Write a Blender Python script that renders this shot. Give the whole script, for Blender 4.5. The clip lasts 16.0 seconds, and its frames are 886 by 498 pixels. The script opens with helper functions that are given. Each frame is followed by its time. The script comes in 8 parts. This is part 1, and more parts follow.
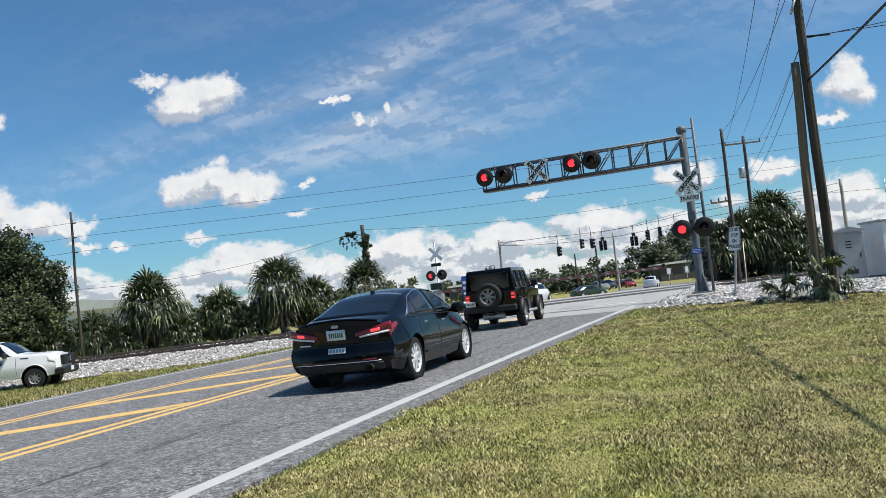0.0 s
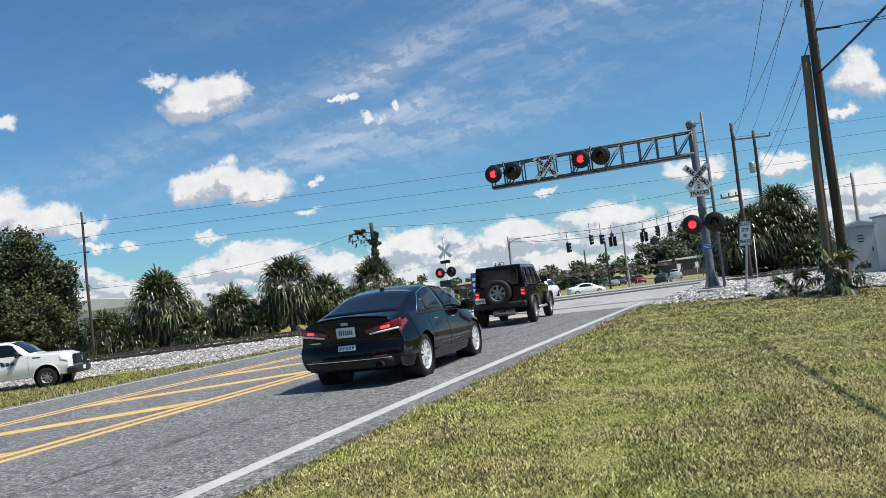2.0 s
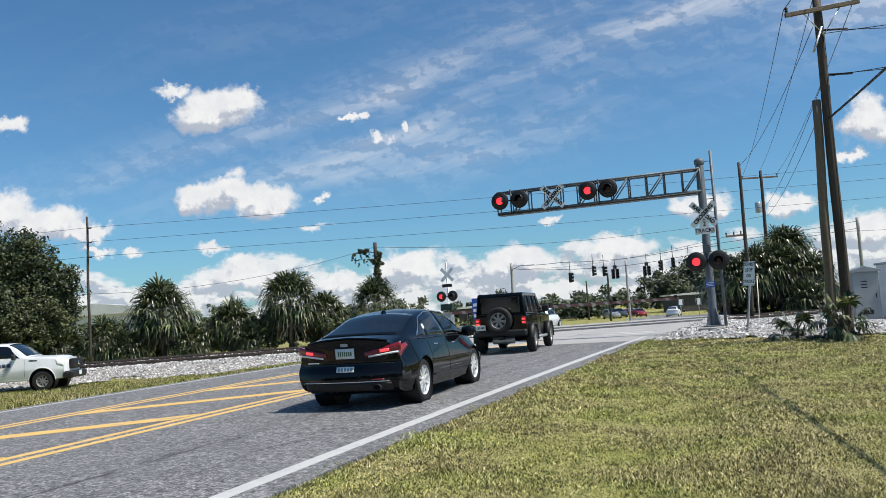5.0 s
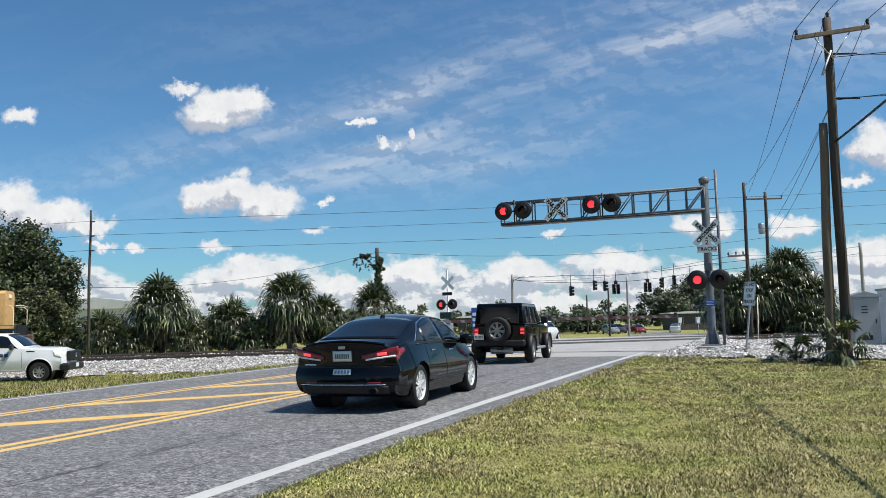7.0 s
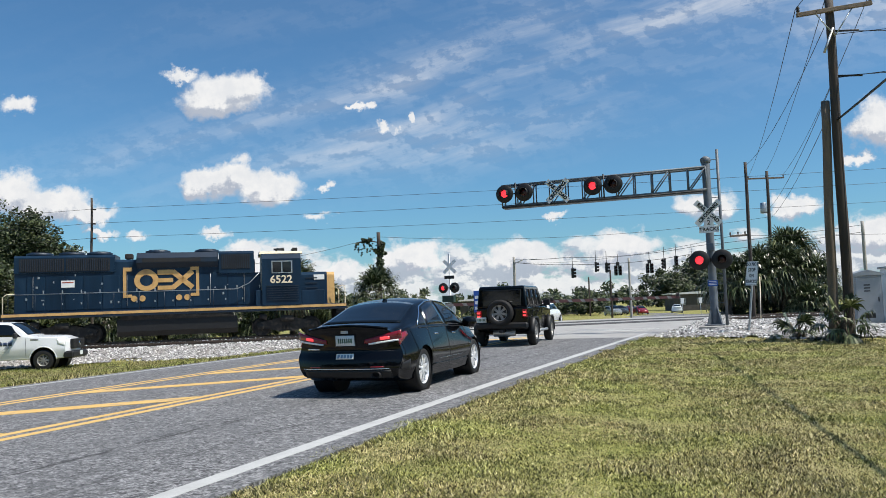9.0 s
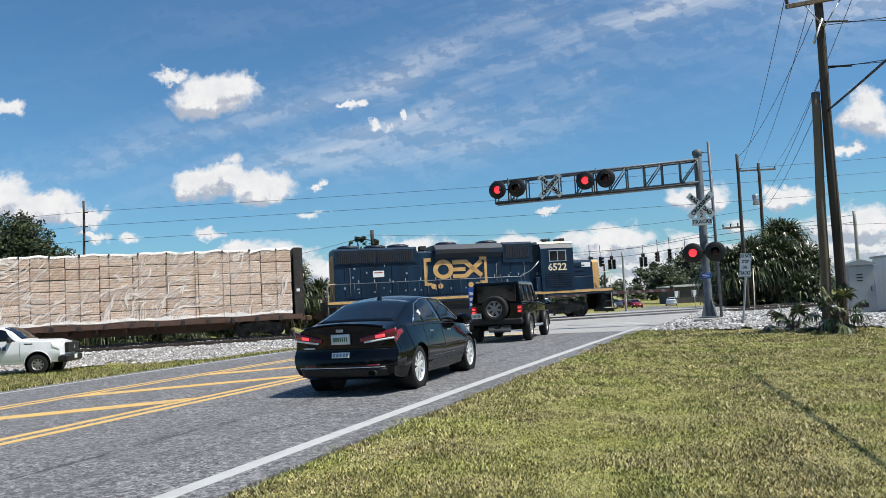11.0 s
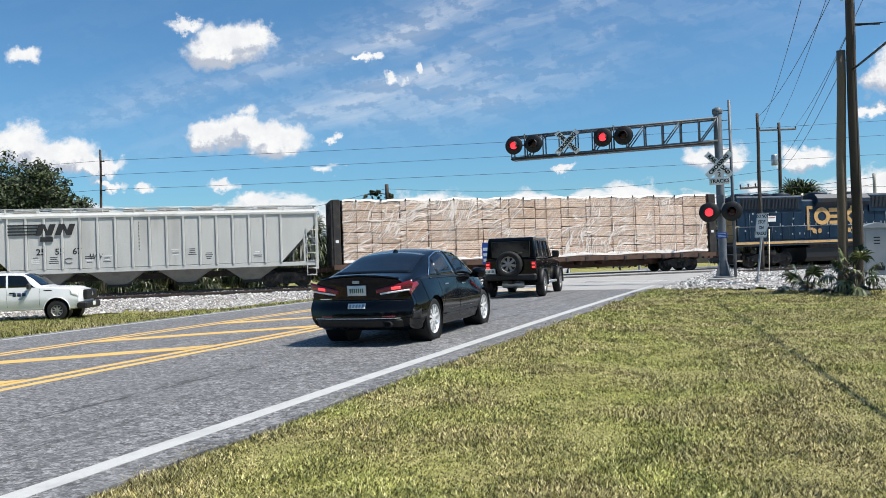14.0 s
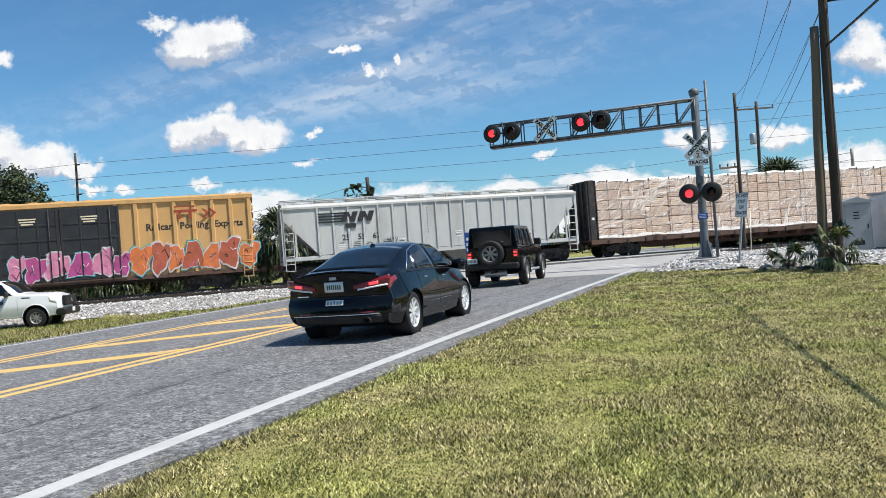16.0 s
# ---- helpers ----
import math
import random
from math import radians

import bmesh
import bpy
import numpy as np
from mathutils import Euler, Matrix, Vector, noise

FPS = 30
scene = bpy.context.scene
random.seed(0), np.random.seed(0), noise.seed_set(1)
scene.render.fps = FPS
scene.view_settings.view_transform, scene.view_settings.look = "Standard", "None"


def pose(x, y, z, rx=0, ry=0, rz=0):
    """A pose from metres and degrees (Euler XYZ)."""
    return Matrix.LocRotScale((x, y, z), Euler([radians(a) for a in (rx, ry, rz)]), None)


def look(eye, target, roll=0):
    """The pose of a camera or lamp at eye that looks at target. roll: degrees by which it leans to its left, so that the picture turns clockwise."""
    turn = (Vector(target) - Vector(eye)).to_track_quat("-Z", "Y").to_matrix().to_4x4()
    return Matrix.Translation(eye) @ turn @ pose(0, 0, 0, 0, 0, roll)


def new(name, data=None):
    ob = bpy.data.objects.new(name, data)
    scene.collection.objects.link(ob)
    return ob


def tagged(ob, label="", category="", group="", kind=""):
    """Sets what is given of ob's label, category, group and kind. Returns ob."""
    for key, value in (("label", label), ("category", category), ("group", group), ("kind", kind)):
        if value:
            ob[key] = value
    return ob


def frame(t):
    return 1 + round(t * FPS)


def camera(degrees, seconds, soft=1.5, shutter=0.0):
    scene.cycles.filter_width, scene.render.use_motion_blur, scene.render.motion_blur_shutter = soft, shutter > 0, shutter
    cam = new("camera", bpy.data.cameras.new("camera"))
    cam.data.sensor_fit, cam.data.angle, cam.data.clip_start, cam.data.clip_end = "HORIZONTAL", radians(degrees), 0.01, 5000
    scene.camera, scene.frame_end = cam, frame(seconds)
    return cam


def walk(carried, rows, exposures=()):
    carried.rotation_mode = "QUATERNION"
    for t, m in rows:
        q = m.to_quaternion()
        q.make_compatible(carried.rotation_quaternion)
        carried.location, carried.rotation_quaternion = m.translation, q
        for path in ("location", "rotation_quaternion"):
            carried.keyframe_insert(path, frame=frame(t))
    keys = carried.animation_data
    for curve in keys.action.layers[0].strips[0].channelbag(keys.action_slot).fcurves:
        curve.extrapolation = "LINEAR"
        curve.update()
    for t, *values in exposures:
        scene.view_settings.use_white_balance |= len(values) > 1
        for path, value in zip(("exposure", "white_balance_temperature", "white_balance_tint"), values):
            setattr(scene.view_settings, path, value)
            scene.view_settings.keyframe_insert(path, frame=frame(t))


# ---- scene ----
cam = camera(58.0, 16.0, soft=0.5)
# seconds, x, y, z, yaw, pitch, roll
PATH = [
    (0, 0.022, -0.012, 1.441, -0.83, 3.27, -6.40), (0.5, 0.030, -0.003, 1.454, -0.33, 3.31, -6.56),
    (1, 0.013, -0.008, 1.439, -0.17, 3.41, -6.59), (1.5, 0.017, 0.007, 1.438, -0.10, 3.25, -6.72),
    (2, 0.020, 0.016, 1.431, -0.15, 3.15, -6.77), (2.5, 0.024, 0.000, 1.431, -0.19, 2.84, -5.92),
    (3, 0.022, 0.003, 1.439, -0.15, 2.66, -5.85), (3.5, 0.027, 0.003, 1.431, -0.24, 2.62, -6.16),
    (4, 0.023, 0.002, 1.443, -0.21, 2.63, -5.94), (4.5, -0.003, 0.023, 1.483, -0.20, 4.21, -4.87),
    (7, 0.000, 0.000, 1.450, 0.00, 5.41, -1.40), (7.5, -0.005, 0.029, 1.432, -0.07, 5.17, -1.19),
    (8, -0.003, 0.046, 1.448, 0.11, 4.43, -1.16), (8.5, -0.008, 0.040, 1.458, 0.23, 4.14, -1.55),
    (9, 0.000, 0.034, 1.448, 0.15, 4.24, -2.10), (11.5, -0.001, 0.032, 1.449, -0.30, 3.91, -3.13),
    (12, 0.023, 0.002, 1.442, -0.28, 3.79, -2.50), (12.5, 0.044, 0.048, 1.440, -0.33, 3.53, -2.98),
    (13, 0.031, 0.051, 1.431, 0.63, 3.36, -3.26), (13.5, -0.056, -0.015, 1.419, 1.75, 3.10, -3.09),
    (14, -0.046, -0.011, 1.419, 0.83, 0.86, -2.00), (14.5, 0.127, 0.097, 1.403, 0.06, 0.40, -2.21),
    (15, 0.141, 0.153, 1.418, 0.25, 0.31, -2.34), (15.5, -0.005, 0.126, 1.441, -0.15, 0.19, -3.53),
    (16, 0.073, 0.156, 1.438, -0.21, 0.13, -4.22)]
walk(cam, [(t, pose(x, y, z, 90 + pitch, 0, yaw) @ pose(0, 0, 0, 0, 0, roll)) for t, x, y, z, yaw, pitch, roll in PATH],
     exposures=[(0, 0.22), (12.5, 0.22), (14, 0.34), (16, 0.36)])

# ---- light: a high sun over the right shoulder, blue sky with fair-weather clouds ----
TO_SUN = Vector((0.60, -0.22, 1.0)).normalized()
sun_data = bpy.data.lights.new("sun", "SUN")
sun_data.energy, sun_data.angle, sun_data.color = 5.0, radians(0.55), (1.0, 0.95, 0.87)
sun = new("sun", sun_data)
sun.matrix_world = look((0, 0, 60), Vector((0, 0, 60)) - TO_SUN)

# clouds: place across the sky and height (tangents, as seen from the road), half width, half height
CLOUDS = [(-0.275, 0.283, 0.057, 0.030), (-0.246, 0.293, 0.032, 0.018), (-0.296, 0.169, 0.044, 0.024),
          (-0.221, 0.163, 0.051, 0.025), (-0.264, 0.180, 0.028, 0.020), (-0.550, 0.168, 0.042, 0.030),
          (-0.496, 0.146, 0.057, 0.025), (-0.453, 0.132, 0.042, 0.016), (-0.253, 0.068, 0.051, 0.021),
          (-0.250, 0.087, 0.028, 0.016), (0.334, 0.120, 0.041, 0.021), (0.440, 0.113, 0.035, 0.016),
          (0.550, 0.214, 0.034, 0.034), (0.534, 0.078, 0.042, 0.025), (0.098, 0.060, 0.050, 0.021)]
CLOUDS += [(0.225, 0.066, 0.050, 0.021), (-0.044, 0.063, 0.042, 0.021), (-0.133, 0.051, 0.042, 0.017)]
WISPS = [(-0.329, 0.311, 0.032, 0.014), (-0.538, 0.281, 0.034, 0.018), (-0.151, 0.159, 0.014, 0.007),
         (-0.150, 0.118, 0.024, 0.009), (-0.297, 0.103, 0.026, 0.010), (-0.388, 0.111, 0.023, 0.012),
         (-0.431, 0.110, 0.028, 0.010), (-0.095, 0.264, 0.021, 0.009), (-0.070, 0.235, 0.018, 0.009),
         (-0.039, 0.243, 0.011, 0.010), (0.145, 0.111, 0.022, 0.008), (0.525, 0.168, 0.028, 0.013)]

world = bpy.data.worlds.new("sky")
scene.world = world
world.use_nodes = True
wt = world.node_tree
wt.nodes.clear()


class Net:
    """Short hand for node trees: every method adds a node and returns its output."""

    def __init__(self, tree):
        self.tree = tree

    def add(self, kind, inputs=(), out=0, **props):
        n = self.tree.nodes.new(kind)
        for k, v in props.items():
            setattr(n, k, v)
        for key, v in (inputs.items() if isinstance(inputs, dict) else enumerate(inputs)):
            if v is None:
                continue
            if isinstance(v, bpy.types.NodeSocket):
                self.tree.links.new(v, n.inputs[key])
            else:
                n.inputs[key].default_value = v
        return n.outputs[out]

    def math(self, op, a, b=None, c=None, clamp=False):
        return self.add("ShaderNodeMath", [a, b, c], operation=op, use_clamp=clamp)

    def vmath(self, op, a, b=None, c=None):
        return self.add("ShaderNodeVectorMath", [a, b, c], out=1 if op in ("LENGTH", "DISTANCE", "DOT_PRODUCT") else 0, operation=op)

    def span(self, v, lo, hi, to_lo=0.0, to_hi=1.0, kind="SMOOTHSTEP"):
        return self.add("ShaderNodeMapRange", {0: v, 1: lo, 2: hi, 3: to_lo, 4: to_hi}, interpolation_type=kind)

    def noise(self, vec, scale, detail=4.0, rough=0.55, out=0):
        return self.add("ShaderNodeTexNoise", {"Vector": vec, "Scale": scale, "Detail": detail, "Roughness": rough}, out=out)

    def mix(self, fac, a, b, blend="MIX"):
        n = self.tree.nodes.new("ShaderNodeMix")
        n.data_type, n.blend_type = "RGBA", blend
        for i, v in ((0, fac), (6, a), (7, b)):
            if isinstance(v, bpy.types.NodeSocket):
                self.tree.links.new(v, n.inputs[i])
            else:
                n.inputs[i].default_value = (*v, 1) if isinstance(v, tuple) and len(v) == 3 else v
        return n.outputs[2]

    def ramp(self, fac, stops):
        n = self.tree.nodes.new("ShaderNodeValToRGB")
        e = n.color_ramp.elements
        for i, (p, c) in enumerate(stops):
            el = e[i] if i < 2 else e.new(p)
            el.position = p
            el.color = (*c, 1) if isinstance(c, tuple) else (c, c, c, 1)
        self.tree.links.new(fac, n.inputs[0])
        return n.outputs[0]


N = Net(wt)
way = N.add("ShaderNodeTexCoord", out=0)
sep = wt.nodes.new("ShaderNodeSeparateXYZ")
wt.links.new(way, sep.inputs[0])
depth = N.math("MAXIMUM", N.math("ABSOLUTE", sep.outputs[1]), 0.05)
plane = N.add("ShaderNodeCombineXYZ", [N.math("DIVIDE", sep.outputs[0], depth), N.math("DIVIDE", sep.outputs[2], depth), 0.0])
rough_a = N.noise(plane, 14.0, 7.0, 0.62, out=1)
rough_b = N.noise(plane, 55.0, 5.0, 0.6, out=1)


def cloud_field(at):
    """How deep a point of the sky lies inside the nearest cloud."""
    at = N.vmath("ADD", at, N.vmath("MULTIPLY", N.vmath("SUBTRACT", rough_a, (0.5, 0.5, 0.5)), (0.075, 0.055, 0.0)))
    at = N.vmath("ADD", at, N.vmath("MULTIPLY", N.vmath("SUBTRACT", rough_b, (0.5, 0.5, 0.5)), (0.034, 0.028, 0.0)))
    best = None
    for i, (x, y, a, b) in enumerate(CLOUDS + WISPS):
        d = N.vmath("LENGTH", N.vmath("MULTIPLY_ADD", at, (1 / a, 1 / b, 0), (-x / a, -y / b, 0)))
        if i >= len(CLOUDS):
            d = N.math("ADD", d, 0.34)
        best = d if best is None else N.math("SMOOTH_MIN", best, d, 0.25)
    return N.math("SUBTRACT", 1.15, best)


field = cloud_field(plane)
above = cloud_field(N.vmath("ADD", plane, (0.010, 0.017, 0.0)))
# a bank of cloud low over the horizon
bank_noise = N.noise(N.vmath("MULTIPLY", plane, (1.0, 1.9, 1.0)), 11.0, 8.0, 0.6)
low = N.math("MULTIPLY", N.span(N.math("SUBTRACT", N.math("DIVIDE", sep.outputs[2], depth), N.math("MULTIPLY", bank_noise, 0.20)), -0.045, -0.018, 1.0, 0.0), N.span(bank_noise, 0.36, 0.46))
cover = N.math("MAXIMUM", N.span(field, 0.0, 0.50), N.math("MULTIPLY", low, 0.92))
bank_above = N.noise(N.vmath("MULTIPLY", N.vmath("ADD", plane, (0.006, 0.010, 0.0)), (1.0, 1.9, 1.0)), 11.0, 8.0, 0.6)
billow = N.noise(plane, 32.0, 5.0, 0.6)
billow_above = N.noise(N.vmath("ADD", plane, (0.004, 0.007, 0.0)), 32.0, 5.0, 0.6)
lit = N.span(N.math("ADD", N.math("SUBTRACT", field, above), N.math("MULTIPLY", N.math("SUBTRACT", billow, billow_above), 1.6)), -0.36, 0.22)
lit_bank = N.span(N.math("ADD", N.math("SUBTRACT", bank_noise, bank_above), N.math("MULTIPLY", N.math("SUBTRACT", billow, billow_above), 0.35)), -0.055, 0.035)
lit = N.add("ShaderNodeMix", {0: N.span(field, -0.1, 0.1), 2: lit_bank, 3: lit})
body = N.mix(lit, (0.50, 0.55, 0.65), (1.0, 1.0, 1.0))
body = N.mix(N.math("MULTIPLY", N.span(rough_b, 0.35, 0.62, 1.0, 0.0), 0.30), body, (0.62, 0.68, 0.77))
# thin streaks that fan from low on one side to high on the other, thickest in one broad belt
turned = N.add("ShaderNodeVectorRotate", {"Vector": plane, "Angle": radians(-15)}, rotation_type="Z_AXIS")
wavy = N.vmath("ADD", turned, N.vmath("MULTIPLY", N.vmath("SUBTRACT", N.noise(plane, 3.0, 3.0, 0.5, out=1), (0.5, 0.5, 0.5)), (0.10, 0.05, 0.0)))
streak = N.noise(N.vmath("MULTIPLY", wavy, (1.2, 8.5, 1.0)), 1.9, 9.0, 0.62)
veil = N.noise(N.vmath("MULTIPLY", wavy, (1.0, 3.2, 1.0)), 2.6, 4.0, 0.55)
across = wt.nodes.new("ShaderNodeSeparateXYZ")
wt.links.new(turned, across.inputs[0])
belt = N.math("MULTIPLY", N.span(across.outputs[1], 0.10, 0.24), N.span(across.outputs[1], 0.29, 0.37, 1.0, 0.12))
belt = N.math("MULTIPLY", belt, N.span(across.outputs[0], -0.45, 0.05, 0.35, 1.0))
thin = N.math("MULTIPLY", N.math("ADD", N.math("MULTIPLY", N.span(streak, 0.38, 0.70), 0.75), 0.16), N.span(veil, 0.34, 0.60, 0.25, 1.0))
thin = N.math("MULTIPLY", N.math("MULTIPLY", thin, belt), N.span(sep.outputs[2], 0.10, 0.20))
sky_tex = wt.nodes.new("ShaderNodeTexSky")
sky_tex.sky_type, sky_tex.sun_disc = "NISHITA", False
sky_tex.sun_elevation = math.asin(TO_SUN.z)
sky_tex.sun_rotation = math.atan2(TO_SUN.x, TO_SUN.y)
sky_tex.air_density, sky_tex.dust_density, sky_tex.ozone_density = 1.0, 0.6, 2.2
clear = wt.nodes.new("ShaderNodeBackground")
wt.links.new(N.mix(1.0, sky_tex.outputs[0], (0.61, 1.0, 1.22), "MULTIPLY"), clear.inputs[0])
clear.inputs[1].default_value = 0.082
cloud = wt.nodes.new("ShaderNodeBackground")
wt.links.new(body, cloud.inputs[0])
cloud.inputs[1].default_value = 0.77
blend = N.add("ShaderNodeMixShader", [N.math("MAXIMUM", cover, N.math("MULTIPLY", thin, 0.78)), clear.outputs[0], cloud.outputs[0]])
wt.links.new(blend, wt.nodes.new("ShaderNodeOutputWorld").inputs[0])

# ---- plan: the road runs 22.1 degrees to the right of straight ahead, the tracks 15 degrees off square ----
ROAD = Vector((math.sin(radians(22.1)), math.cos(radians(22.1)), 0))
LEFT = Vector((-ROAD.y, ROAD.x, 0))
TRACK = Vector((0.9659, 0.2588, 0))
OVER = Vector((-0.2588, 0.9659, 0))
NEAR_W, FAR_W, RAIL_Z = 41.4, 46.9, 0.27


def on_road(s, v, z=0.0):
    return ROAD * s + LEFT * (v + 4.25) + Vector((0, 0, z))


def on_track(p, w, z=0.0):
    return TRACK * p + OVER * w + Vector((0, 0, z))


def ease(v, lo, hi):
    k = min(max((v - lo) / (hi - lo), 0), 1)
    return k * k * (3 - 2 * k)


def road_z(s, w):
    rise = 0.28 * (1 - math.exp(-max(s, 0) / 15))
    return rise * (1 - ease(w, 52, 62)) - 0.85 * ease(w, 54, 92)


def plan_of(x, y):
    p = Vector((x, y, 0))
    return p.dot(ROAD), p.dot(LEFT) - 4.25, p.dot(TRACK), p.dot(OVER)


def ground_z(x, y):
    s, v, p, w = plan_of(x, y)
    z = -0.85 * ease(w, 54, 92)
    bed = 0.10 * ease(w, 36.5, 39.2) * (1 - ease(w, 50.5, 54))
    side = v - 10.6 if v > 5 else -0.2 - v
    if v > 5:
        z += -0.38 * ease(v, 11, 19) * (1 - ease(w, 36.2, 39)) * (1 - ease(w, 60, 70))
    else:
        z += 0.42 * math.exp(-((v + 4.5) / 4.6) ** 2 - ((s - 31) / 6.0) ** 2)
        z += 0.10 * ease(w, 26, 36) * (1 - ease(w, 50, 55))
    z = z * (1 - ease(w, 38, 39.2)) + max(z, bed) * ease(w, 38, 39.2) if w < 54 else z
    k = 1 - ease(side, 0.0, 3.0)
    return z * (1 - k) + (road_z(s, w) - 0.03 - 0.05 * (side < -0.15)) * k


# ---- building blocks ----
class Build:
    """Gathers corners and faces of one mesh."""

    def __init__(self):
        self.v, self.f, self.m, self.smooth, self.slot = [], [], [], [], 0

    def face(self, idx, smooth=False):
        self.f.append(tuple(idx)), self.m.append(self.slot), self.smooth.append(smooth)

    def box(self, x0, y0, z0, x1, y1, z1, turn=None, bevel=0.0):
        o = len(self.v)
        if bevel:
            b = min(bevel, (x1 - x0) / 2.01, (y1 - y0) / 2.01, (z1 - z0) / 2.01)
            rings = []
            for z, k in ((z0, b), (z0 + b, 0), (z1 - b, 0), (z1, b)):
                e = b - k * 0
                xa, xb, ya, yb = x0 + k, x1 - k, y0 + k, y1 - k
                c = b if k == 0 else b * 0.4
                rings.append([(xa + c, ya, z), (xb - c, ya, z), (xb, ya + c, z), (xb, yb - c, z), (xb - c, yb, z), (xa + c, yb, z), (xa, yb - c, z), (xa, ya + c, z)])
            pts = [p for r in rings for p in r]
            faces = [tuple(range(7, -1, -1)), tuple(range(24, 32))]
            faces += [(8 * r + i, 8 * r + (i + 1) % 8, 8 * r + 8 + (i + 1) % 8, 8 * r + 8 + i) for r in range(3) for i in range(8)]
        else:
            pts = [(x0, y0, z0), (x1, y0, z0), (x1, y1, z0), (x0, y1, z0), (x0, y0, z1), (x1, y0, z1), (x1, y1, z1), (x0, y1, z1)]
            faces = [(3, 2, 1, 0), (4, 5, 6, 7), (0, 1, 5, 4), (1, 2, 6, 5), (2, 3, 7, 6), (3, 0, 4, 7)]
        self.v += [tuple(turn @ Vector(p)) if turn else p for p in pts]
        for q in faces:
            self.face([o + i for i in q])
        return self

    def tube(self, a, b, r0, r1=None, n=10, caps=True, smooth=True):
        a, b = Vector(a), Vector(b)
        r1 = r0 if r1 is None else r1
        z = (b - a).normalized()
        x = z.orthogonal().normalized()
        y = z.cross(x)
        o = len(self.v)
        for c, r in ((a, r0), (b, r1)):
            for i in range(n):
                t = 2 * math.pi * i / n
                self.v.append(tuple(c + (x * math.cos(t) + y * math.sin(t)) * r))
        for i in range(n):
            j = (i + 1) % n
            self.face((o + i, o + j, o + n + j, o + n + i), smooth)
        if caps:
            self.face([o + i for i in range(n - 1, -1, -1)]), self.face([o + n + i for i in range(n)])
        return self

    def path(self, pts, r, n=6, taper=1.0):
        """A round bar through points."""
        pts = [Vector(p) for p in pts]
        o = len(self.v)
        last = len(pts) - 1
        x = None
        for k, c in enumerate(pts):
            z = (pts[min(k + 1, last)] - pts[max(k - 1, 0)]).normalized()
            x = z.orthogonal().normalized() if x is None else (x - z * x.dot(z)).normalized()
            y = z.cross(x)
            rr = r * (1 + (taper - 1) * k / max(last, 1))
            for i in range(n):
                t = 2 * math.pi * i / n
                self.v.append(tuple(c + (x * math.cos(t) + y * math.sin(t)) * rr))
        for k in range(last):
            for i in range(n):
                j = (i + 1) % n
                self.face((o + k * n + i, o + k * n + j, o + k * n + n + j, o + k * n + n + i), True)
        self.face([o + i for i in range(n - 1, -1, -1)]), self.face([o + last * n + i for i in range(n)])
        return self

    def lathe(self, prof, origin=(0, 0, 0), axis=(0, 1, 0), n=24, smooth=True):
        """Turns (radius, distance along axis) pairs round an axis."""
        z = Vector(axis).normalized()
        x = z.orthogonal().normalized()
        y = z.cross(x)
        c = Vector(origin)
        o = len(self.v)
        for r, h in prof:
            for i in range(n):
                t = 2 * math.pi * i / n
                self.v.append(tuple(c + z * h + (x * math.cos(t) + y * math.sin(t)) * r))
        for k in range(len(prof) - 1):
            for i in range(n):
                j = (i + 1) % n
                self.face((o + k * n + i, o + k * n + j, o + k * n + n + j, o + k * n + n + i), smooth)
        return self

    def prism(self, outline, lo, hi, axis="y", turn=None):
        """Pushes a flat outline through from lo to hi along an axis. Outline pairs are the two other axes in order."""
        o, n = len(self.v), len(outline)
        for h in (lo, hi):
            for a, b in outline:
                p = {"x": (h, a, b), "y": (a, h, b), "z": (a, b, h)}[axis]
                self.v.append(tuple(turn @ Vector(p)) if turn else p)
        self.face([o + i for i in range(n)]), self.face([o + n + i for i in range(n - 1, -1, -1)])
        for i in range(n):
            j = (i + 1) % n
            self.face((o + j, o + i, o + n + i, o + n + j))
        return self

    def grid(self, rows, smooth=True, closed=False):
        o, n = len(self.v), len(rows[0])
        for r in rows:
            self.v += [tuple(p) for p in r]
        for i in range(len(rows) - 1):
            for j in range(n - (0 if closed else 1)):
                k = (j + 1) % n
                self.face((o + i * n + j, o + i * n + k, o + (i + 1) * n + k, o + (i + 1) * n + j), smooth)
        return self

    def slab(self, rows, normal_of, thick, smooth=True):
        """A grid with thickness: outer skin, inner skin and rim."""
        o, n, m = len(self.v), len(rows[0]), len(rows)
        flat = [Vector(p) for r in rows for p in r]
        self.v += [tuple(p) for p in flat] + [tuple(p - Vector(normal_of(p)) * thick) for p in flat]
        q = n * m
        for i in range(m - 1):
            for j in range(n - 1):
                a, b, c, d = i * n + j, i * n + j + 1, (i + 1) * n + j + 1, (i + 1) * n + j
                self.face((o + a, o + b, o + c, o + d), smooth), self.face((o + q + d, o + q + c, o + q + b, o + q + a), smooth)
        rim = [j for j in range(n)] + [i * n + n - 1 for i in range(1, m)] + [(m - 1) * n + j for j in range(n - 2, -1, -1)] + [i * n for i in range(m - 2, 0, -1)]
        for k in range(len(rim)):
            a, b = rim[k], rim[(k + 1) % len(rim)]
            self.face((o + a, o + q + a, o + q + b, o + b))
        return self

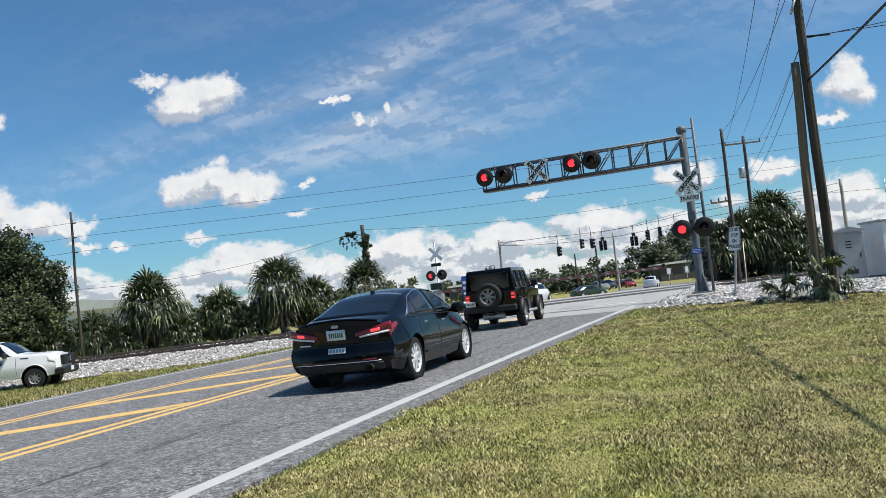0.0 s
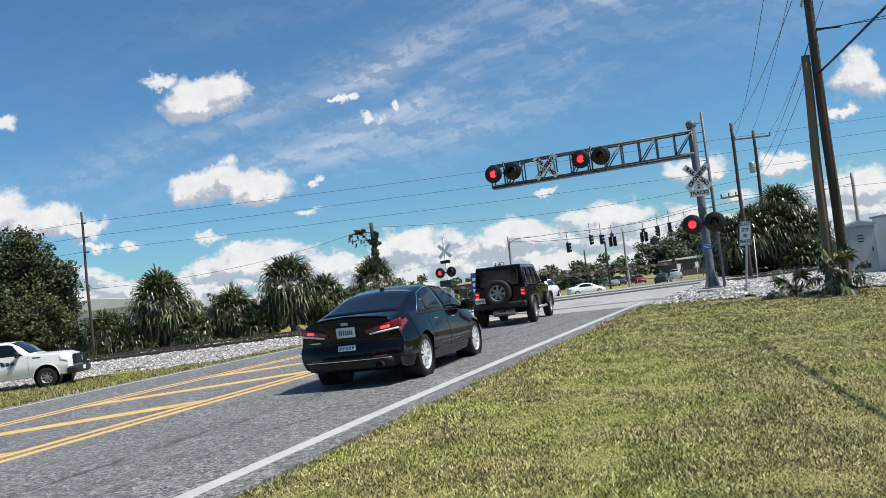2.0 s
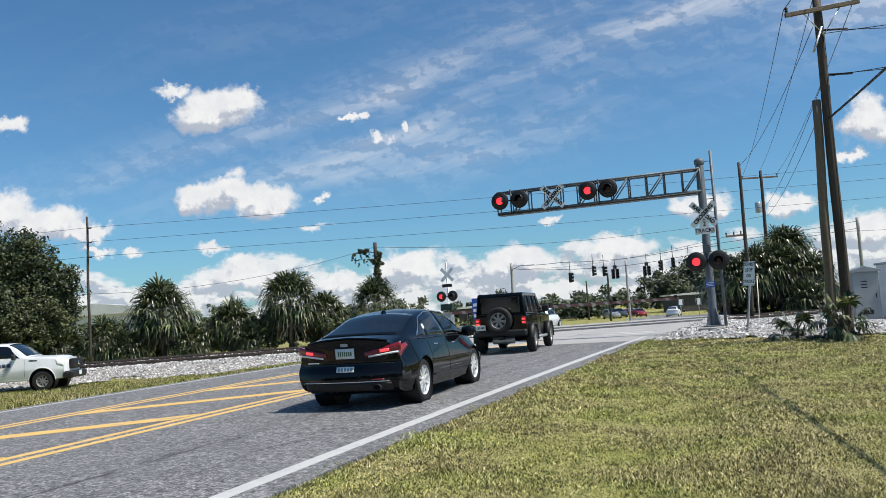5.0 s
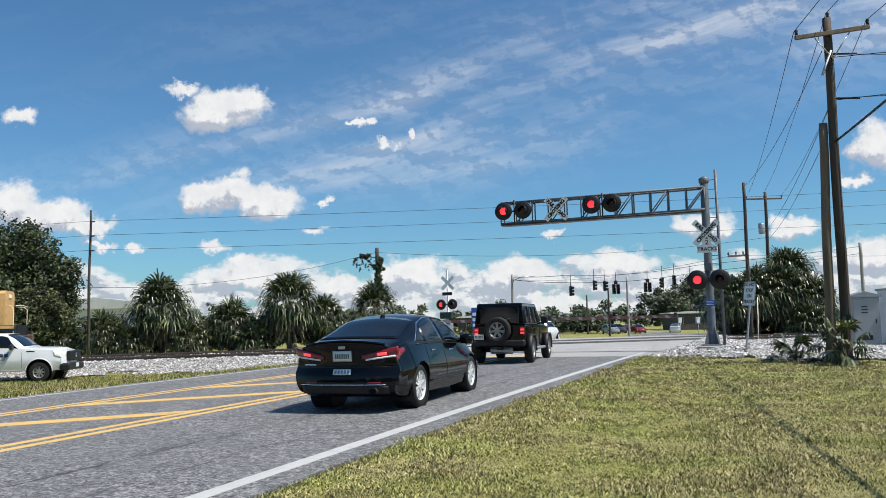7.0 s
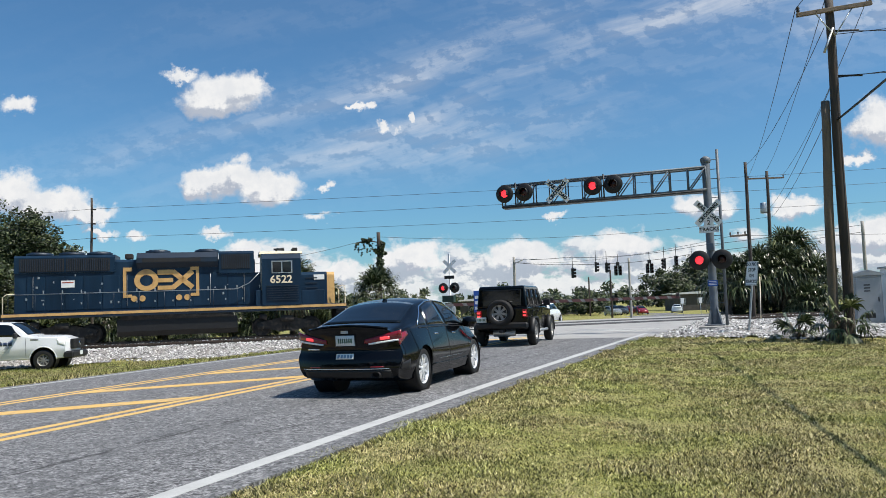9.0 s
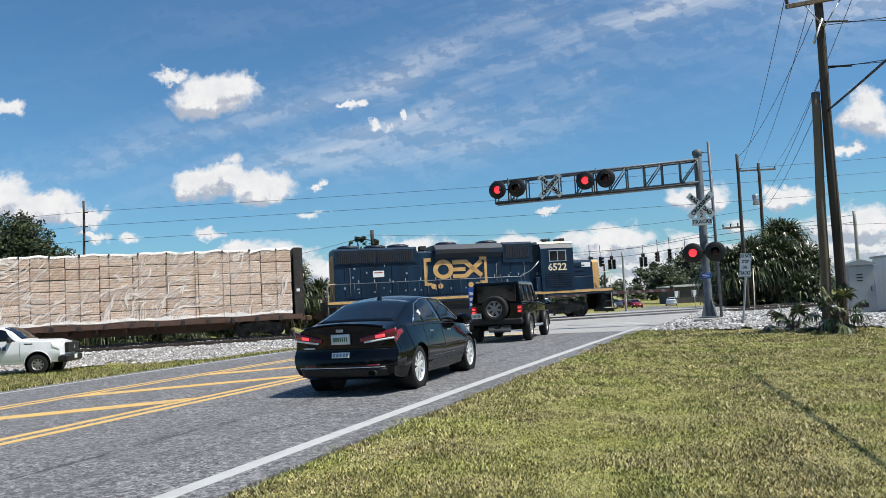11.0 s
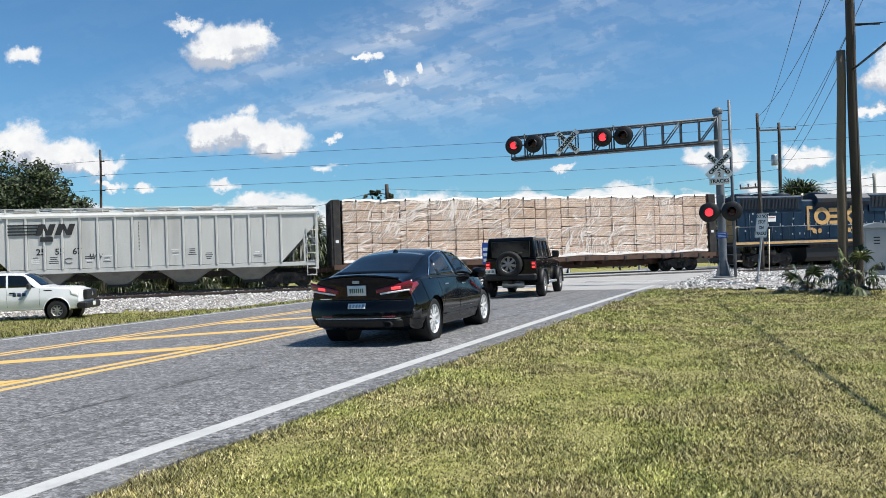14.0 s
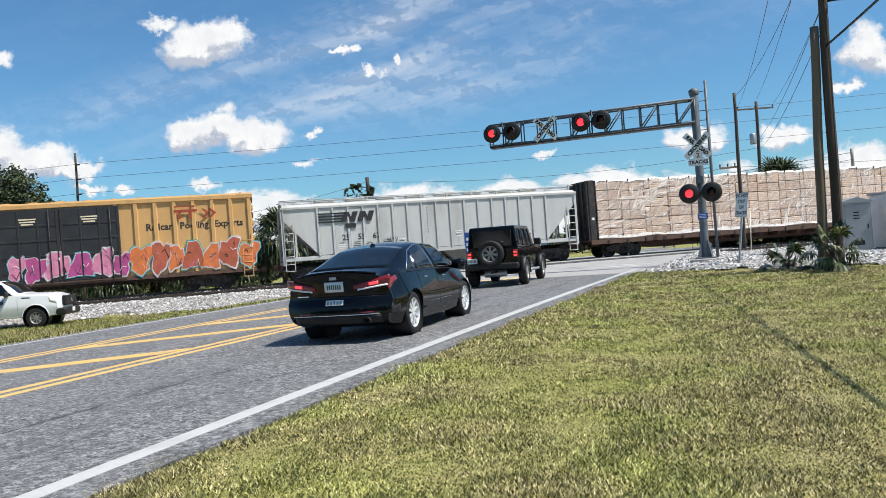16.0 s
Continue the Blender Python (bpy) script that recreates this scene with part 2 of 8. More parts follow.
    def mesh(self, name, mats):
        me = bpy.data.meshes.new(name)
        me.from_pydata(self.v, [], self.f)
        for m in mats if isinstance(mats, (list, tuple)) else [mats]:
            me.materials.append(m)
        me.polygons.foreach_set("material_index", self.m)
        me.polygons.foreach_set("use_smooth", self.smooth)
        me.update()
        bm = bmesh.new()
        bm.from_mesh(me)
        bmesh.ops.recalc_face_normals(bm, faces=bm.faces)
        bm.to_mesh(me)
        bm.free()
        return me


def part(name, build, material, parent=None, label="", at=None):
    """Links a build as one mesh object under a thing or under a part."""
    ob = new(name, build if isinstance(build, bpy.types.Mesh) else build.mesh(name, material))
    if parent is not None:
        ob.parent = parent
    if at is not None:
        ob.matrix_basis = at
    if label:
        tagged(ob, label)
    return ob


def thing(name, label, category, at=None, group="", kind=""):
    ob = tagged(new(name), label, category, group, kind)
    if at is not None:
        ob.matrix_basis = at
    return ob


def text_mesh(body, size, material, depth=0.004, bold=0.0, name="lettering", sx=1.0):
    """Flat lettering in the x-z plane that faces -y, centred on its origin, with a little depth."""
    cu = bpy.data.curves.new(name, "FONT")
    cu.body, cu.size, cu.extrude, cu.offset, cu.resolution_u = body, size, depth / 2, bold, 2
    cu.align_x, cu.align_y = "CENTER", "CENTER"
    ob = bpy.data.objects.new(name, cu)
    me = bpy.data.meshes.new_from_object(ob)
    bpy.data.objects.remove(ob), bpy.data.curves.remove(cu)
    me.transform(pose(0, 0, 0, 90, 0, 0) @ Matrix.Diagonal((sx, 1, 1, 1)))
    me.materials.clear()
    me.materials.append(material)
    me.name = name
    return me


# ---- materials ----
def surface(name, color, rough=0.6, metal=0.0, vary=0.25, scale=6.0, fine=60.0, bump=0.0, dirt=None, dirt_amount=0.0, spec=0.5, coat=0.0,
            streak=False, glow=None, glow_strength=0.0, jitter=0.0):
    """A painted, stony or metal surface: base colour with coarse stains, fine grain and relief."""
    m = bpy.data.materials.new(name)
    m.use_nodes = True
    n = Net(m.node_tree)
    bsdf = m.node_tree.nodes["Principled BSDF"]
    co = n.add("ShaderNodeTexCoord", out=3)
    at = n.vmath("MULTIPLY", co, (1.0, 1.0, 0.16)) if streak else co
    coarse = n.noise(at, scale, 5.0, 0.6)
    grain = n.noise(co, fine, 3.0, 0.6)
    dark = tuple(c * (1 - vary) for c in color)
    light = tuple(min(c * (1 + vary), 1.0) for c in color)
    col = n.mix(n.span(n.math("ADD", n.math("MULTIPLY", coarse, 0.6), n.math("MULTIPLY", grain, 0.4)), 0.34, 0.66), dark, light)
    if dirt:
        col = n.mix(n.math("MULTIPLY", n.span(coarse, 0.5, 0.72), dirt_amount), col, dirt)
    if jitter:
        rnd = n.add("ShaderNodeObjectInfo", out=5)
        col = n.mix(n.span(rnd, 0, 1, 0.0, jitter, "LINEAR"), col, tuple(c * 0.35 for c in color))
    m.node_tree.links.new(col, bsdf.inputs["Base Color"])
    m.node_tree.links.new(n.span(grain, 0.3, 0.7, max(rough - 0.08, 0.02), min(rough + 0.08, 1.0), "LINEAR"), bsdf.inputs["Roughness"])
    bsdf.inputs["Metallic"].default_value = metal
    bsdf.inputs["Specular IOR Level"].default_value = spec
    bsdf.inputs["Coat Weight"].default_value = coat
    bsdf.inputs["Coat Roughness"].default_value = 0.04
    if glow:
        bsdf.inputs["Emission Color"].default_value = (*glow, 1)
        bsdf.inputs["Emission Strength"].default_value = glow_strength
    if bump:
        m.node_tree.links.new(n.add("ShaderNodeBump", {"Strength": bump, "Distance": 0.02, "Height": n.math("ADD", grain, coarse)}), bsdf.inputs["Normal"])
    return m


def glass_pane(name, tint=(0.02, 0.025, 0.03), rough=0.03):
    """Dark tinted car glass: an opaque, mirror-smooth pane."""
    m = surface(name, tint, rough, vary=0.1, scale=2, spec=0.55)
    return m


GREY_STEEL = surface("galvanised_steel", (0.42, 0.44, 0.45), 0.45, 0.75, 0.18, 5, 80)
DARK_STEEL = surface("dark_weathered_steel", (0.035, 0.032, 0.03), 0.7, 0.2, 0.4, 3, 40, 0.15, (0.09, 0.06, 0.04), 0.6)
RAIL_STEEL = surface("rail_steel", (0.09, 0.065, 0.05), 0.55, 0.5, 0.3, 4, 50)
RAIL_TOP = surface("polished_rail_head", (0.45, 0.44, 0.43), 0.25, 0.95, 0.1, 8, 50)
BLACK_PAINT = surface("matt_black_paint", (0.007, 0.007, 0.0075), 0.55, 0, 0.3, 6, 50)
WHITE_SIGN = surface("white_sign_sheeting", (0.80, 0.80, 0.78), 0.45, 0, 0.06, 4, 40)
SIGN_BLACK = surface("sign_black", (0.015, 0.015, 0.015), 0.5, 0, 0.1)
RED_LIT = surface("lit_red_lens", (0.6, 0.03, 0.04), 0.25, glow=(1.0, 0.035, 0.05), glow_strength=1.5, vary=0.05)
RED_DARK = surface("dark_red_lens", (0.03, 0.006, 0.006), 0.2, spec=0.4, vary=0.1)
WOOD_POLE = surface("weathered_pole_wood", (0.15, 0.115, 0.085), 0.85, 0, 0.35, 3, 30, 0.3, (0.05, 0.04, 0.03), 0.6, streak=True)
DARK_POLE = surface("creosoted_pole_wood", (0.05, 0.038, 0.03), 0.8, 0, 0.35, 3, 30, 0.3, streak=True)
WIRE = surface("cable_sheath", (0.02, 0.022, 0.025), 0.6, 0, 0.1)
CONCRETE = surface("concrete", (0.36, 0.34, 0.31), 0.85, 0, 0.18, 2, 45, 0.2)
TYRE = surface("tyre_rubber", (0.008, 0.008, 0.008), 0.75, 0, 0.3, 10, 80, 0.1)
ALLOY = surface("bright_alloy", (0.70, 0.71, 0.72), 0.3, 0.35, 0.08, 10, 60)
DARK_ALLOY = surface("dark_grey_alloy", (0.30, 0.29, 0.275), 0.4, 0.4, 0.15, 10, 60)
CHROME = surface("chrome_trim", (0.75, 0.76, 0.78), 0.12, 1.0, 0.03)
CAR_BLACK = surface("black_car_paint", (0.0022, 0.0026, 0.0036), 0.08, 0, 0.15, 3, 200, spec=0.30)
CAR_GLASS = glass_pane("tinted_car_glass", (0.004, 0.0055, 0.007))
TAIL_RED = surface("red_tail_lamp_lens", (0.20, 0.008, 0.014), 0.12, vary=0.15, scale=14, coat=0.6)
TAIL_GLOW = surface("lit_brake_lamp", (0.6, 0.03, 0.03), 0.2, glow=(1.0, 0.07, 0.08), glow_strength=0.95, vary=0.05)
PLATE = surface("plate_white", (0.68, 0.72, 0.70), 0.45, 0, 0.05)
GREENISH = surface("plate_print", (0.06, 0.13, 0.08), 0.6)


def ground_material():
    m = bpy.data.materials.new("turf")
    m.use_nodes = True
    n = Net(m.node_tree)
    bsdf = m.node_tree.nodes["Principled BSDF"]
    co = n.add("ShaderNodeTexCoord", out=3)
    patch = n.noise(co, 0.45, 5, 0.62)
    tuft = n.noise(co, 9.0, 4, 0.7)
    blade = n.noise(n.vmath("MULTIPLY", co, (1.0, 0.45, 1.0)), 70.0, 3, 0.7)
    green = n.mix(n.span(tuft, 0.35, 0.68), (0.11, 0.125, 0.024), (0.36, 0.36, 0.085))
    straw = n.mix(n.span(blade, 0.3, 0.7), (0.20, 0.165, 0.075), (0.48, 0.41, 0.21))
    col = n.mix(n.span(n.math("ADD", n.math("MULTIPLY", patch, 0.6), n.math("MULTIPLY", tuft, 0.4)), 0.42, 0.60, 0.05, 0.75), green, straw)
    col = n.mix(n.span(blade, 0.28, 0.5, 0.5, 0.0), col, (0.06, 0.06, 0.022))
    m.node_tree.links.new(col, bsdf.inputs["Base Color"])
    bsdf.inputs["Roughness"].default_value = 0.9
    bsdf.inputs["Specular IOR Level"].default_value = 0.15
    m.node_tree.links.new(n.add("ShaderNodeBump", {"Strength": 0.7, "Distance": 0.03, "Height": n.math("ADD", blade, tuft)}), bsdf.inputs["Normal"])
    return m


def asphalt_material():
    m = bpy.data.materials.new("worn_asphalt")
    m.use_nodes = True
    n = Net(m.node_tree)
    bsdf = m.node_tree.nodes["Principled BSDF"]
    co = n.add("ShaderNodeTexCoord", out=3)
    spin = n.add("ShaderNodeVectorRotate", {"Vector": co, "Angle": radians(22.1)}, rotation_type="Z_AXIS")
    stone = n.add("ShaderNodeTexVoronoi", {"Vector": co, "Scale": 52.0}, out=1)
    speck = n.add("ShaderNodeSeparateColor", [stone])
    coarse = n.add("ShaderNodeSeparateColor", [n.add("ShaderNodeTexVoronoi", {"Vector": co, "Scale": 21.0}, out=1)])
    speck = n.math("ADD", n.math("MULTIPLY", speck, 0.55), n.math("MULTIPLY", coarse, 0.45))
    wide = n.noise(co, 0.7, 5, 0.6)
    lane = n.noise(n.vmath("MULTIPLY", spin, (1.6, 0.10, 1.0)), 1.0, 4, 0.55)
    col = n.ramp(speck, [(0.10, (0.035, 0.035, 0.036)), (1.0, (0.43, 0.425, 0.42)), (0.55, (0.17, 0.17, 0.174))])
    col = n.mix(n.span(wide, 0.35, 0.68, 0.0, 0.35), col, (0.14, 0.14, 0.143))
    col = n.mix(n.span(lane, 0.52, 0.70, 0.0, 0.40), col, (0.09, 0.09, 0.093))
    # a ravelled seam and scuffs along the middle of the near lane
    along = n.tree.nodes.new("ShaderNodeSeparateXYZ")
    n.tree.links.new(spin, along.inputs[0])
    drift = n.math("MULTIPLY", n.math("SUBTRACT", n.noise(n.vmath("MULTIPLY", spin, (0.0, 0.5, 0.0)), 1.0, 3, 0.6), 0.5), 0.5)
    ragged = n.noise(n.vmath("MULTIPLY", spin, (9.0, 1.3, 1.0)), 1.5, 6, 0.7)
    for at_x, half, much in ((-6.47, 0.17, 0.80), (-5.45, 0.10, 0.55)):
        off = n.math("ABSOLUTE", n.math("SUBTRACT", n.math("ADD", along.outputs[0], drift), at_x))
        seam = n.math("MULTIPLY", n.span(off, 0.02, half, 1.0, 0.0), n.span(ragged, 0.46, 0.58, 0.0, much))
        col = n.mix(seam, col, (0.018, 0.018, 0.018))
    # cracks drawn out along the lane
    crack = n.noise(n.vmath("MULTIPLY", spin, (5.0, 0.55, 1.0)), 1.2, 7, 0.72)
    col = n.mix(n.span(n.math("ABSOLUTE", n.math("SUBTRACT", crack, 0.5)), 0.0, 0.012, 0.55, 0.0), col, (0.02, 0.02, 0.02))
    m.node_tree.links.new(col, bsdf.inputs["Base Color"])
    bsdf.inputs["Roughness"].default_value = 0.82
    bsdf.inputs["Specular IOR Level"].default_value = 0.3
    m.node_tree.links.new(n.add("ShaderNodeBump", {"Strength": 0.5, "Distance": 0.01, "Height": speck}), bsdf.inputs["Normal"])
    return m


def ballast_material():
    m = bpy.data.materials.new("ballast_stone")
    m.use_nodes = True
    n = Net(m.node_tree)
    bsdf = m.node_tree.nodes["Principled BSDF"]
    co = n.add("ShaderNodeTexCoord", out=3)
    vor = m.node_tree.nodes.new("ShaderNodeTexVoronoi")
    vor.inputs["Scale"].default_value = 14.0
    m.node_tree.links.new(co, vor.inputs[0])
    tone = n.add("ShaderNodeSeparateColor", [vor.outputs[1]])
    col = n.ramp(tone, [(0.0, (0.14, 0.13, 0.12)), (1.0, (0.74, 0.72, 0.69)), (0.5, (0.44, 0.42, 0.40))])
    # shade in the gaps between stones, painted dark towards the cell edges
    col = n.mix(n.span(vor.outputs[0], 0.35, 0.75, 0.0, 0.85), col, (0.05, 0.045, 0.04))
    col = n.mix(n.span(n.noise(co, 0.8, 4), 0.45, 0.7, 0.0, 0.4), col, (0.24, 0.20, 0.16))
    m.node_tree.links.new(col, bsdf.inputs["Base Color"])
    bsdf.inputs["Roughness"].default_value = 0.9
    m.node_tree.links.new(n.add("ShaderNodeBump", {"Strength": 0.9, "Distance": 0.05, "Height": n.math("SUBTRACT", 1.0, vor.outputs[0])}), bsdf.inputs["Normal"])
    return m


TURF, ASPHALT, BALLAST = ground_material(), asphalt_material(), ballast_material()
STONE = surface("loose_ballast", (0.42, 0.40, 0.375), 0.9, 0, 0.35, 3, 30, 0.2)
YELLOW_LINE = surface("yellow_road_paint", (0.66, 0.42, 0.13), 0.7, 0, 0.16, 2.5, 50, 0.1, (0.24, 0.20, 0.15), 0.65)
WHITE_LINE = surface("white_road_paint", (0.47, 0.47, 0.455), 0.7, 0, 0.14, 2, 50, 0.1, (0.26, 0.255, 0.25), 0.6)


# ---- ground ----
def spread(lo, hi, step, far):
    """Even steps between lo and hi, then ever longer ones out to far."""
    a = list(np.arange(lo, hi + 1e-6, step))
    d, up, down = step, [a[-1]], [a[0]]
    while up[-1] < far:
        d *= 1.35
        up.append(up[-1] + d), down.append(down[-1] - d)
    return down[:0:-1] + a + up[1:]


g = Build()
g.grid([[(x, y, ground_z(x, y)) for x in spread(-30, 34, 0.5, 3500)] for y in spread(-2, 60, 0.5, 3500)])
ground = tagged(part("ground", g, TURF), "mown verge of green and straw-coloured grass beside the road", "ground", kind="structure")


def strip(name, label, s0, s1, v0, v1, lift, mat, thick=0.06, step=1.0, category="road", slant=0.0, parent=None):
    """A band laid along the road from s0 to s1 between v0 and v1; with a slant it runs aside as it goes on."""
    b = Build()
    n = max(int(abs(s1 - s0) / step), 1)
    rows = []
    for i in range(n + 1):
        s = s0 + (s1 - s0) * i / n
        row = []
        for v in ((v0, v1) if v1 - v0 < 2 else np.linspace(v0, v1, 5)):
            p = on_road(s, v + slant * (s - s0))
            row.append((p.x, p.y, road_z(s, p.dot(OVER)) + lift))
        rows.append(row)
    b.slab(rows, lambda p: (0, 0, 1), thick, False)
    ob = part(name, b, mat, parent)
    if parent is None:
        tagged(ob, label, category, kind="structure")
    elif label:
        tagged(ob, label)
    return ob


road = strip("road", "worn grey asphalt road with painted lines", -30, 130, -0.22, 10.55, 0.0, ASPHALT, 0.10)
APRON = surface("pale_worn_paving", (0.34, 0.33, 0.315), 0.85, 0, 0.16, 0.8, 40, 0.1, (0.17, 0.165, 0.16), 0.5)
strip("paving", "pale worn paving before the crossing", 27.5, 66, -0.5, 10.55, 0.003, APRON, 0.05, parent=road)
strip("edge_line", "white painted edge line", -30, 30.5, 0.11, 0.295, 0.004, WHITE_LINE, 0.004, parent=road)
strip("edge_line", "white painted edge line", -30, 37, 10.14, 10.24, 0.004, WHITE_LINE, 0.004, parent=road)
for v in (4.12, 4.44):
    strip("centre_line", "yellow painted centre line", -30, 31, v, v + 0.15, 0.004, YELLOW_LINE, 0.004, parent=road)
for v in (7.52, 7.80):
    strip("centre_line", "yellow painted centre line", -30, 31, v, v + 0.13, 0.004, YELLOW_LINE, 0.004, parent=road)
for k in range(-4, 6):
    s = 10.2 + 3.6 * k
    b = Build()
    ring = []
    for ds, v in ((0, 4.62), (0.62, 4.62), (-2.26, 7.50), (-2.88, 7.50)):
        p = on_road(s + ds, v)
        ring.append((p.x, p.y, road_z(s + ds, p.dot(OVER)) + 0.006))
    b.slab([ring[:2], ring[3:1:-1]], lambda p: (0, 0, 1), 0.004, False)
    part("hatch_bar", b, YELLOW_LINE, road, "yellow painted hatch bar")
for s in (33.2, 34.6):
    b = Build()
    b.slab([[(*on_road(s + d + 0.28 * (v - 0.2) / 1, v).xy, road_z(s, 38) + 0.006) for v in (0.3, 4.0)] for d in (0, 0.5)], lambda p: (0, 0, 1), 0.004)
    part("stop_line", b, WHITE_LINE, road, "worn white stop line")


# ---- tracks ----
def ballast_sheet(name, p0, p1, w0, w1, lift, label, inside):
    b = Build()
    nx, ny = int((p1 - p0) / 0.6), int((w1 - w0) / 0.6)
    idx = {}
    for i in range(nx + 1):
        for j in range(ny + 1):
            p = on_track(p0 + (p1 - p0) * i / nx, w0 + (w1 - w0) * j / ny)
            idx[i, j] = len(b.v)
            b.v.append((p.x, p.y, ground_z(p.x, p.y) + lift + 0.05 * noise.noise(p * 0.9)))
    for i in range(nx):
        for j in range(ny):
            c = Vector(b.v[idx[i, j]])
            if inside(*plan_of(c.x, c.y)):
                b.face((idx[i, j], idx[i + 1, j], idx[i + 1, j + 1], idx[i, j + 1]), True)
    return tagged(part(name, b, BALLAST), label, "ballast", kind="structure")


def gravel_here(s, v, p, w):
    if -0.5 < v < 10.8:
        return False
    edge = 0.6 * math.sin(p * 0.9) + 0.4 * math.sin(p * 2.3)
    if v > 5:
        return w > 36.4 + edge * 0.5
    q = TRACK * p + OVER * w
    return q.y > 22.1 + 1.3 * max(0, 10.4 - q.x) + 0.5 * edge


ballast = ballast_sheet("ballast", -70, 90, 13, 53, 0.045, "bed of pale grey crushed stone under the tracks", gravel_here)
bed_stones = Build()
rnd = random.Random(4)
shape = [(1, 0, 0), (0, 1, 0), (-1, 0, 0), (0, -1, 0), (0, 0, 1), (0, 0, -1)]
tris = [(0, 1, 4), (1, 2, 4), (2, 3, 4), (3, 0, 4), (1, 0, 5), (2, 1, 5), (3, 2, 5), (0, 3, 5)]
made = 0
while made < 34000:
    p, w = rnd.uniform(-32, 42), rnd.uniform(15, 42.5) if rnd.random() < 0.9 else rnd.uniform(42, 47)
    c = on_track(p, w)
    if not gravel_here(*plan_of(c.x, c.y)):
        continue
    made += 1
    r = rnd.uniform(0.03, 0.075)
    z = ground_z(c.x, c.y) + 0.05 + 0.05 * noise.noise(c * 0.9)
    o = len(bed_stones.v)
    t = Euler((rnd.random() * 6, rnd.random() * 6, rnd.random() * 6)).to_matrix()
    for q in shape:
        d = t @ Vector(q) * r * rnd.uniform(0.6, 1.3)
        bed_stones.v.append((c.x + d.x, c.y + d.y, z + d.z * 0.8))
    for q in tris:
        bed_stones.face([o + i for i in q])


def stone_material():
    m = surface("crushed_stone", (0.45, 0.43, 0.40), 0.9, 0, 0.25, 3, 30)
    n = Net(m.node_tree)
    bsdf = m.node_tree.nodes["Principled BSDF"]
    isl = n.add("ShaderNodeNewGeometry", out=8)
    col = n.ramp(isl, [(0.0, (0.10, 0.095, 0.09)), (1.0, (0.84, 0.82, 0.79)), (0.5, (0.50, 0.48, 0.455))])
    m.node_tree.links.new(col, bsdf.inputs["Base Color"])
    return m


loose = bpy.data.meshes.new("ballast_stones")
loose.from_pydata(bed_stones.v, [], bed_stones.f)
loose.materials.append(stone_material())
tagged(new("ballast_stones", loose), "loose pale and dark grey ballast stones", "ballast", kind="stuff")

RAIL = [(-0.07, 0), (0.07, 0), (0.07, 0.012), (0.012, 0.03), (0.010, 0.125), (0.036, 0.135), (0.036, 0.168), (-0.036, 0.168), (-0.036, 0.135), (-0.010, 0.125), (-0.012, 0.03), (-0.07, 0.012)]
TURN = pose(0, 0, 0, 0, 0, math.degrees(math.atan2(TRACK.y, TRACK.x)))
for w, nm in ((NEAR_W, "track"), (FAR_W, "track")):
    track = thing(nm, "railway track of rusty steel rails on dark sleepers", "railway track", pose(*on_track(0, w, 0)) @ TURN, "the two tracks", "structure")
    for side in (-0.7525, 0.7525):
        rail = part("rail", Build().prism([(side + a, RAIL_Z - 0.17 + b) for a, b in RAIL], -90, 110, "x"), RAIL_STEEL, track)
        part("rail_head", Build().box(-90, side - 0.033, RAIL_Z - 0.004, 110, side + 0.033, RAIL_Z, None), RAIL_TOP, rail, "polished running surface")
    tie = Build().box(-0.115, -1.3, 0.02, 0.115, 1.3, RAIL_Z - 0.172, None, 0.015).mesh("sleeper", DARK_POLE)
    for i in range(130):
        o = part("sleeper", tie, None, track)
        o.matrix_basis = pose(-34 + 0.56 * i + 0.03 * math.sin(i * 3.1), 0, 0, 0, 0, 0.8 * math.sin(i * 1.7))

# the rubber panels of the crossing
RUBBER = surface("dark_crossing_rubber", (0.05, 0.05, 0.052), 0.8, 0, 0.3, 2, 40, 0.1, (0.14, 0.13, 0.12), 0.5)
for w in (NEAR_W, FAR_W):
    for lo, hi in ((-1.45, -0.82), (-0.68, 0.68), (0.82, 1.45)):
        b = Build()
        rows = []
        for d in (lo, hi):
            row = []
            for v in np.linspace(-0.6, 10.9, 8):
                # where the line across the track meets the road's side
                k = (w + d - on_road(0, v).dot(OVER)) / ROAD.dot(OVER)
                q = on_road(k, v)
                row.append((q.x, q.y, RAIL_Z - 0.008 + 0.02))
            rows.append(row)
        b.slab(rows, lambda p: (0, 0, 1), 0.2)
        tagged(part("crossing_panel", b, RUBBER), "dark rubber panel beside the rails of the level crossing", "crossing panel", "crossing panels", "structure")


# ---- vehicles ----
def curve_through(keys):
    """A smooth curve through (x, value) pairs, with level ends."""
    xs, ys = [k[0] for k in keys], [k[1] for k in keys]
    slopes = []
    for i in range(len(xs)):
        if i in (0, len(xs) - 1):
            slopes.append(0.0)
            continue
        a, b = (ys[i] - ys[i - 1]) / (xs[i] - xs[i - 1]), (ys[i + 1] - ys[i]) / (xs[i + 1] - xs[i])
        slopes.append(0.0 if a * b <= 0 else 2 * a * b / (a + b))

    def f(x):
        if x <= xs[0]:
            return ys[0]
        if x >= xs[-1]:
            return ys[-1]
        i = max(j for j in range(len(xs)) if xs[j] <= x)
        h = xs[i + 1] - xs[i]
        t = (x - xs[i]) / h
        return ((1 + 2 * t) * ys[i] + t * h * slopes[i]) * (1 - t) ** 2 + ((3 - 2 * t) * ys[i + 1] - (1 - t) * h * slopes[i + 1]) * t * t
    return f


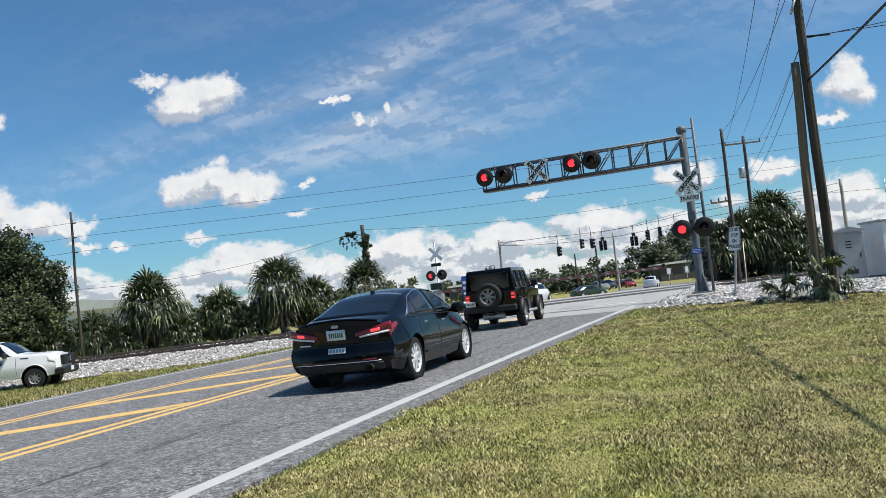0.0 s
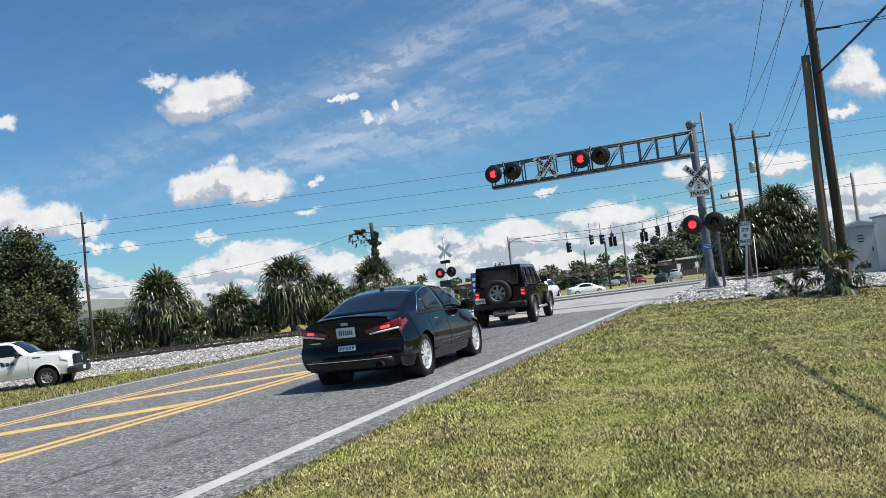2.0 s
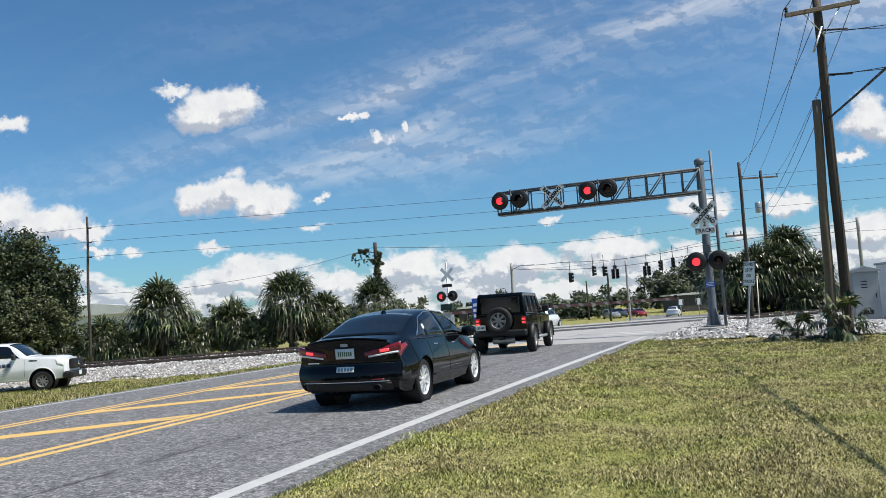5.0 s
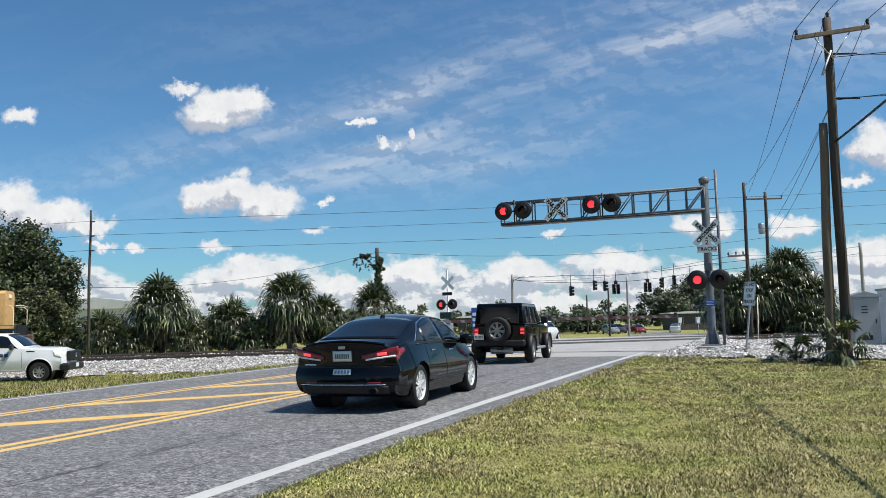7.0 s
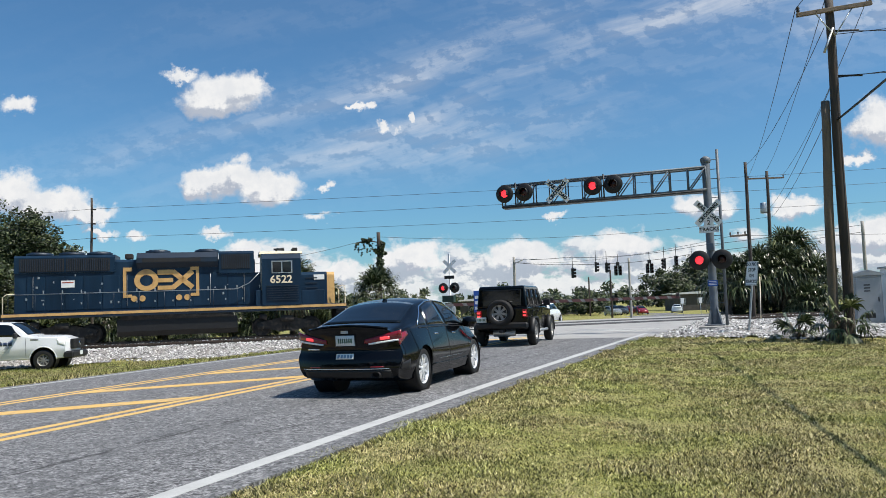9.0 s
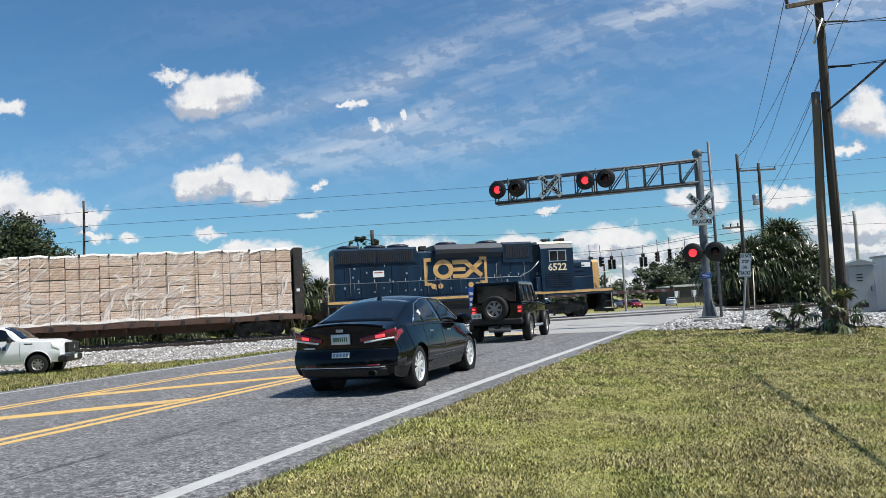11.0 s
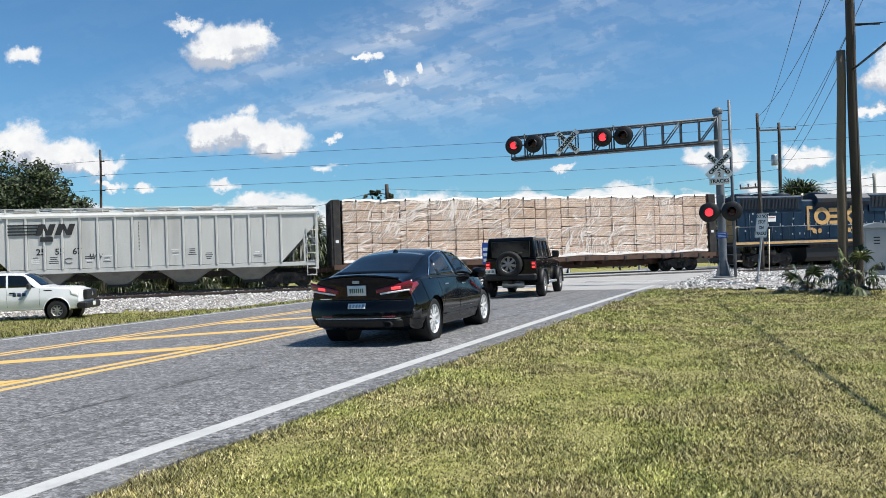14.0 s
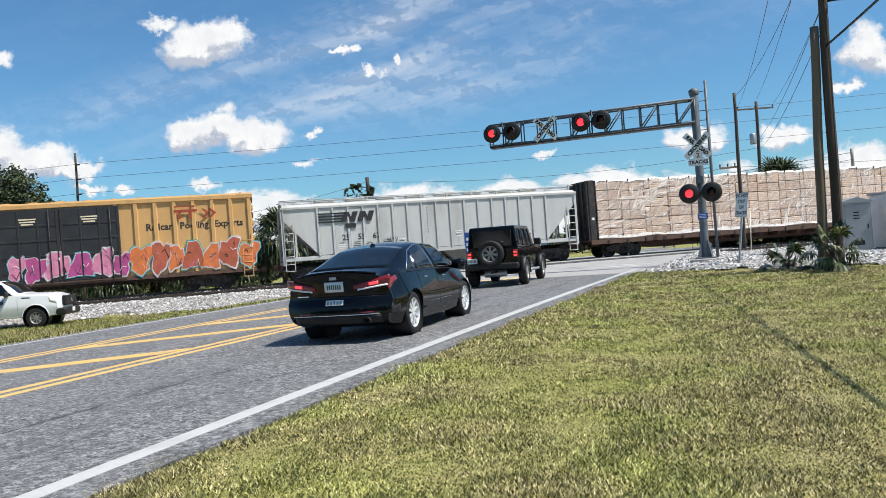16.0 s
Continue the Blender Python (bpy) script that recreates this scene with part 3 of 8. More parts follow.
class Shell:
    """A car's skin: half sections along the length, x forward from the tail, y to the left, z up."""

    def __init__(self, length, bottom, sill, mid, belt, roof, top, tail, nose, tail_round=0.2, nose_round=0.35):
        self.length, self.tail_round, self.nose_round = length, tail_round, nose_round
        self.bottom = curve_through(bottom)
        self.sill_y = curve_through(sill)
        self.mid_y, self.mid_z = curve_through([(a, b) for a, b, c in mid]), curve_through([(a, c) for a, b, c in mid])
        self.belt_y, self.belt_z = curve_through([(a, b) for a, b, c in belt]), curve_through([(a, c) for a, b, c in belt])
        self.roof_y, self.roof_z = curve_through([(a, b) for a, b, c in roof]), curve_through([(a, c) for a, b, c in roof])
        self.top_z = curve_through(top)
        self.tail_f, self.nose_f = curve_through(tail), curve_through(nose)
        self.wide = max(b for a, b, c in mid)

    def bend(self, x, y, z):
        back, front = max(0.0, 1 - x / 1.1), max(0.0, 1 - (self.length - x) / 1.2)
        k = min(abs(y) / self.wide, 1.0)
        return x + back ** 2 * (self.tail_round * k ** 3 + self.tail_f(z)) - front ** 2 * (self.nose_round * k ** 2.6 + self.nose_f(z))

    def at(self, x, k, side=1):
        """The skin at x and k: 0 floor, 2 sill, 3 widest, 4 window line, 6 roof edge, 8 crown."""
        b, ys = self.bottom(x), self.sill_y(x)
        pts = [(0, b), (ys - 0.09, b), (ys, b + 0.09), (self.mid_y(x), self.mid_z(x)), (self.belt_y(x), self.belt_z(x))]
        ry, rz, tz = self.roof_y(x), self.roof_z(x), self.top_z(x)
        pts += [((pts[4][0] + ry) / 2 + 0.025 * min(1, (rz - pts[4][1]) / 0.3), (pts[4][1] + rz) / 2), (ry, rz), (ry * 0.55, rz + (tz - rz) * 0.72), (0, tz)]
        i = min(int(k), 7)
        t = k - i
        p0, p1, p2 = pts[max(i - 1, 0)], pts[i], pts[i + 1]
        p3 = (-pts[7][0], pts[7][1]) if i == 7 else pts[i + 2]
        out = []
        for c in (0, 1):
            m1, m2 = (p2[c] - p0[c]) * 0.36, (p3[c] - p1[c]) * 0.36
            out.append((2 * t ** 3 - 3 * t ** 2 + 1) * p1[c] + (t ** 3 - 2 * t ** 2 + t) * m1 + (3 * t ** 2 - 2 * t ** 3) * p2[c] + (t ** 3 - t ** 2) * m2)
        y, z = max(out[0], 0.0), out[1]
        return Vector((self.bend(x, y, z), y * side, z))

    def normal(self, x, k, side=1):
        a = self.at(x + 0.02, k, side) - self.at(x - 0.02, k, side)
        b = self.at(x, min(k + 0.05, 8), side) - self.at(x, max(k - 0.05, 0), side)
        n = a.cross(b).normalized() * side
        return n if n.y * side >= -0.2 or n.z > 0 else -n

    def body(self, b, nx=70, per=4, wells=()):
        """The whole skin; wells are round wheel openings (x, z, radius) left out of its sides."""
        ks = [i / per for i in range(8 * per + 1)]
        rows = []
        for i in range(nx + 1):
            x = self.length * i / nx
            rows.append([self.at(x, k, 1) for k in ks] + [self.at(x, k, -1) for k in ks[-2:0:-1]])
        b.grid(rows, closed=True)
        for x in (0.0, self.length):
            b.grid([[Vector((self.bend(x, self.at(x, k).y * c, self.at(x, k).z), self.at(x, k).y * c, self.at(x, k).z)) for c in np.linspace(-1, 1, 13)] for k in ks])
        if wells:
            kept, gone = [], set()
            for f in b.f:
                n = len(f)
                x, y, z = (sum(b.v[q][c] for q in f) / n for c in (0, 1, 2))
                if abs(y) > 0.56 and any(math.hypot(x - wx, z - wz) < wr for wx, wz, wr in wells):
                    gone.update(f)
                else:
                    kept.append(f)
            b.f, b.m, b.smooth = kept, [0] * len(kept), [True] * len(kept)
            # round off the rim of each opening
            for q in gone & {q for f in kept for q in f}:
                x, y, z = b.v[q]
                for wx, wz, wr in wells:
                    d = math.hypot(x - wx, z - wz)
                    if abs(d - wr) < 0.09 and d > 0.01 and abs(y) > 0.62:
                        b.v[q] = (wx + (x - wx) * wr / d, y, wz + (z - wz) * wr / d)
        return b

    def tail(self, y, z, out=0.0):
        return Vector((self.bend(0, y, z) - out, y, z))

    def patch(self, b, corners, lift, thick, side=1, nu=10, nv=5):
        """A panel on the skin inside four (x, k) corners, in turn round it."""
        (xa, ka), (xb, kb), (xc, kc), (xd, kd) = corners
        rows, norms = [], {}
        for j in range(nv + 1):
            v = j / nv
            row = []
            for i in range(nu + 1):
                u = i / nu
                x = (xa * (1 - u) + xb * u) * (1 - v) + (xd * (1 - u) + xc * u) * v
                k = (ka * (1 - u) + kb * u) * (1 - v) + (kd * (1 - u) + kc * u) * v
                n = self.normal(x, k, side)
                p = self.at(x, k, side) + n * lift
                norms[tuple(p)] = n
                row.append(p)
            rows.append(row)
        b.slab(rows, lambda p: norms.get(tuple(p), Vector((0, side, 0))), thick)
        return b

    def across(self, b, x0, x1, k0, lift, thick, x0_edge=None, x1_edge=None):
        """A pane across the car (windscreen, back window), from one roof edge to the other."""
        rows, norms = [], {}
        for i in range(9):
            row = []
            for j in range(-8, 9):
                c = abs(j) / 8
                k = 8 - (8 - k0) * c
                xa, xb = x0 + ((x0_edge or x0) - x0) * c * c, x1 + ((x1_edge or x1) - x1) * c * c
                x = xa + (xb - xa) * i / 8
                s = 1 if j >= 0 else -1
                n = self.normal(x, min(k, 7.95), s)
                if n.z < 0:
                    n = -n
                p = self.at(x, k, s) + n * lift
                norms[tuple(p)] = n
                row.append(p)
            rows.append(row)
        b.slab(rows, lambda p: norms.get(tuple(p), Vector((0, 0, 1))), thick)
        return b


def welded(me):
    """Joins the seams of a skin."""
    bm = bmesh.new()
    bm.from_mesh(me)
    bmesh.ops.remove_doubles(bm, verts=bm.verts, dist=0.0006)
    bmesh.ops.recalc_face_normals(bm, faces=bm.faces)
    for f in bm.faces:
        f.smooth = True
    bm.to_mesh(me)
    bm.free()
    me.set_sharp_from_angle(angle=radians(48))
    return me


def wheel_on(car, x, y, r, width, spokes, rim_mat, face=1, rim_r=0.66, name="wheel", turn=None):
    """A wheel with tyre, spoked rim and hub; its axle lies along y, its outer side towards face."""
    w = part(name, Build().tube((0, -width * 0.3, 0), (0, width * 0.3, 0), r * 0.25, n=16), DARK_STEEL, car)
    w.matrix_basis = turn if turn is not None else pose(x, y, r)
    h = width / 2
    t = Build().lathe([(r * rim_r, -h * 0.9), (r * 0.86, -h), (r * 0.96, -h * 0.86), (r, -h * 0.55), (r, h * 0.55), (r * 0.96, h * 0.86), (r * 0.86, h), (r * rim_r, h * 0.9), (r * (rim_r - 0.04), 0), (r * rim_r, -h * 0.9)], n=36)
    part("tyre", t, TYRE, w, "black rubber tyre")
    b = Build()
    b.lathe([(r * rim_r, face * h * 0.92), (r * (rim_r - 0.06), face * h * 0.80), (r * (rim_r - 0.06), -face * h * 0.8)], n=36)
    for i in range(spokes):
        a = 2 * math.pi * i / spokes
        m = Matrix.Rotation(a, 4, "Y")
        wd = r * rim_r * 2.0 / spokes * (0.46 if spokes > 8 else 0.62)
        b.prism([(-wd * 0.55, 0), (wd * 0.55, 0), (wd, r * (rim_r - 0.03)), (-wd, r * (rim_r - 0.03))], face * h * 0.52, face * h * 0.74, "y", m)
    b.tube((0, face * h * 0.45, 0), (0, face * h * 0.80, 0), r * 0.16, n=18)
    rim = part("rim", b, rim_mat, w, "bright spoked alloy rim" if rim_mat is ALLOY else "")
    part("brake_disc", Build().tube((0, face * h * 0.1, 0), (0, face * h * 0.2, 0), r * (rim_r - 0.12), n=24), DARK_STEEL, w)
    return w


def sedan_shell():
    return Shell(4.855,
                 [(0, 0.30), (0.5, 0.20), (4.2, 0.18), (4.855, 0.24)],
                 [(0, 0.82), (0.8, 0.875), (2.4, 0.86), (4.0, 0.875), (4.855, 0.78)],
                 [(0, 0.88, 0.62), (0.9, 0.945, 0.64), (2.4, 0.915, 0.58), (3.9, 0.925, 0.60), (4.855, 0.80, 0.50)],
                 [(0, 0.76, 0.93), (0.7, 0.83, 0.99), (1.6, 0.845, 0.985), (3.0, 0.845, 0.95), (3.8, 0.80, 0.90), (4.855, 0.66, 0.66)],
                 [(0, 0.68, 1.000), (0.45, 0.70, 1.055), (0.9, 0.65, 1.185), (1.5, 0.600, 1.365), (2.15, 0.59, 1.432), (2.9, 0.60, 1.385), (3.4, 0.66, 1.17), (3.85, 0.72, 0.955), (4.855, 0.58, 0.70)],
                 [(0, 1.06), (0.45, 1.10), (0.9, 1.235), (1.5, 1.425), (2.15, 1.497), (2.9, 1.445), (3.4, 1.22), (3.85, 0.99), (4.5, 0.86), (4.855, 0.72)],
                 [(0.3, 0.05), (0.42, -0.01), (0.55, 0.0), (0.70, 0.05), (0.86, 0.04), (0.95, 0.03), (1.05, -0.02)],
                 [(0.24, 0.1), (0.5, 0.0), (0.72, 0.12)])


def black_sedan(at):
    car = thing("sedan", "glossy black four-door sedan stopped with its brake lamps lit", "car", at)
    sh = sedan_shell()
    r = 0.336
    ax = (1.03, 3.835)
    me = welded(sh.body(Build(), 150, 9, [(x, r, 0.385) for x in ax]).mesh("body", CAR_BLACK))
    body = part("body", me, None, car, "glossy black body shell")
    for x in ax:
        for s in (1, -1):
            wheel_on(car, x, s * 0.795, r, 0.215, 10, ALLOY, s, 0.70)
            part("wheel_well", Build().lathe([(0.38, 0.56 * s), (0.385, 0.90 * s)], (x, 0, r), (0, 1, 0), 24).tube((x, 0.555 * s, r), (x, 0.56 * s, r), 0.38, n=24), BLACK_PAINT, car)
    # glass
    part("rear_window", sh.across(Build(), 0.50, 1.58, 6.10, 0.006, 0.012, 0.60, 1.50), CAR_GLASS, car, "sloping tinted rear window")
    part("windscreen", sh.across(Build(), 2.98, 3.70, 6.15, 0.006, 0.012, 3.02, 3.66), CAR_GLASS, car, "windscreen")
    for s in (1, -1):
        part("quarter_glass", sh.patch(Build(), [(1.02, 4.35), (1.36, 4.22), (1.42, 5.35), (1.34, 5.3)], 0.005, 0.01, s), CAR_GLASS, car)
        part("rear_door_glass", sh.patch(Build(), [(1.42, 4.2), (2.28, 4.15), (2.22, 5.85), (1.50, 5.55)], 0.005, 0.01, s), CAR_GLASS, car)
        part("front_door_glass", sh.patch(Build(), [(2.36, 4.15), (3.45, 4.2), (2.86, 5.80), (2.30, 5.86)], 0.005, 0.01, s), CAR_GLASS, car)
        chrome = Build()
        ridge = [(0.98, 4.3), (1.25, 5.2), (1.5, 5.72), (1.9, 5.93), (2.3, 5.97), (2.8, 5.93), (3.1, 5.4), (3.5, 4.3)]
        chrome.path([sh.at(x, k, s) + sh.normal(x, k, s) * 0.008 for x, k in ridge], 0.011)
        part("window_trim", chrome, CHROME, car, "chrome strip over the side windows")
        part("lower_trim", Build().path([sh.at(1.0 + 2.5 * i / 10, 4.02, s) + sh.normal(1.0 + 2.5 * i / 10, 4.02, s) * 0.006 for i in range(11)], 0.007), BLACK_PAINT, car)
        for x0 in (1.40, 2.32, 3.42):
            part("door_gap", Build().path([sh.at(x0 + 0.05 * math.sin(k), k, s) + sh.normal(x0, k, s) * 0.0005 for k in np.linspace(2.2, 4.0, 9)], 0.005, 4), BLACK_PAINT, car)
        for x0 in (1.62, 2.56):
            part("door_handle", Build().path([sh.at(x0 + 0.05 * i, 3.66, s) + sh.normal(x0, 3.66, s) * (0.012 if 0 < i < 4 else 0.0) for i in range(5)], 0.014), CHROME, car, "chrome-faced door handle")
        part("side_skirt", Build().path([sh.at(1.45 + 0.2 * i, 2.35, s) + sh.normal(1.5, 2.35, s) * 0.012 for i in range(11)], 0.022), CAR_BLACK, car)
        part("skirt_trim", Build().path([sh.at(1.7 + 0.17 * i, 2.55 + 0.05 * math.sin(i * 0.35), s) + sh.normal(1.7, 2.55, s) * 0.008 for i in range(10)], 0.009), CHROME, car, "bright strip low on the doors")
        mir = part("door_mirror", Build().lathe([(0.02, -0.13), (0.085, -0.11), (0.10, 0.0), (0.085, 0.10), (0.03, 0.125)], (3.22, s * 1.0, 1.015), (0, 1, 0), 14), CAR_BLACK, car, "black door mirror")
        part("mirror_arm", Build().tube((3.24, s * 0.80, 0.96), (3.24, s * 0.95, 1.0), 0.03), CAR_BLACK, mir)
        # tail lamps: red upper part, pale lower strip, lit block within
        lamp = Build()
        rows = []
        for z_lo in (0.0, 0.5, 1.0):
            rows.append([sh.tail(s * y, (0.800 + 0.06 * ((y - 0.32) / 0.5)) * (1 - z_lo) + (0.862 + 0.120 * ((y - 0.32) / 0.5)) * z_lo, 0.014) for y in np.linspace(0.32, 0.865, 14)])
        tl = part("tail_lamp", lamp.slab(rows, lambda p: (-1, 0, 0), 0.03), TAIL_RED, car, "red tail lamp")
        rows = [[sh.tail(s * y, (0.778 + 0.06 * ((y - 0.36) / 0.5)) * (1 - q) + (0.805 + 0.06 * ((y - 0.36) / 0.5)) * q, 0.016) for y in np.linspace(0.38, 0.82, 10)] for q in (0, 1)]
        part("reverse_lamp", Build().slab(rows, lambda p: (-1, 0, 0), 0.03), WHITE_SIGN, tl, "pale reversing lamp strip")
        rows = [[sh.tail(s * y, 0.825 + 0.05 * ((y - 0.36) / 0.5) + q, 0.018) for y in np.linspace(0.56, 0.70, 5)] for q in (0.005, 0.05)]
        part("brake_bulb", Build().slab(rows, lambda p: (-1, 0, 0), 0.01), TAIL_GLOW, tl, "lit brake lamp")
        wrap = sh.patch(Build(), [(0.0, 3.45), (0.46, 3.74), (0.44, 3.96), (0.0, 3.93)], 0.012, 0.02, s, 6, 3)
        part("side_lamp", wrap, TAIL_RED, tl)
        corner = sh.patch(Build(), [(0.05, 2.15), (0.42, 2.3), (0.36, 2.72), (0.05, 2.5)], 0.010, 0.02, s, 6, 3)
        part("bumper_corner", corner, BLACK_PAINT, car)
    # rear details
    def rear_panel(name, y0, y1, z0, z1, out, mat, label="", n=10, parent=car):
        rows = [[sh.tail(y, z, out) for y in np.linspace(y0, y1, n)] for z in np.linspace(z0, z1, 4)]
        return part(name, Build().slab(rows, lambda p: (-1, 0, 0), out + 0.01), mat, parent, label)
    plate = rear_panel("number_plate", -0.155, 0.155, 0.775, 0.930, 0.022, PLATE, "pale number plate in a dark frame", 4)
    for i in range(7):
        y = -0.105 + 0.035 * i
        rear_panel("plate_bar", y - 0.011, y + 0.011, 0.815, 0.885, 0.026, GREENISH, "", 2, plate)
    rear_panel("plate_frame", -0.17, 0.17, 0.762, 0.943, 0.012, BLACK_PAINT, "", 4)
    sticker = rear_panel("bumper_sticker", -0.14, 0.15, 0.575, 0.655, 0.012, WHITE_SIGN, "pale blue and white sticker on the boot lid", 4)
    BLUE_PRINT = surface("pale_blue_print", (0.16, 0.27, 0.36), 0.6)
    for i in range(5):
        rear_panel("print_bar", -0.12 + 0.053 * i, -0.085 + 0.053 * i, 0.592, 0.640, 0.015, BLUE_PRINT, "", 2, sticker)
    part("badge", Build().box(-0.004, -0.06, -0.025, 0.008, 0.06, 0.025, Matrix.Translation(sh.tail(0, 0.985, 0.01)), 0.004), GREY_STEEL, car, "small chrome badge")
    rear_panel("model_script", 0.46, 0.68, 0.715, 0.735, 0.008, CHROME, "small chrome script", 5)
    rear_panel("bumper_strip", -0.70, 0.74, 0.418, 0.430, 0.014, CHROME, "bright strip along the bumper", 16)
    rear_panel("lower_bumper", -0.72, 0.72, 0.285, 0.405, 0.012, BLACK_PAINT, "matt black lower bumper", 16)
    rear_panel("lid_gap", -0.74, 0.74, 0.685, 0.690, 0.001, BLACK_PAINT, "", 16)
    rear_panel("reflector", -0.62, -0.42, 0.445, 0.462, 0.012, TAIL_RED, "red reflector strip", 4)
    rear_panel("reflector", 0.42, 0.62, 0.445, 0.462, 0.012, TAIL_RED, "red reflector strip", 4)
    lip = Build().path([sh.at(0.10, k, 1) + Vector((-0.03, 0, 0.014)) for k in (6.1, 6.5, 7.2, 8)] + [sh.at(0.10, k, -1) + Vector((-0.03, 0, 0.014)) for k in (7.2, 6.5, 6.1)], 0.018)
    part("boot_spoiler", lip, CAR_BLACK, car)
    for s in (-1,):
        pipe = Build().lathe([(0.045, 0.0), (0.05, -0.01), (0.05, 0.12), (0.042, 0.12), (0.042, 0.0), (0.045, 0.0)], (-0.01, s * 0.50, 0.335), (1, 0, 0), 18)
        for i, v in enumerate(pipe.v):
            pipe.v[i] = (v[0], s * 0.50 + (v[1] - s * 0.50) * 1.5, v[2])
        part("exhaust_tip", pipe, DARK_STEEL, car, "oval bright exhaust tip")
    fin = Build().prism([(1.50, 1.395), (1.72, 1.42), (1.66, 1.475), (1.60, 1.485)], -0.02, 0.02, "y")
    part("roof_aerial", fin, CAR_BLACK, car, "shark-fin aerial")
    part("high_brake_lamp", Build().box(0.98, -0.16, 1.216, 1.02, 0.16, 1.232), TAIL_RED, car)
    return car


def black_offroader(at):
    car = thing("off_road_car", "black boxy off-road car with a spare wheel on its tailgate", "car", at)
    r = 0.40
    ax = (0.80, 3.80)
    # tub, bonnet
    arches = [[(x + 0.46 * math.cos(a), 0.42 + 0.46 * math.sin(a)) for a in np.linspace(math.pi - 0.09, 0.09, 13)] for x in ax]
    tub = Build().prism([(0.12, 0.52), (0.30, 0.46), *arches[0], *arches[1], (4.35, 0.55), (4.40, 1.02), (4.30, 1.10), (3.05, 1.19), (0.12, 1.17)], -0.79, 0.79, "y")
    body = part("body", tub, CAR_BLACK, car, "black flat-sided body")
    body.modifiers.new("round", "BEVEL").width = 0.035
    body.modifiers["round"].segments = 3
    top = Build().prism([(0.14, 1.17), (3.02, 1.17), (2.52, 1.80), (2.42, 1.835), (0.22, 1.835), (0.16, 1.79)], -0.72, 0.72, "y")
    for i, v in enumerate(top.v):
        k = (v[2] - 1.17) / 0.66
        top.v[i] = (v[0], v[1] * (1.09 - 0.12 * k), v[2])
    roof = part("hard_top", top, CAR_BLACK, car, "black hard top")
    roof.modifiers.new("round", "BEVEL").width = 0.04
    roof.modifiers["round"].segments = 3
    part("rear_window", Build().box(0.135, -0.60, 1.22, 0.165, 0.60, 1.72, None, 0.012), CAR_GLASS, car, "tinted rear window")
    for s in (1, -1):
        for x0, x1, nm in ((0.28, 0.86, "quarter_window"), (0.96, 1.66, "rear_door_window"), (1.76, 2.50, "front_door_window")):
            def side_y(z):
                return s * (0.72 * (1.09 - 0.12 * (z - 1.17) / 0.66) + 0.004)
            xe = x1 - (0.28 if nm.startswith("front") else 0.0)
            rows = [[(x0, side_y(1.24), 1.24), (x1, side_y(1.24), 1.24)], [(x0, side_y(1.72), 1.72), (xe, side_y(1.72), 1.72)]]
            part(nm, Build().slab(rows, lambda p: (0, s, 0), 0.012), CAR_GLASS, car)
            part("window_seal", Build().path([(x0, side_y(1.23), 1.23), (x1 + 0.02, side_y(1.23), 1.23), (xe + 0.01, side_y(1.73), 1.73), (x0, side_y(1.73), 1.73), (x0, side_y(1.23), 1.23)], 0.010, 5), BLACK_PAINT, car)
        for x in ax:
            wheel_on(car, x, s * 0.80, r, 0.25, 7, DARK_ALLOY, s, 0.58)
            flare = Build()
            for i in range(13):
                a = math.pi * (-0.05 + 1.1 * i / 12)
                flare.v += [(x + math.cos(a) * rr, s * yy, r + 0.03 + min(math.sin(a), 0.86) * rr) for rr, yy in ((0.46, 0.77), (0.50, 0.77), (0.52, 0.94), (0.47, 0.945))]
            for i in range(12):
                for j in range(4):
                    flare.face((4 * i + j, 4 * i + (j + 1) % 4, 4 * i + 4 + (j + 1) % 4, 4 * i + 4 + j), True)
            flare.face((3, 2, 1, 0)), flare.face((48, 49, 50, 51))
            part("wheel_flare", flare, BLACK_PAINT, car, "matt black wheel arch flare")
        part("side_step", Build().tube((1.35, s * 0.86, 0.42), (3.1, s * 0.86, 0.42), 0.045, n=12), GREY_STEEL, car, "tubular side step")
        lamp = part("tail_lamp", Build().box(0.05, s * 0.71 - 0.075, 0.86, 0.14, s * 0.71 + 0.075, 1.10, None, 0.02), TAIL_RED, car, "square red tail lamp")
        for z in (0.90, 1.00):
            part("brake_bulb", Build().box(0.042, s * 0.71 - 0.05, z, 0.052, s * 0.71 + 0.05, z + 0.055), TAIL_GLOW, lamp, "lit brake lamp")
        mir = part("door_mirror", Build().box(2.50, s * 0.98 - 0.11, 1.20, 2.62, s * 0.98 + 0.11, 1.42, None, 0.03), BLACK_PAINT, car, "black door mirror")
        part("mirror_arm", Build().tube((2.58, s * 0.76, 1.18), (2.58, s * 0.92, 1.24), 0.025), BLACK_PAINT, mir)
        for x0 in (0.92, 1.71, 2.62):
            part("door_gap", Build().box(x0 - 0.005, s * 0.788, 0.50, x0 + 0.005, s * 0.794, 1.165), BLACK_PAINT, car)
        for x0 in (1.0, 1.80):
            part("door_handle", Build().box(x0, s * 0.80 - 0.015, 1.04, x0 + 0.16, s * 0.80 + 0.015, 1.075, None, 0.01), BLACK_PAINT, car)
    spare = wheel_on(car, 0, 0, r, 0.25, 7, DARK_ALLOY, 1, 0.60, "spare_wheel", pose(-0.03, 0.02, 1.02, 0, 0, 90))
    tagged(spare, "spare wheel bolted to the tailgate")
    part("spare_carrier", Build().box(0.02, -0.16, 0.88, 0.13, 0.2, 1.16, None, 0.02), BLACK_PAINT, car)
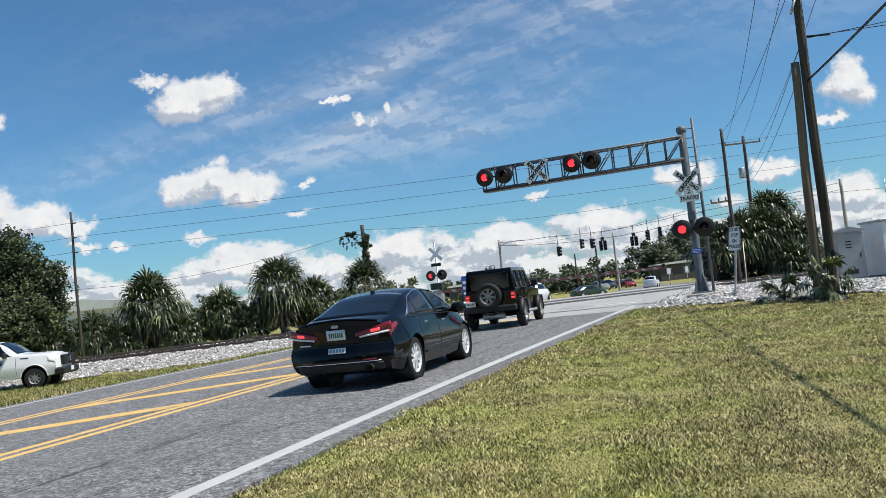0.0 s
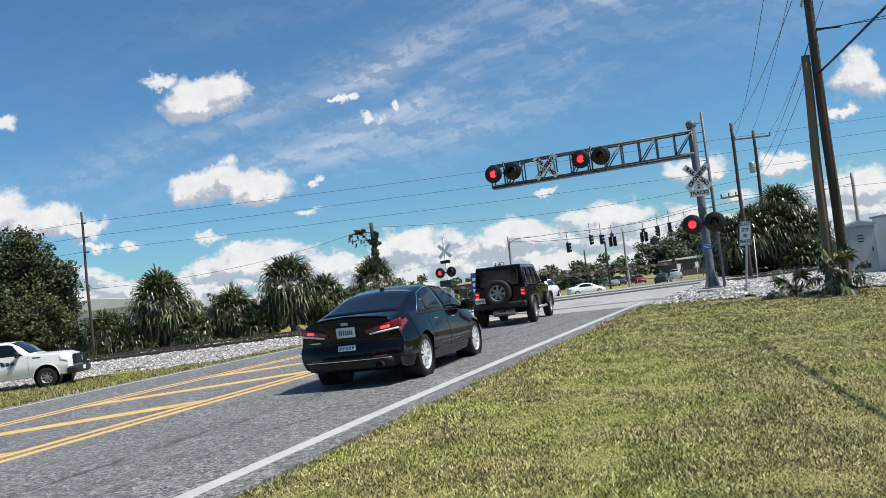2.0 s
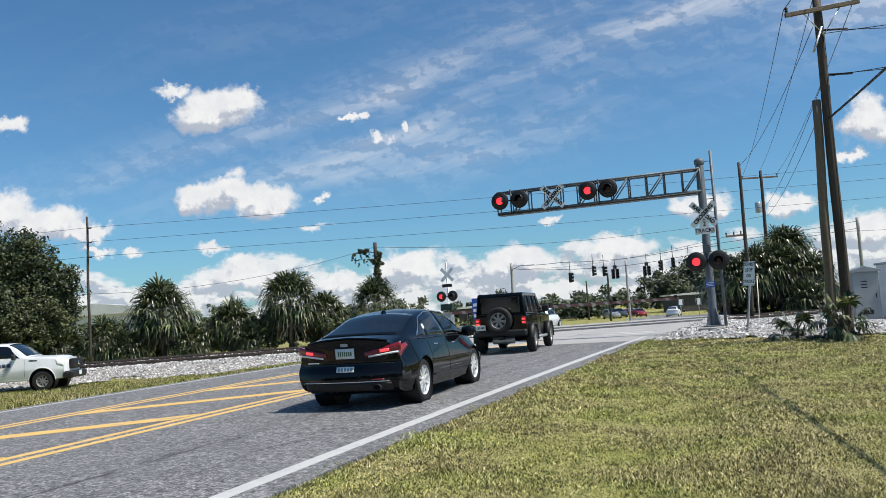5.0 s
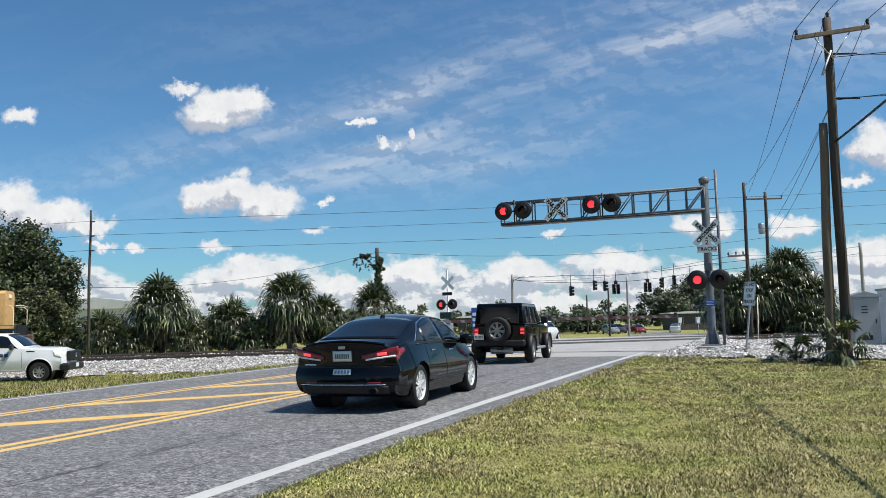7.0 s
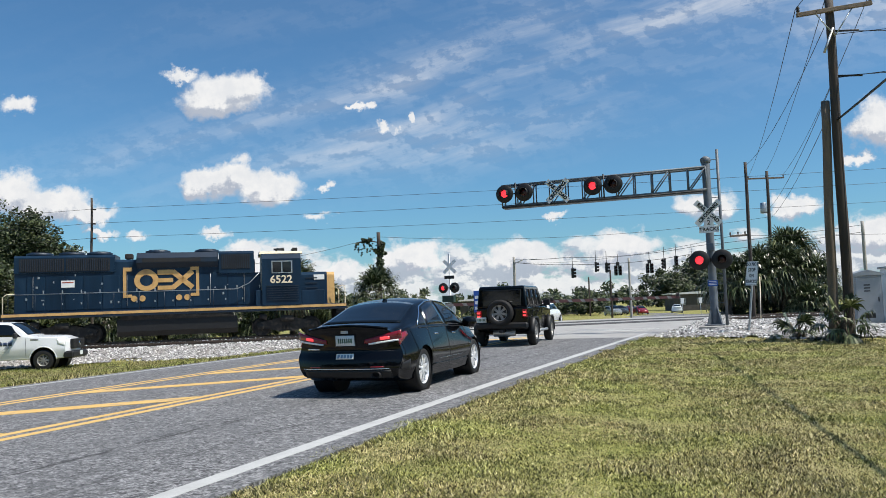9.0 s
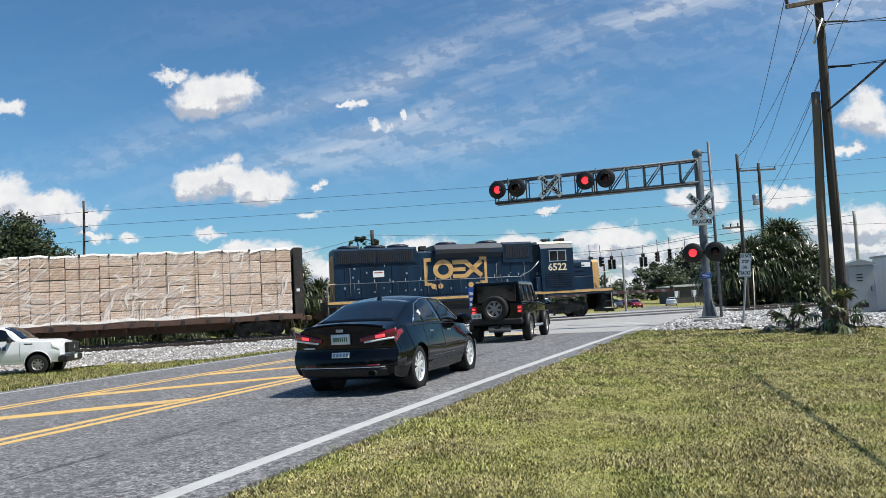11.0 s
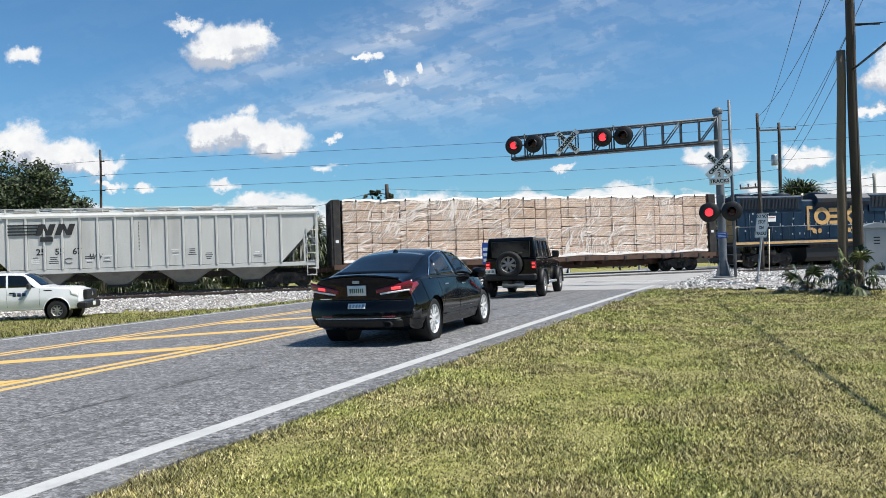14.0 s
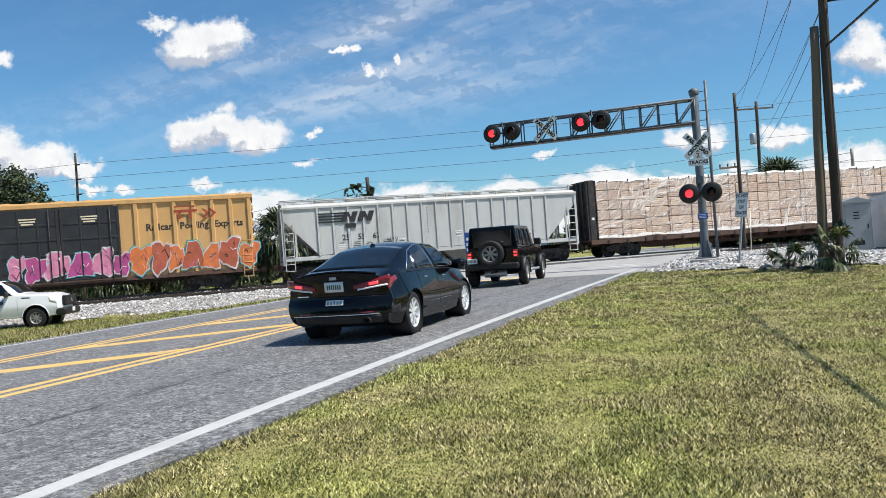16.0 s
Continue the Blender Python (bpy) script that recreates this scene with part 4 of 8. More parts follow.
    part("rear_bumper", Build().box(-0.06, -0.80, 0.54, 0.16, 0.80, 0.72, None, 0.04), BLACK_PAINT, car, "black steel rear bumper")
    part("tow_hitch", Build().box(-0.10, -0.06, 0.42, 0.3, 0.06, 0.52, None, 0.01), DARK_STEEL, car)
    part("rear_axle", Build().tube((0.80, -0.7, r), (0.80, 0.7, r), 0.06).lathe([(0.02, -0.16), (0.14, -0.06), (0.14, 0.06), (0.02, 0.16)], (0.8, 0, r), (0, 1, 0), 12), DARK_STEEL, car)
    part("fuel_tank", Build().box(0.9, -0.35, 0.34, 2.2, 0.6, 0.5, None, 0.04), DARK_STEEL, car)
    part("exhaust", Build().lathe([(0.05, -0.35), (0.11, -0.33), (0.11, 0.33), (0.05, 0.35)], (0.38, 0, 0.40), (0, 1, 0), 14), GREY_STEEL, car)
    pl = part("number_plate", Build().box(-0.02, 0.46, 0.74, 0.0, 0.77, 0.90, None, 0.006), PLATE, car, "pale number plate")
    for i in range(6):
        part("plate_bar", Build().box(-0.024, 0.50 + 0.042 * i, 0.785, -0.019, 0.525 + 0.042 * i, 0.855), GREENISH, pl)
    part("front_bumper", Build().box(4.35, -0.75, 0.52, 4.62, 0.75, 0.72, None, 0.04), BLACK_PAINT, car)
    part("wiper", Build().path([(0.12, 0.1, 1.25), (0.11, -0.1, 1.32), (0.12, -0.35, 1.36)], 0.012), BLACK_PAINT, car)
    part("antenna", Build().path([(3.0, -0.8, 1.17), (2.98, -0.8, 1.75)], 0.006), BLACK_PAINT, car)
    return car


WHITE_PAINT = surface("white_car_paint", (0.72, 0.73, 0.74), 0.25, 0, 0.05, 2, 150, coat=0.4, dirt=(0.5, 0.48, 0.44), dirt_amount=0.25)
DARK_BLUE_MARK = surface("dark_blue_decal", (0.03, 0.05, 0.10), 0.4)
GREY_MARK = surface("grey_decal", (0.34, 0.36, 0.40), 0.4)


def white_pickup(at):
    car = thing("pickup_truck", "white crew pickup truck parked on the grass beside the tracks", "pickup truck", at)
    r = 0.40
    ax = (1.15, 4.90)
    sh = Shell(5.89,
               [(0, 0.55), (0.6, 0.46), (5.3, 0.44), (5.89, 0.46)],
               [(0, 0.90), (3.0, 0.92), (5.0, 0.92), (5.89, 0.86)],
               [(0, 0.96, 0.92), (3.0, 0.985, 0.86), (5.0, 0.985, 0.86), (5.89, 0.92, 0.80)],
               [(0, 0.95, 1.30), (1.9, 0.95, 1.31), (2.05, 0.95, 1.31), (4.3, 0.94, 1.28), (5.5, 0.91, 1.22), (5.89, 0.86, 1.15)],
               [(0, 0.90, 1.36), (1.86, 0.90, 1.37), (2.10, 0.78, 1.84), (2.6, 0.75, 1.90), (3.5, 0.74, 1.88), (3.85, 0.77, 1.74), (4.45, 0.86, 1.34), (5.5, 0.83, 1.28), (5.89, 0.76, 1.21)],
               [(0, 1.37), (1.86, 1.38), (2.10, 1.88), (2.6, 1.945), (3.5, 1.93), (3.85, 1.78), (4.45, 1.39), (5.5, 1.34), (5.89, 1.24)],
               [(0.5, 0.0), (1.4, 0.0)], [(0.5, 0.0), (1.1, 0.02), (1.2, 0.1)], 0.05, 0.22)
    me = welded(sh.body(Build(), 170, 9, [(x, r + 0.02, 0.48) for x in ax]).mesh("body", WHITE_PAINT))
    body = part("body", me, None, car, "white pickup body")
    part("windscreen", sh.across(Build(), 3.62, 4.34, 6.15, 0.006, 0.012, 3.64, 4.30), CAR_GLASS, car, "windscreen")
    for s in (1, -1):
        for x in ax:
            wheel_on(car, x, s * 0.84, r, 0.26, 8, DARK_ALLOY, s, 0.56)
            part("wheel_well", Build().lathe([(0.475, 0.55 * s), (0.48, 0.96 * s)], (x, 0, r + 0.02), (0, 1, 0), 24).tube((x, 0.545 * s, r), (x, 0.55 * s, r), 0.47, n=24), BLACK_PAINT, car)
            part("arch_trim", Build().path([(x + 0.5 * math.cos(a), s * 0.985, r + 0.02 + 0.5 * math.sin(a)) for a in np.linspace(0.0, math.pi, 15)], 0.022), WHITE_PAINT, car)
        part("rear_door_glass", sh.patch(Build(), [(2.30, 4.2), (3.02, 4.2), (2.98, 5.75), (2.36, 5.7)], 0.005, 0.01, s), CAR_GLASS, car)
        part("front_door_glass", sh.patch(Build(), [(3.10, 4.2), (4.10, 4.25), (3.70, 5.7), (3.06, 5.75)], 0.005, 0.01, s), CAR_GLASS, car)
        mir = part("door_mirror", Build().box(3.86, s * 1.10 - 0.12, 1.28, 3.98, s * 1.10 + 0.12, 1.50, None, 0.04), BLACK_PAINT, car, "black door mirror")
        part("mirror_arm", Build().box(3.88, min(s * 0.9, s * 1.05), 1.29, 3.95, max(s * 0.9, s * 1.05), 1.35), BLACK_PAINT, mir)
        for x0 in (2.16, 3.06, 4.26):
            part("door_gap", Build().path([sh.at(x0, k, s) + sh.normal(x0, k, s) * 0.001 for k in np.linspace(2.2, 4.0, 8)], 0.006, 4), BLACK_PAINT, car)
        for x0 in (2.28, 3.16):
            part("door_handle", Build().path([sh.at(x0 + 0.05 * i, 3.62, s) + sh.normal(x0, 3.62, s) * 0.015 for i in range(5)], 0.028), BLACK_PAINT, car)
        part("fender_vent", sh.patch(Build(), [(4.42, 3.72), (4.72, 3.72), (4.72, 3.82), (4.42, 3.82)], 0.008, 0.01, s, 4, 2), BLACK_PAINT, car)
        part("door_stripe", sh.patch(Build(), [(3.30, 2.5), (3.48, 2.5), (3.82, 3.75), (3.66, 3.75)], 0.006, 0.006, s, 4, 6), GREY_MARK, car, "slanting grey door stripe")
        part("head_lamp", sh.patch(Build(), [(5.52, 3.45), (5.86, 3.35), (5.86, 3.9), (5.50, 3.9)], 0.010, 0.02, s, 5, 3), WHITE_SIGN, car, "clear headlamp")
    for i in range(3):
        part("door_mark", sh.patch(Build(), [(3.28 + 0.17 * i, 3.36), (3.42 + 0.17 * i, 3.36), (3.42 + 0.17 * i, 3.62), (3.28 + 0.17 * i, 3.62)], 0.010, 0.006, -1, 3, 2), DARK_BLUE_MARK, car, "dark blue door mark")
    def front(name, y0, y1, z0, z1, x0, x1, mat, label="", bevel=0.03):
        return part(name, Build().box(x0, y0, z0, x1, y1, z1, None, bevel), mat, car, label)
    grille = front("grille", -0.66, 0.66, 0.80, 1.19, 5.80, 5.96, BLACK_PAINT, "black grille")
    for z in (0.93, 1.01, 1.09):
        part("grille_bar", Build().box(5.955, -0.58, z - 0.012, 5.975, 0.58, z + 0.012), DARK_STEEL, grille)
    part("badge", Build().lathe([(0, 0.0), (0.09, 0.0), (0.09, 0.02), (0, 0.02)], (5.965, 0, 1.01), (1, 0, 0), 18), CHROME, grille, "oval badge")
    front("front_bumper", -0.93, 0.93, 0.44, 0.72, 5.62, 6.02, BLACK_PAINT, "dark grey front bumper", 0.06)
    front("front_plate", -0.16, 0.16, 0.54, 0.70, 6.02, 6.035, PLATE, "pale front plate", 0.004)
    front("cargo_bed", -0.80, 0.80, 1.30, 1.375, 0.06, 1.86, BLACK_PAINT, "", 0.02)
    front("rear_bumper", -0.9, 0.9, 0.48, 0.68, -0.12, 0.10, CHROME, "chrome rear bumper", 0.03)
    return car


def small_car(at, label, paint, kind="sedan", lit=False):
    """A car seen from far away, with body, glass, wheels and lamps."""
    car = thing("car", label, "car", at, "cars on the far side")
    if kind == "sedan":
        sh, r, ax = sedan_shell(), 0.33, (1.03, 3.835)
    else:
        r, ax = 0.36, (0.95, 3.65)
        sh = Shell(4.6, [(0, 0.34), (0.5, 0.25), (4.1, 0.24), (4.6, 0.3)], [(0, 0.80), (2, 0.85), (4.6, 0.76)],
                   [(0, 0.88, 0.75), (1.2, 0.93, 0.75), (3.7, 0.93, 0.72), (4.6, 0.82, 0.62)],
                   [(0, 0.82, 1.05), (1.2, 0.86, 1.08), (3.3, 0.85, 1.06), (4.6, 0.70, 0.86)],
                   [(0, 0.74, 1.20), (0.35, 0.66, 1.58), (1.0, 0.63, 1.64), (2.3, 0.63, 1.63), (2.8, 0.66, 1.45), (3.4, 0.74, 1.10), (4.6, 0.62, 0.90)],
                   [(0, 1.22), (0.35, 1.62), (1.0, 1.69), (2.3, 1.68), (2.8, 1.50), (3.4, 1.13), (4.6, 0.92)],
                   [(0.3, 0.04), (0.6, 0.0), (1.2, 0.03)], [(0.3, 0.05), (0.6, 0.0), (0.9, 0.1)])
    me = welded(sh.body(Build(), 36, 2).mesh("body", paint))
    part("body", me, None, car)
    rear0, rear1, w0, w1 = (0.68, 1.55, 3.0, 3.68) if kind == "sedan" else (0.02, 0.33, 2.42, 3.3)
    part("rear_window", sh.across(Build(), rear0, rear1, 6.15, 0.01, 0.015), CAR_GLASS, car)
    part("windscreen", sh.across(Build(), w0, w1, 6.15, 0.01, 0.015), CAR_GLASS, car)
    for s in (1, -1):
        x0, x1 = (1.2, 3.2) if kind == "sedan" else (0.5, 2.9)
        part("side_glass", sh.patch(Build(), [(x0, 4.25), (x1 + 0.2, 4.25), (x1 - 0.45, 5.75), (x0 + 0.35, 5.6)], 0.006, 0.012, s), CAR_GLASS, car)
        for x in ax:
            wheel_on(car, x, s * 0.86, r, 0.2, 8, ALLOY, s)
        L = sh.length
        part("head_lamp", sh.patch(Build(), [(L - 0.25, 3.3), (L - 0.02, 3.3), (L - 0.02, 3.8), (L - 0.3, 3.8)], 0.01, 0.02, s, 4, 3), WHITE_SIGN, car)
        part("tail_lamp", sh.patch(Build(), [(0.02, 3.3), (0.2, 3.3), (0.2, 3.8), (0.02, 3.8)], 0.01, 0.02, s, 4, 3), TAIL_RED, car)
    return car


def on_wheels(x, y, z, heading):
    """The pose of a vehicle whose tail centre stands at x, y, heading that many degrees to the right of straight ahead."""
    return pose(x, y, z, 0, 0, 90 - heading)


# ---- the vehicles on and beside the road ----
black_sedan(on_wheels(-1.581, 12.243, road_z(12.6, 0) - 0.004, 18.6) @ pose(0, 0, 0, 0, -0.25, 0))
jeep_at = (1.62, 24.3)
black_offroader(on_wheels(*jeep_at, road_z(25, 0) - 0.004, 16.5))
white_pickup(on_wheels(-20.75, 31.5, -0.40, 82.0))


# ---- the train: x runs along the track, y away from the road, z up from the rail heads ----
LOCO_BLUE = surface("dark_blue_loco_paint", (0.0055, 0.022, 0.047), 0.42, 0, 0.3, 1.2, 40, 0.04, (0.03, 0.055, 0.085), 0.30, streak=True, spec=0.25)
LOCO_BLUE_2 = surface("dark_blue_roof_paint", (0.005, 0.016, 0.034), 0.5, 0, 0.25, 1.5, 40)
GOLD = surface("gold_loco_paint", (0.60, 0.36, 0.13), 0.55, 0, 0.2, 1.5, 40, 0, (0.22, 0.12, 0.06), 0.6)
PALE = surface("cream_paint", (0.74, 0.63, 0.45), 0.55, 0, 0.1)
GRIME = surface("running_gear_grime", (0.030, 0.026, 0.023), 0.85, 0, 0.4, 4, 30, 0.2, (0.10, 0.075, 0.05), 0.5)
GRILLE = surface("black_grille", (0.012, 0.012, 0.013), 0.7, 0, 0.3)
BOX_TAN = surface("faded_yellow_boxcar_paint", (0.58, 0.335, 0.125), 0.6, 0, 0.16, 0.9, 30, 0.05, (0.34, 0.19, 0.08), 0.5, streak=True)
DOOR_BLACK = surface("black_door_paint", (0.022, 0.022, 0.024), 0.55, 0, 0.3, 1.5, 30, 0.05)
HOPPER_GREY = surface("weathered_pale_grey_paint", (0.50, 0.50, 0.475), 0.65, 0, 0.12, 0.8, 30, 0.05, (0.26, 0.245, 0.22), 0.5, streak=True)
# darker copy of the hopper grey: shade below and at the ends put into the colour
HOPPER_SHADED = surface("shaded_hopper_grey", (0.20, 0.20, 0.19), 0.75, 0, 0.25, 1.2, 30, 0.05, (0.09, 0.08, 0.07), 0.6)
RUST = surface("rusty_brown_steel", (0.10, 0.055, 0.038), 0.8, 0, 0.35, 2, 30, 0.1, (0.04, 0.03, 0.025), 0.5)
WRAP_WHITE = surface("white_wrapping_film", (0.78, 0.72, 0.66), 0.35, 0, 0.10, 3, 40)
LETTER_BLACK = surface("black_lettering", (0.02, 0.02, 0.02), 0.6)
LETTER_RED = surface("red_brown_lettering", (0.33, 0.055, 0.025), 0.6)
SPINNERS = []


def nose_at(t):
    """How far the locomotive's nose has come along the track."""
    return 5.25 + 8.47 * (t - 9)


def bogie(car, x, spacing, r, frame_mat):
    """A two-axle bogie: cast side frames with bolster and springs, and two wheelsets that turn."""
    for s in (-1, 1):
        y0, y1 = (s * 0.98 - 0.07, s * 0.98 + 0.07)
        h = spacing / 2
        b = Build().prism([(x - h - 0.32, r + 0.16), (x - h - 0.20, r - 0.12), (x - h + 0.22, r - 0.10), (x - 0.42, r - 0.26), (x + 0.42, r - 0.26), (x + h - 0.22, r - 0.10),
                           (x + h + 0.20, r - 0.12), (x + h + 0.32, r + 0.16), (x + 0.45, r + 0.36), (x - 0.45, r + 0.36)], y0, y1, "y")
        part("side_frame", b, frame_mat, car)
        sp = Build()
        for d in (-0.2, 0.0, 0.2):
            sp.path([(x + d + 0.07 * math.cos(a), s * 1.06 + 0.05 * math.sin(a), r - 0.20 + 0.30 * a / 30) for a in np.linspace(0, 30, 41)], 0.016, 5)
        part("spring_group", sp, GRIME, car)
        for d in (-h, h):
            part("bearing_cap", Build().lathe([(0.0, 0.0), (0.11, 0.0), (0.12, -0.04 * s), (0.12, -0.16 * s)], (x + d, s * 1.12, r), (0, 1, 0), 14), frame_mat, car)
    part("bolster", Build().box(x - 0.2, -1.0, r + 0.02, x + 0.2, 1.0, r + 0.32, None, 0.03), frame_mat, car)
    part("brake_beam", Build().tube((x - spacing / 2 + r + 0.1, -0.8, 0.38), (x - spacing / 2 + r + 0.1, 0.8, 0.38), 0.05).tube((x + spacing / 2 - r - 0.1, -0.8, 0.38), (x + spacing / 2 - r - 0.1, 0.8, 0.38), 0.05), GRIME, car)
    for d in (-spacing / 2, spacing / 2):
        b = Build().tube((0, -0.9, 0), (0, 0.9, 0), 0.08, n=12)
        for s in (-1, 1):
            b.lathe([(0.10, s * 0.82), (r * 0.55, s * 0.79), (r * 0.80, s * 0.80), (r * 0.83, s * 0.825), (r, s * 0.82), (r * 1.01, s * 0.72), (r * 1.06, s * 0.70), (r * 1.06, s * 0.68), (r * 0.8, s * 0.685), (0.10, s * 0.70)], (0, 0, 0), (0, 1, 0), 28)
            for q in range(4):
                a = q * math.pi / 2
                b.tube((0.6 * r * math.cos(a), s * 0.80, 0.6 * r * math.sin(a)), (0.6 * r * math.cos(a), s * 0.835, 0.6 * r * math.sin(a)), 0.035, n=8)
        w = part("wheelset", b, GRIME if frame_mat is not RUST else RUST, car, "steel wheelset")
        w.matrix_basis = pose(x + d, 0, r)
        SPINNERS.append((w, x + d, r))


def coupler(car, x, way):
    b = Build().box(min(x, x - way * 0.5), -0.10, 0.74, max(x, x - way * 0.5), 0.10, 0.98, None, 0.02)
    b.box(x - 0.16, -0.18, 0.70, x + 0.16, 0.16, 1.02, None, 0.05)
    part("coupler", b, RUST, car)
    part("brake_hose", Build().path([(x - way * 0.4, -0.35, 0.75), (x - way * 0.2, -0.38, 0.5), (x, -0.3, 0.42), (x + way * 0.1, -0.12, 0.5)], 0.025), BLACK_PAINT, car)


def rail_of(car, pts, r=0.018, mat=None, name="handrail"):
    return part(name, Build().path(pts, r, 6), mat or GREY_STEEL, car)


def locomotive():
    car = thing("locomotive", "dark blue diesel locomotive with gold stripe and gold marks", "locomotive")
    deck = 1.45
    part("frame", Build().box(-16.7, -1.45, deck - 0.30, 1.0, 1.45, deck, None, 0.02), LOCO_BLUE_2, car)
    for s in (-1, 1):
        part("frame_stripe", Build().box(-16.7, s * 1.462 - 0.012, deck - 0.17, 1.0, s * 1.462 + 0.012, deck - 0.03), GOLD, car, "gold stripe along the frame")
    hood = Build().prism([(-1.02, deck), (1.02, deck), (1.02, 4.02), (0.90, 4.14), (-0.90, 4.14), (-1.02, 4.02)], -16.2, -4.0, "x")
    part("long_hood", hood, LOCO_BLUE, car, "dark blue engine hood")
    for x in np.arange(-15.6, -4.2, 0.92):
        part("hood_door", Build().box(x, -1.045, deck + 0.12, x + 0.86, -1.02, 3.35, None, 0.008), LOCO_BLUE, car)
        part("door_latch", Build().box(x + 0.76, -1.062, 2.45, x + 0.82, -1.045, 2.62, None, 0.004).box(x + 0.76, -1.062, 1.85, x + 0.82, -1.045, 1.95), GREY_STEEL, car)
    part("radiator_hood", Build().prism([(-1.10, 3.5), (1.10, 3.5), (1.10, 4.22), (0.98, 4.34), (-0.98, 4.34), (-1.10, 4.22)], -16.2, -11.3, "x"), LOCO_BLUE, car)
    for x0, x1 in ((-15.95, -13.80), (-13.70, -11.55)):
        g = part("radiator_grille", Build().box(x0, -1.12, 3.55, x1, -1.095, 4.16), GRILLE, car, "black radiator grille")
        for x in np.arange(x0 + 0.06, x1, 0.11):
            part("grille_slat", Build().box(x, -1.145, 3.57, x + 0.035, -1.118, 4.14), LOCO_BLUE_2, g)
    # dynamic brake blister with flared sides
    part("brake_blister", Build().prism([(-1.05, 3.62), (-1.30, 3.85), (-1.30, 4.10), (-1.02, 4.40), (1.02, 4.40), (1.30, 4.10), (1.30, 3.85), (1.05, 3.62)], -10.2, -6.0, "x"), LOCO_BLUE_2, car)
    part("blister_intake", Build().box(-9.9, -1.312, 3.87, -6.9, -1.295, 4.08), GRILLE, car)
    for x in (-15.2, -13.6, -12.2, -9.2, -6.6):
        z = 4.33 if x < -11 else 4.38
        f = part("roof_fan", Build().lathe([(0.62, 0), (0.66, 0.05), (0.66, 0.17), (0.56, 0.20), (0.12, 0.22), (0.0, 0.22)], (x, 0, z), (0, 0, 1), 24), LOCO_BLUE_2, car, "round roof fan")
        part("fan_guard", Build().lathe([(0.50, 0.215), (0.46, 0.235), (0.42, 0.215)], (x, 0, z), (0, 0, 1), 20), BLACK_PAINT, f)
    part("exhaust_stack", Build().box(-10.9, -0.25, 4.14, -10.5, 0.25, 4.42, None, 0.03), DARK_STEEL, car)
    part("air_filter_box", Build().prism([(-1.12, 3.3), (1.12, 3.3), (1.12, 4.30), (1.0, 4.42), (-1.0, 4.42), (-1.12, 4.30)], -5.95, -4.05, "x"), LOCO_BLUE, car)
    g = part("filter_grille", Build().box(-5.8, -1.14, 3.52, -4.25, -1.115, 4.22), GRILLE, car, "black filter grille")
    for x in np.arange(-5.75, -4.3, 0.11):
        part("grille_slat", Build().box(x, -1.16, 3.54, x + 0.035, -1.138, 4.20), LOCO_BLUE_2, g)
    # cab
    part("cab", Build().prism([(-1.50, deck), (1.50, deck), (1.50, 4.10), (1.20, 4.50), (-1.20, 4.50), (-1.50, 4.10)], -3.65, -1.50, "x"), LOCO_BLUE, car, "dark blue cab")
    # cream instead of blue: the sun on the roof is put into its colour
    part("cab_roof", Build().prism([(-1.30, 4.40), (-1.20, 4.53), (0, 4.60), (1.20, 4.53), (1.30, 4.40), (1.2, 4.36), (0, 4.45), (-1.2, 4.36)], -3.75, -1.40, "x"), PALE, car, "cab roof with sunlight put into its pale colour")
    for s in (-1, 1):
        w = part("cab_window", Build().box(-3.12, s * 1.515 - 0.012, 3.25, -1.98, s * 1.515 + 0.012, 3.98), GREY_STEEL, car, "cab side window with pale frame")
        for x0 in (-3.06, -2.52):
            part("pane", Build().box(x0, s * 1.53 - 0.008, 3.31, x0 + 0.47, s * 1.53 + 0.008, 3.92), CAR_GLASS, w)
    for z in np.arange(1.72, 2.55, 0.13):
        part("louvre", Build().box(-3.4, -1.545, z, -2.55, -1.50, z + 0.045).box(-2.5, -1.545, z, -1.65, -1.50, z + 0.045), LOCO_BLUE_2, car)
    part("cab_front_window", Build().box(-1.51, -1.1, 3.45, -1.485, -0.45, 4.05).box(-1.51, 0.45, 3.45, -1.485, 1.1, 4.05), CAR_GLASS, car)
    part("number_board", Build().box(-1.9, -0.55, 4.5, -1.6, 0.55, 4.78, None, 0.03), BLACK_PAINT, car)
    part("horn", Build().tube((-2.9, 0.2, 4.75), (-2.3, 0.2, 4.75), 0.05, 0.10).tube((-2.9, -0.1, 4.72), (-2.4, -0.1, 4.72), 0.04, 0.09).box(-2.8, -0.2, 4.55, -2.7, 0.3, 4.72), BLACK_PAINT, car)
    # short hood, gold nose
    part("short_hood", Build().prism([(-0.95, deck), (0.95, deck), (0.95, 3.15), (0.75, 3.32), (-0.75, 3.32), (-0.95, 3.15)], -1.5, 0.0, "x"), LOCO_BLUE, car)
    for z in (2.35, 2.62, 2.92):
        part("nose_grab", Build().box(-1.2, -0.99, z, -0.55, -0.945, z + 0.07), LOCO_BLUE_2, car)
    part("nose", Build().prism([(-0.95, deck), (0.95, deck), (0.95, 3.13), (0.75, 3.30), (-0.75, 3.30), (-0.95, 3.13)], 0.0, 0.42, "x"), GOLD, car, "gold nose end")
    part("nose_lamp", Build().box(0.40, -0.2, 2.9, 0.47, 0.2, 3.1, None, 0.02), WHITE_SIGN, car)
    part("warning_label", Build().box(-0.75, -0.975, 2.85, -0.15, -0.948, 3.15), WHITE_SIGN, car, "small white and red warning label")
    part("battery_box", Build().box(-1.48, -1.42, deck, -0.2, -0.96, 2.25, None, 0.02), LOCO_BLUE, car)
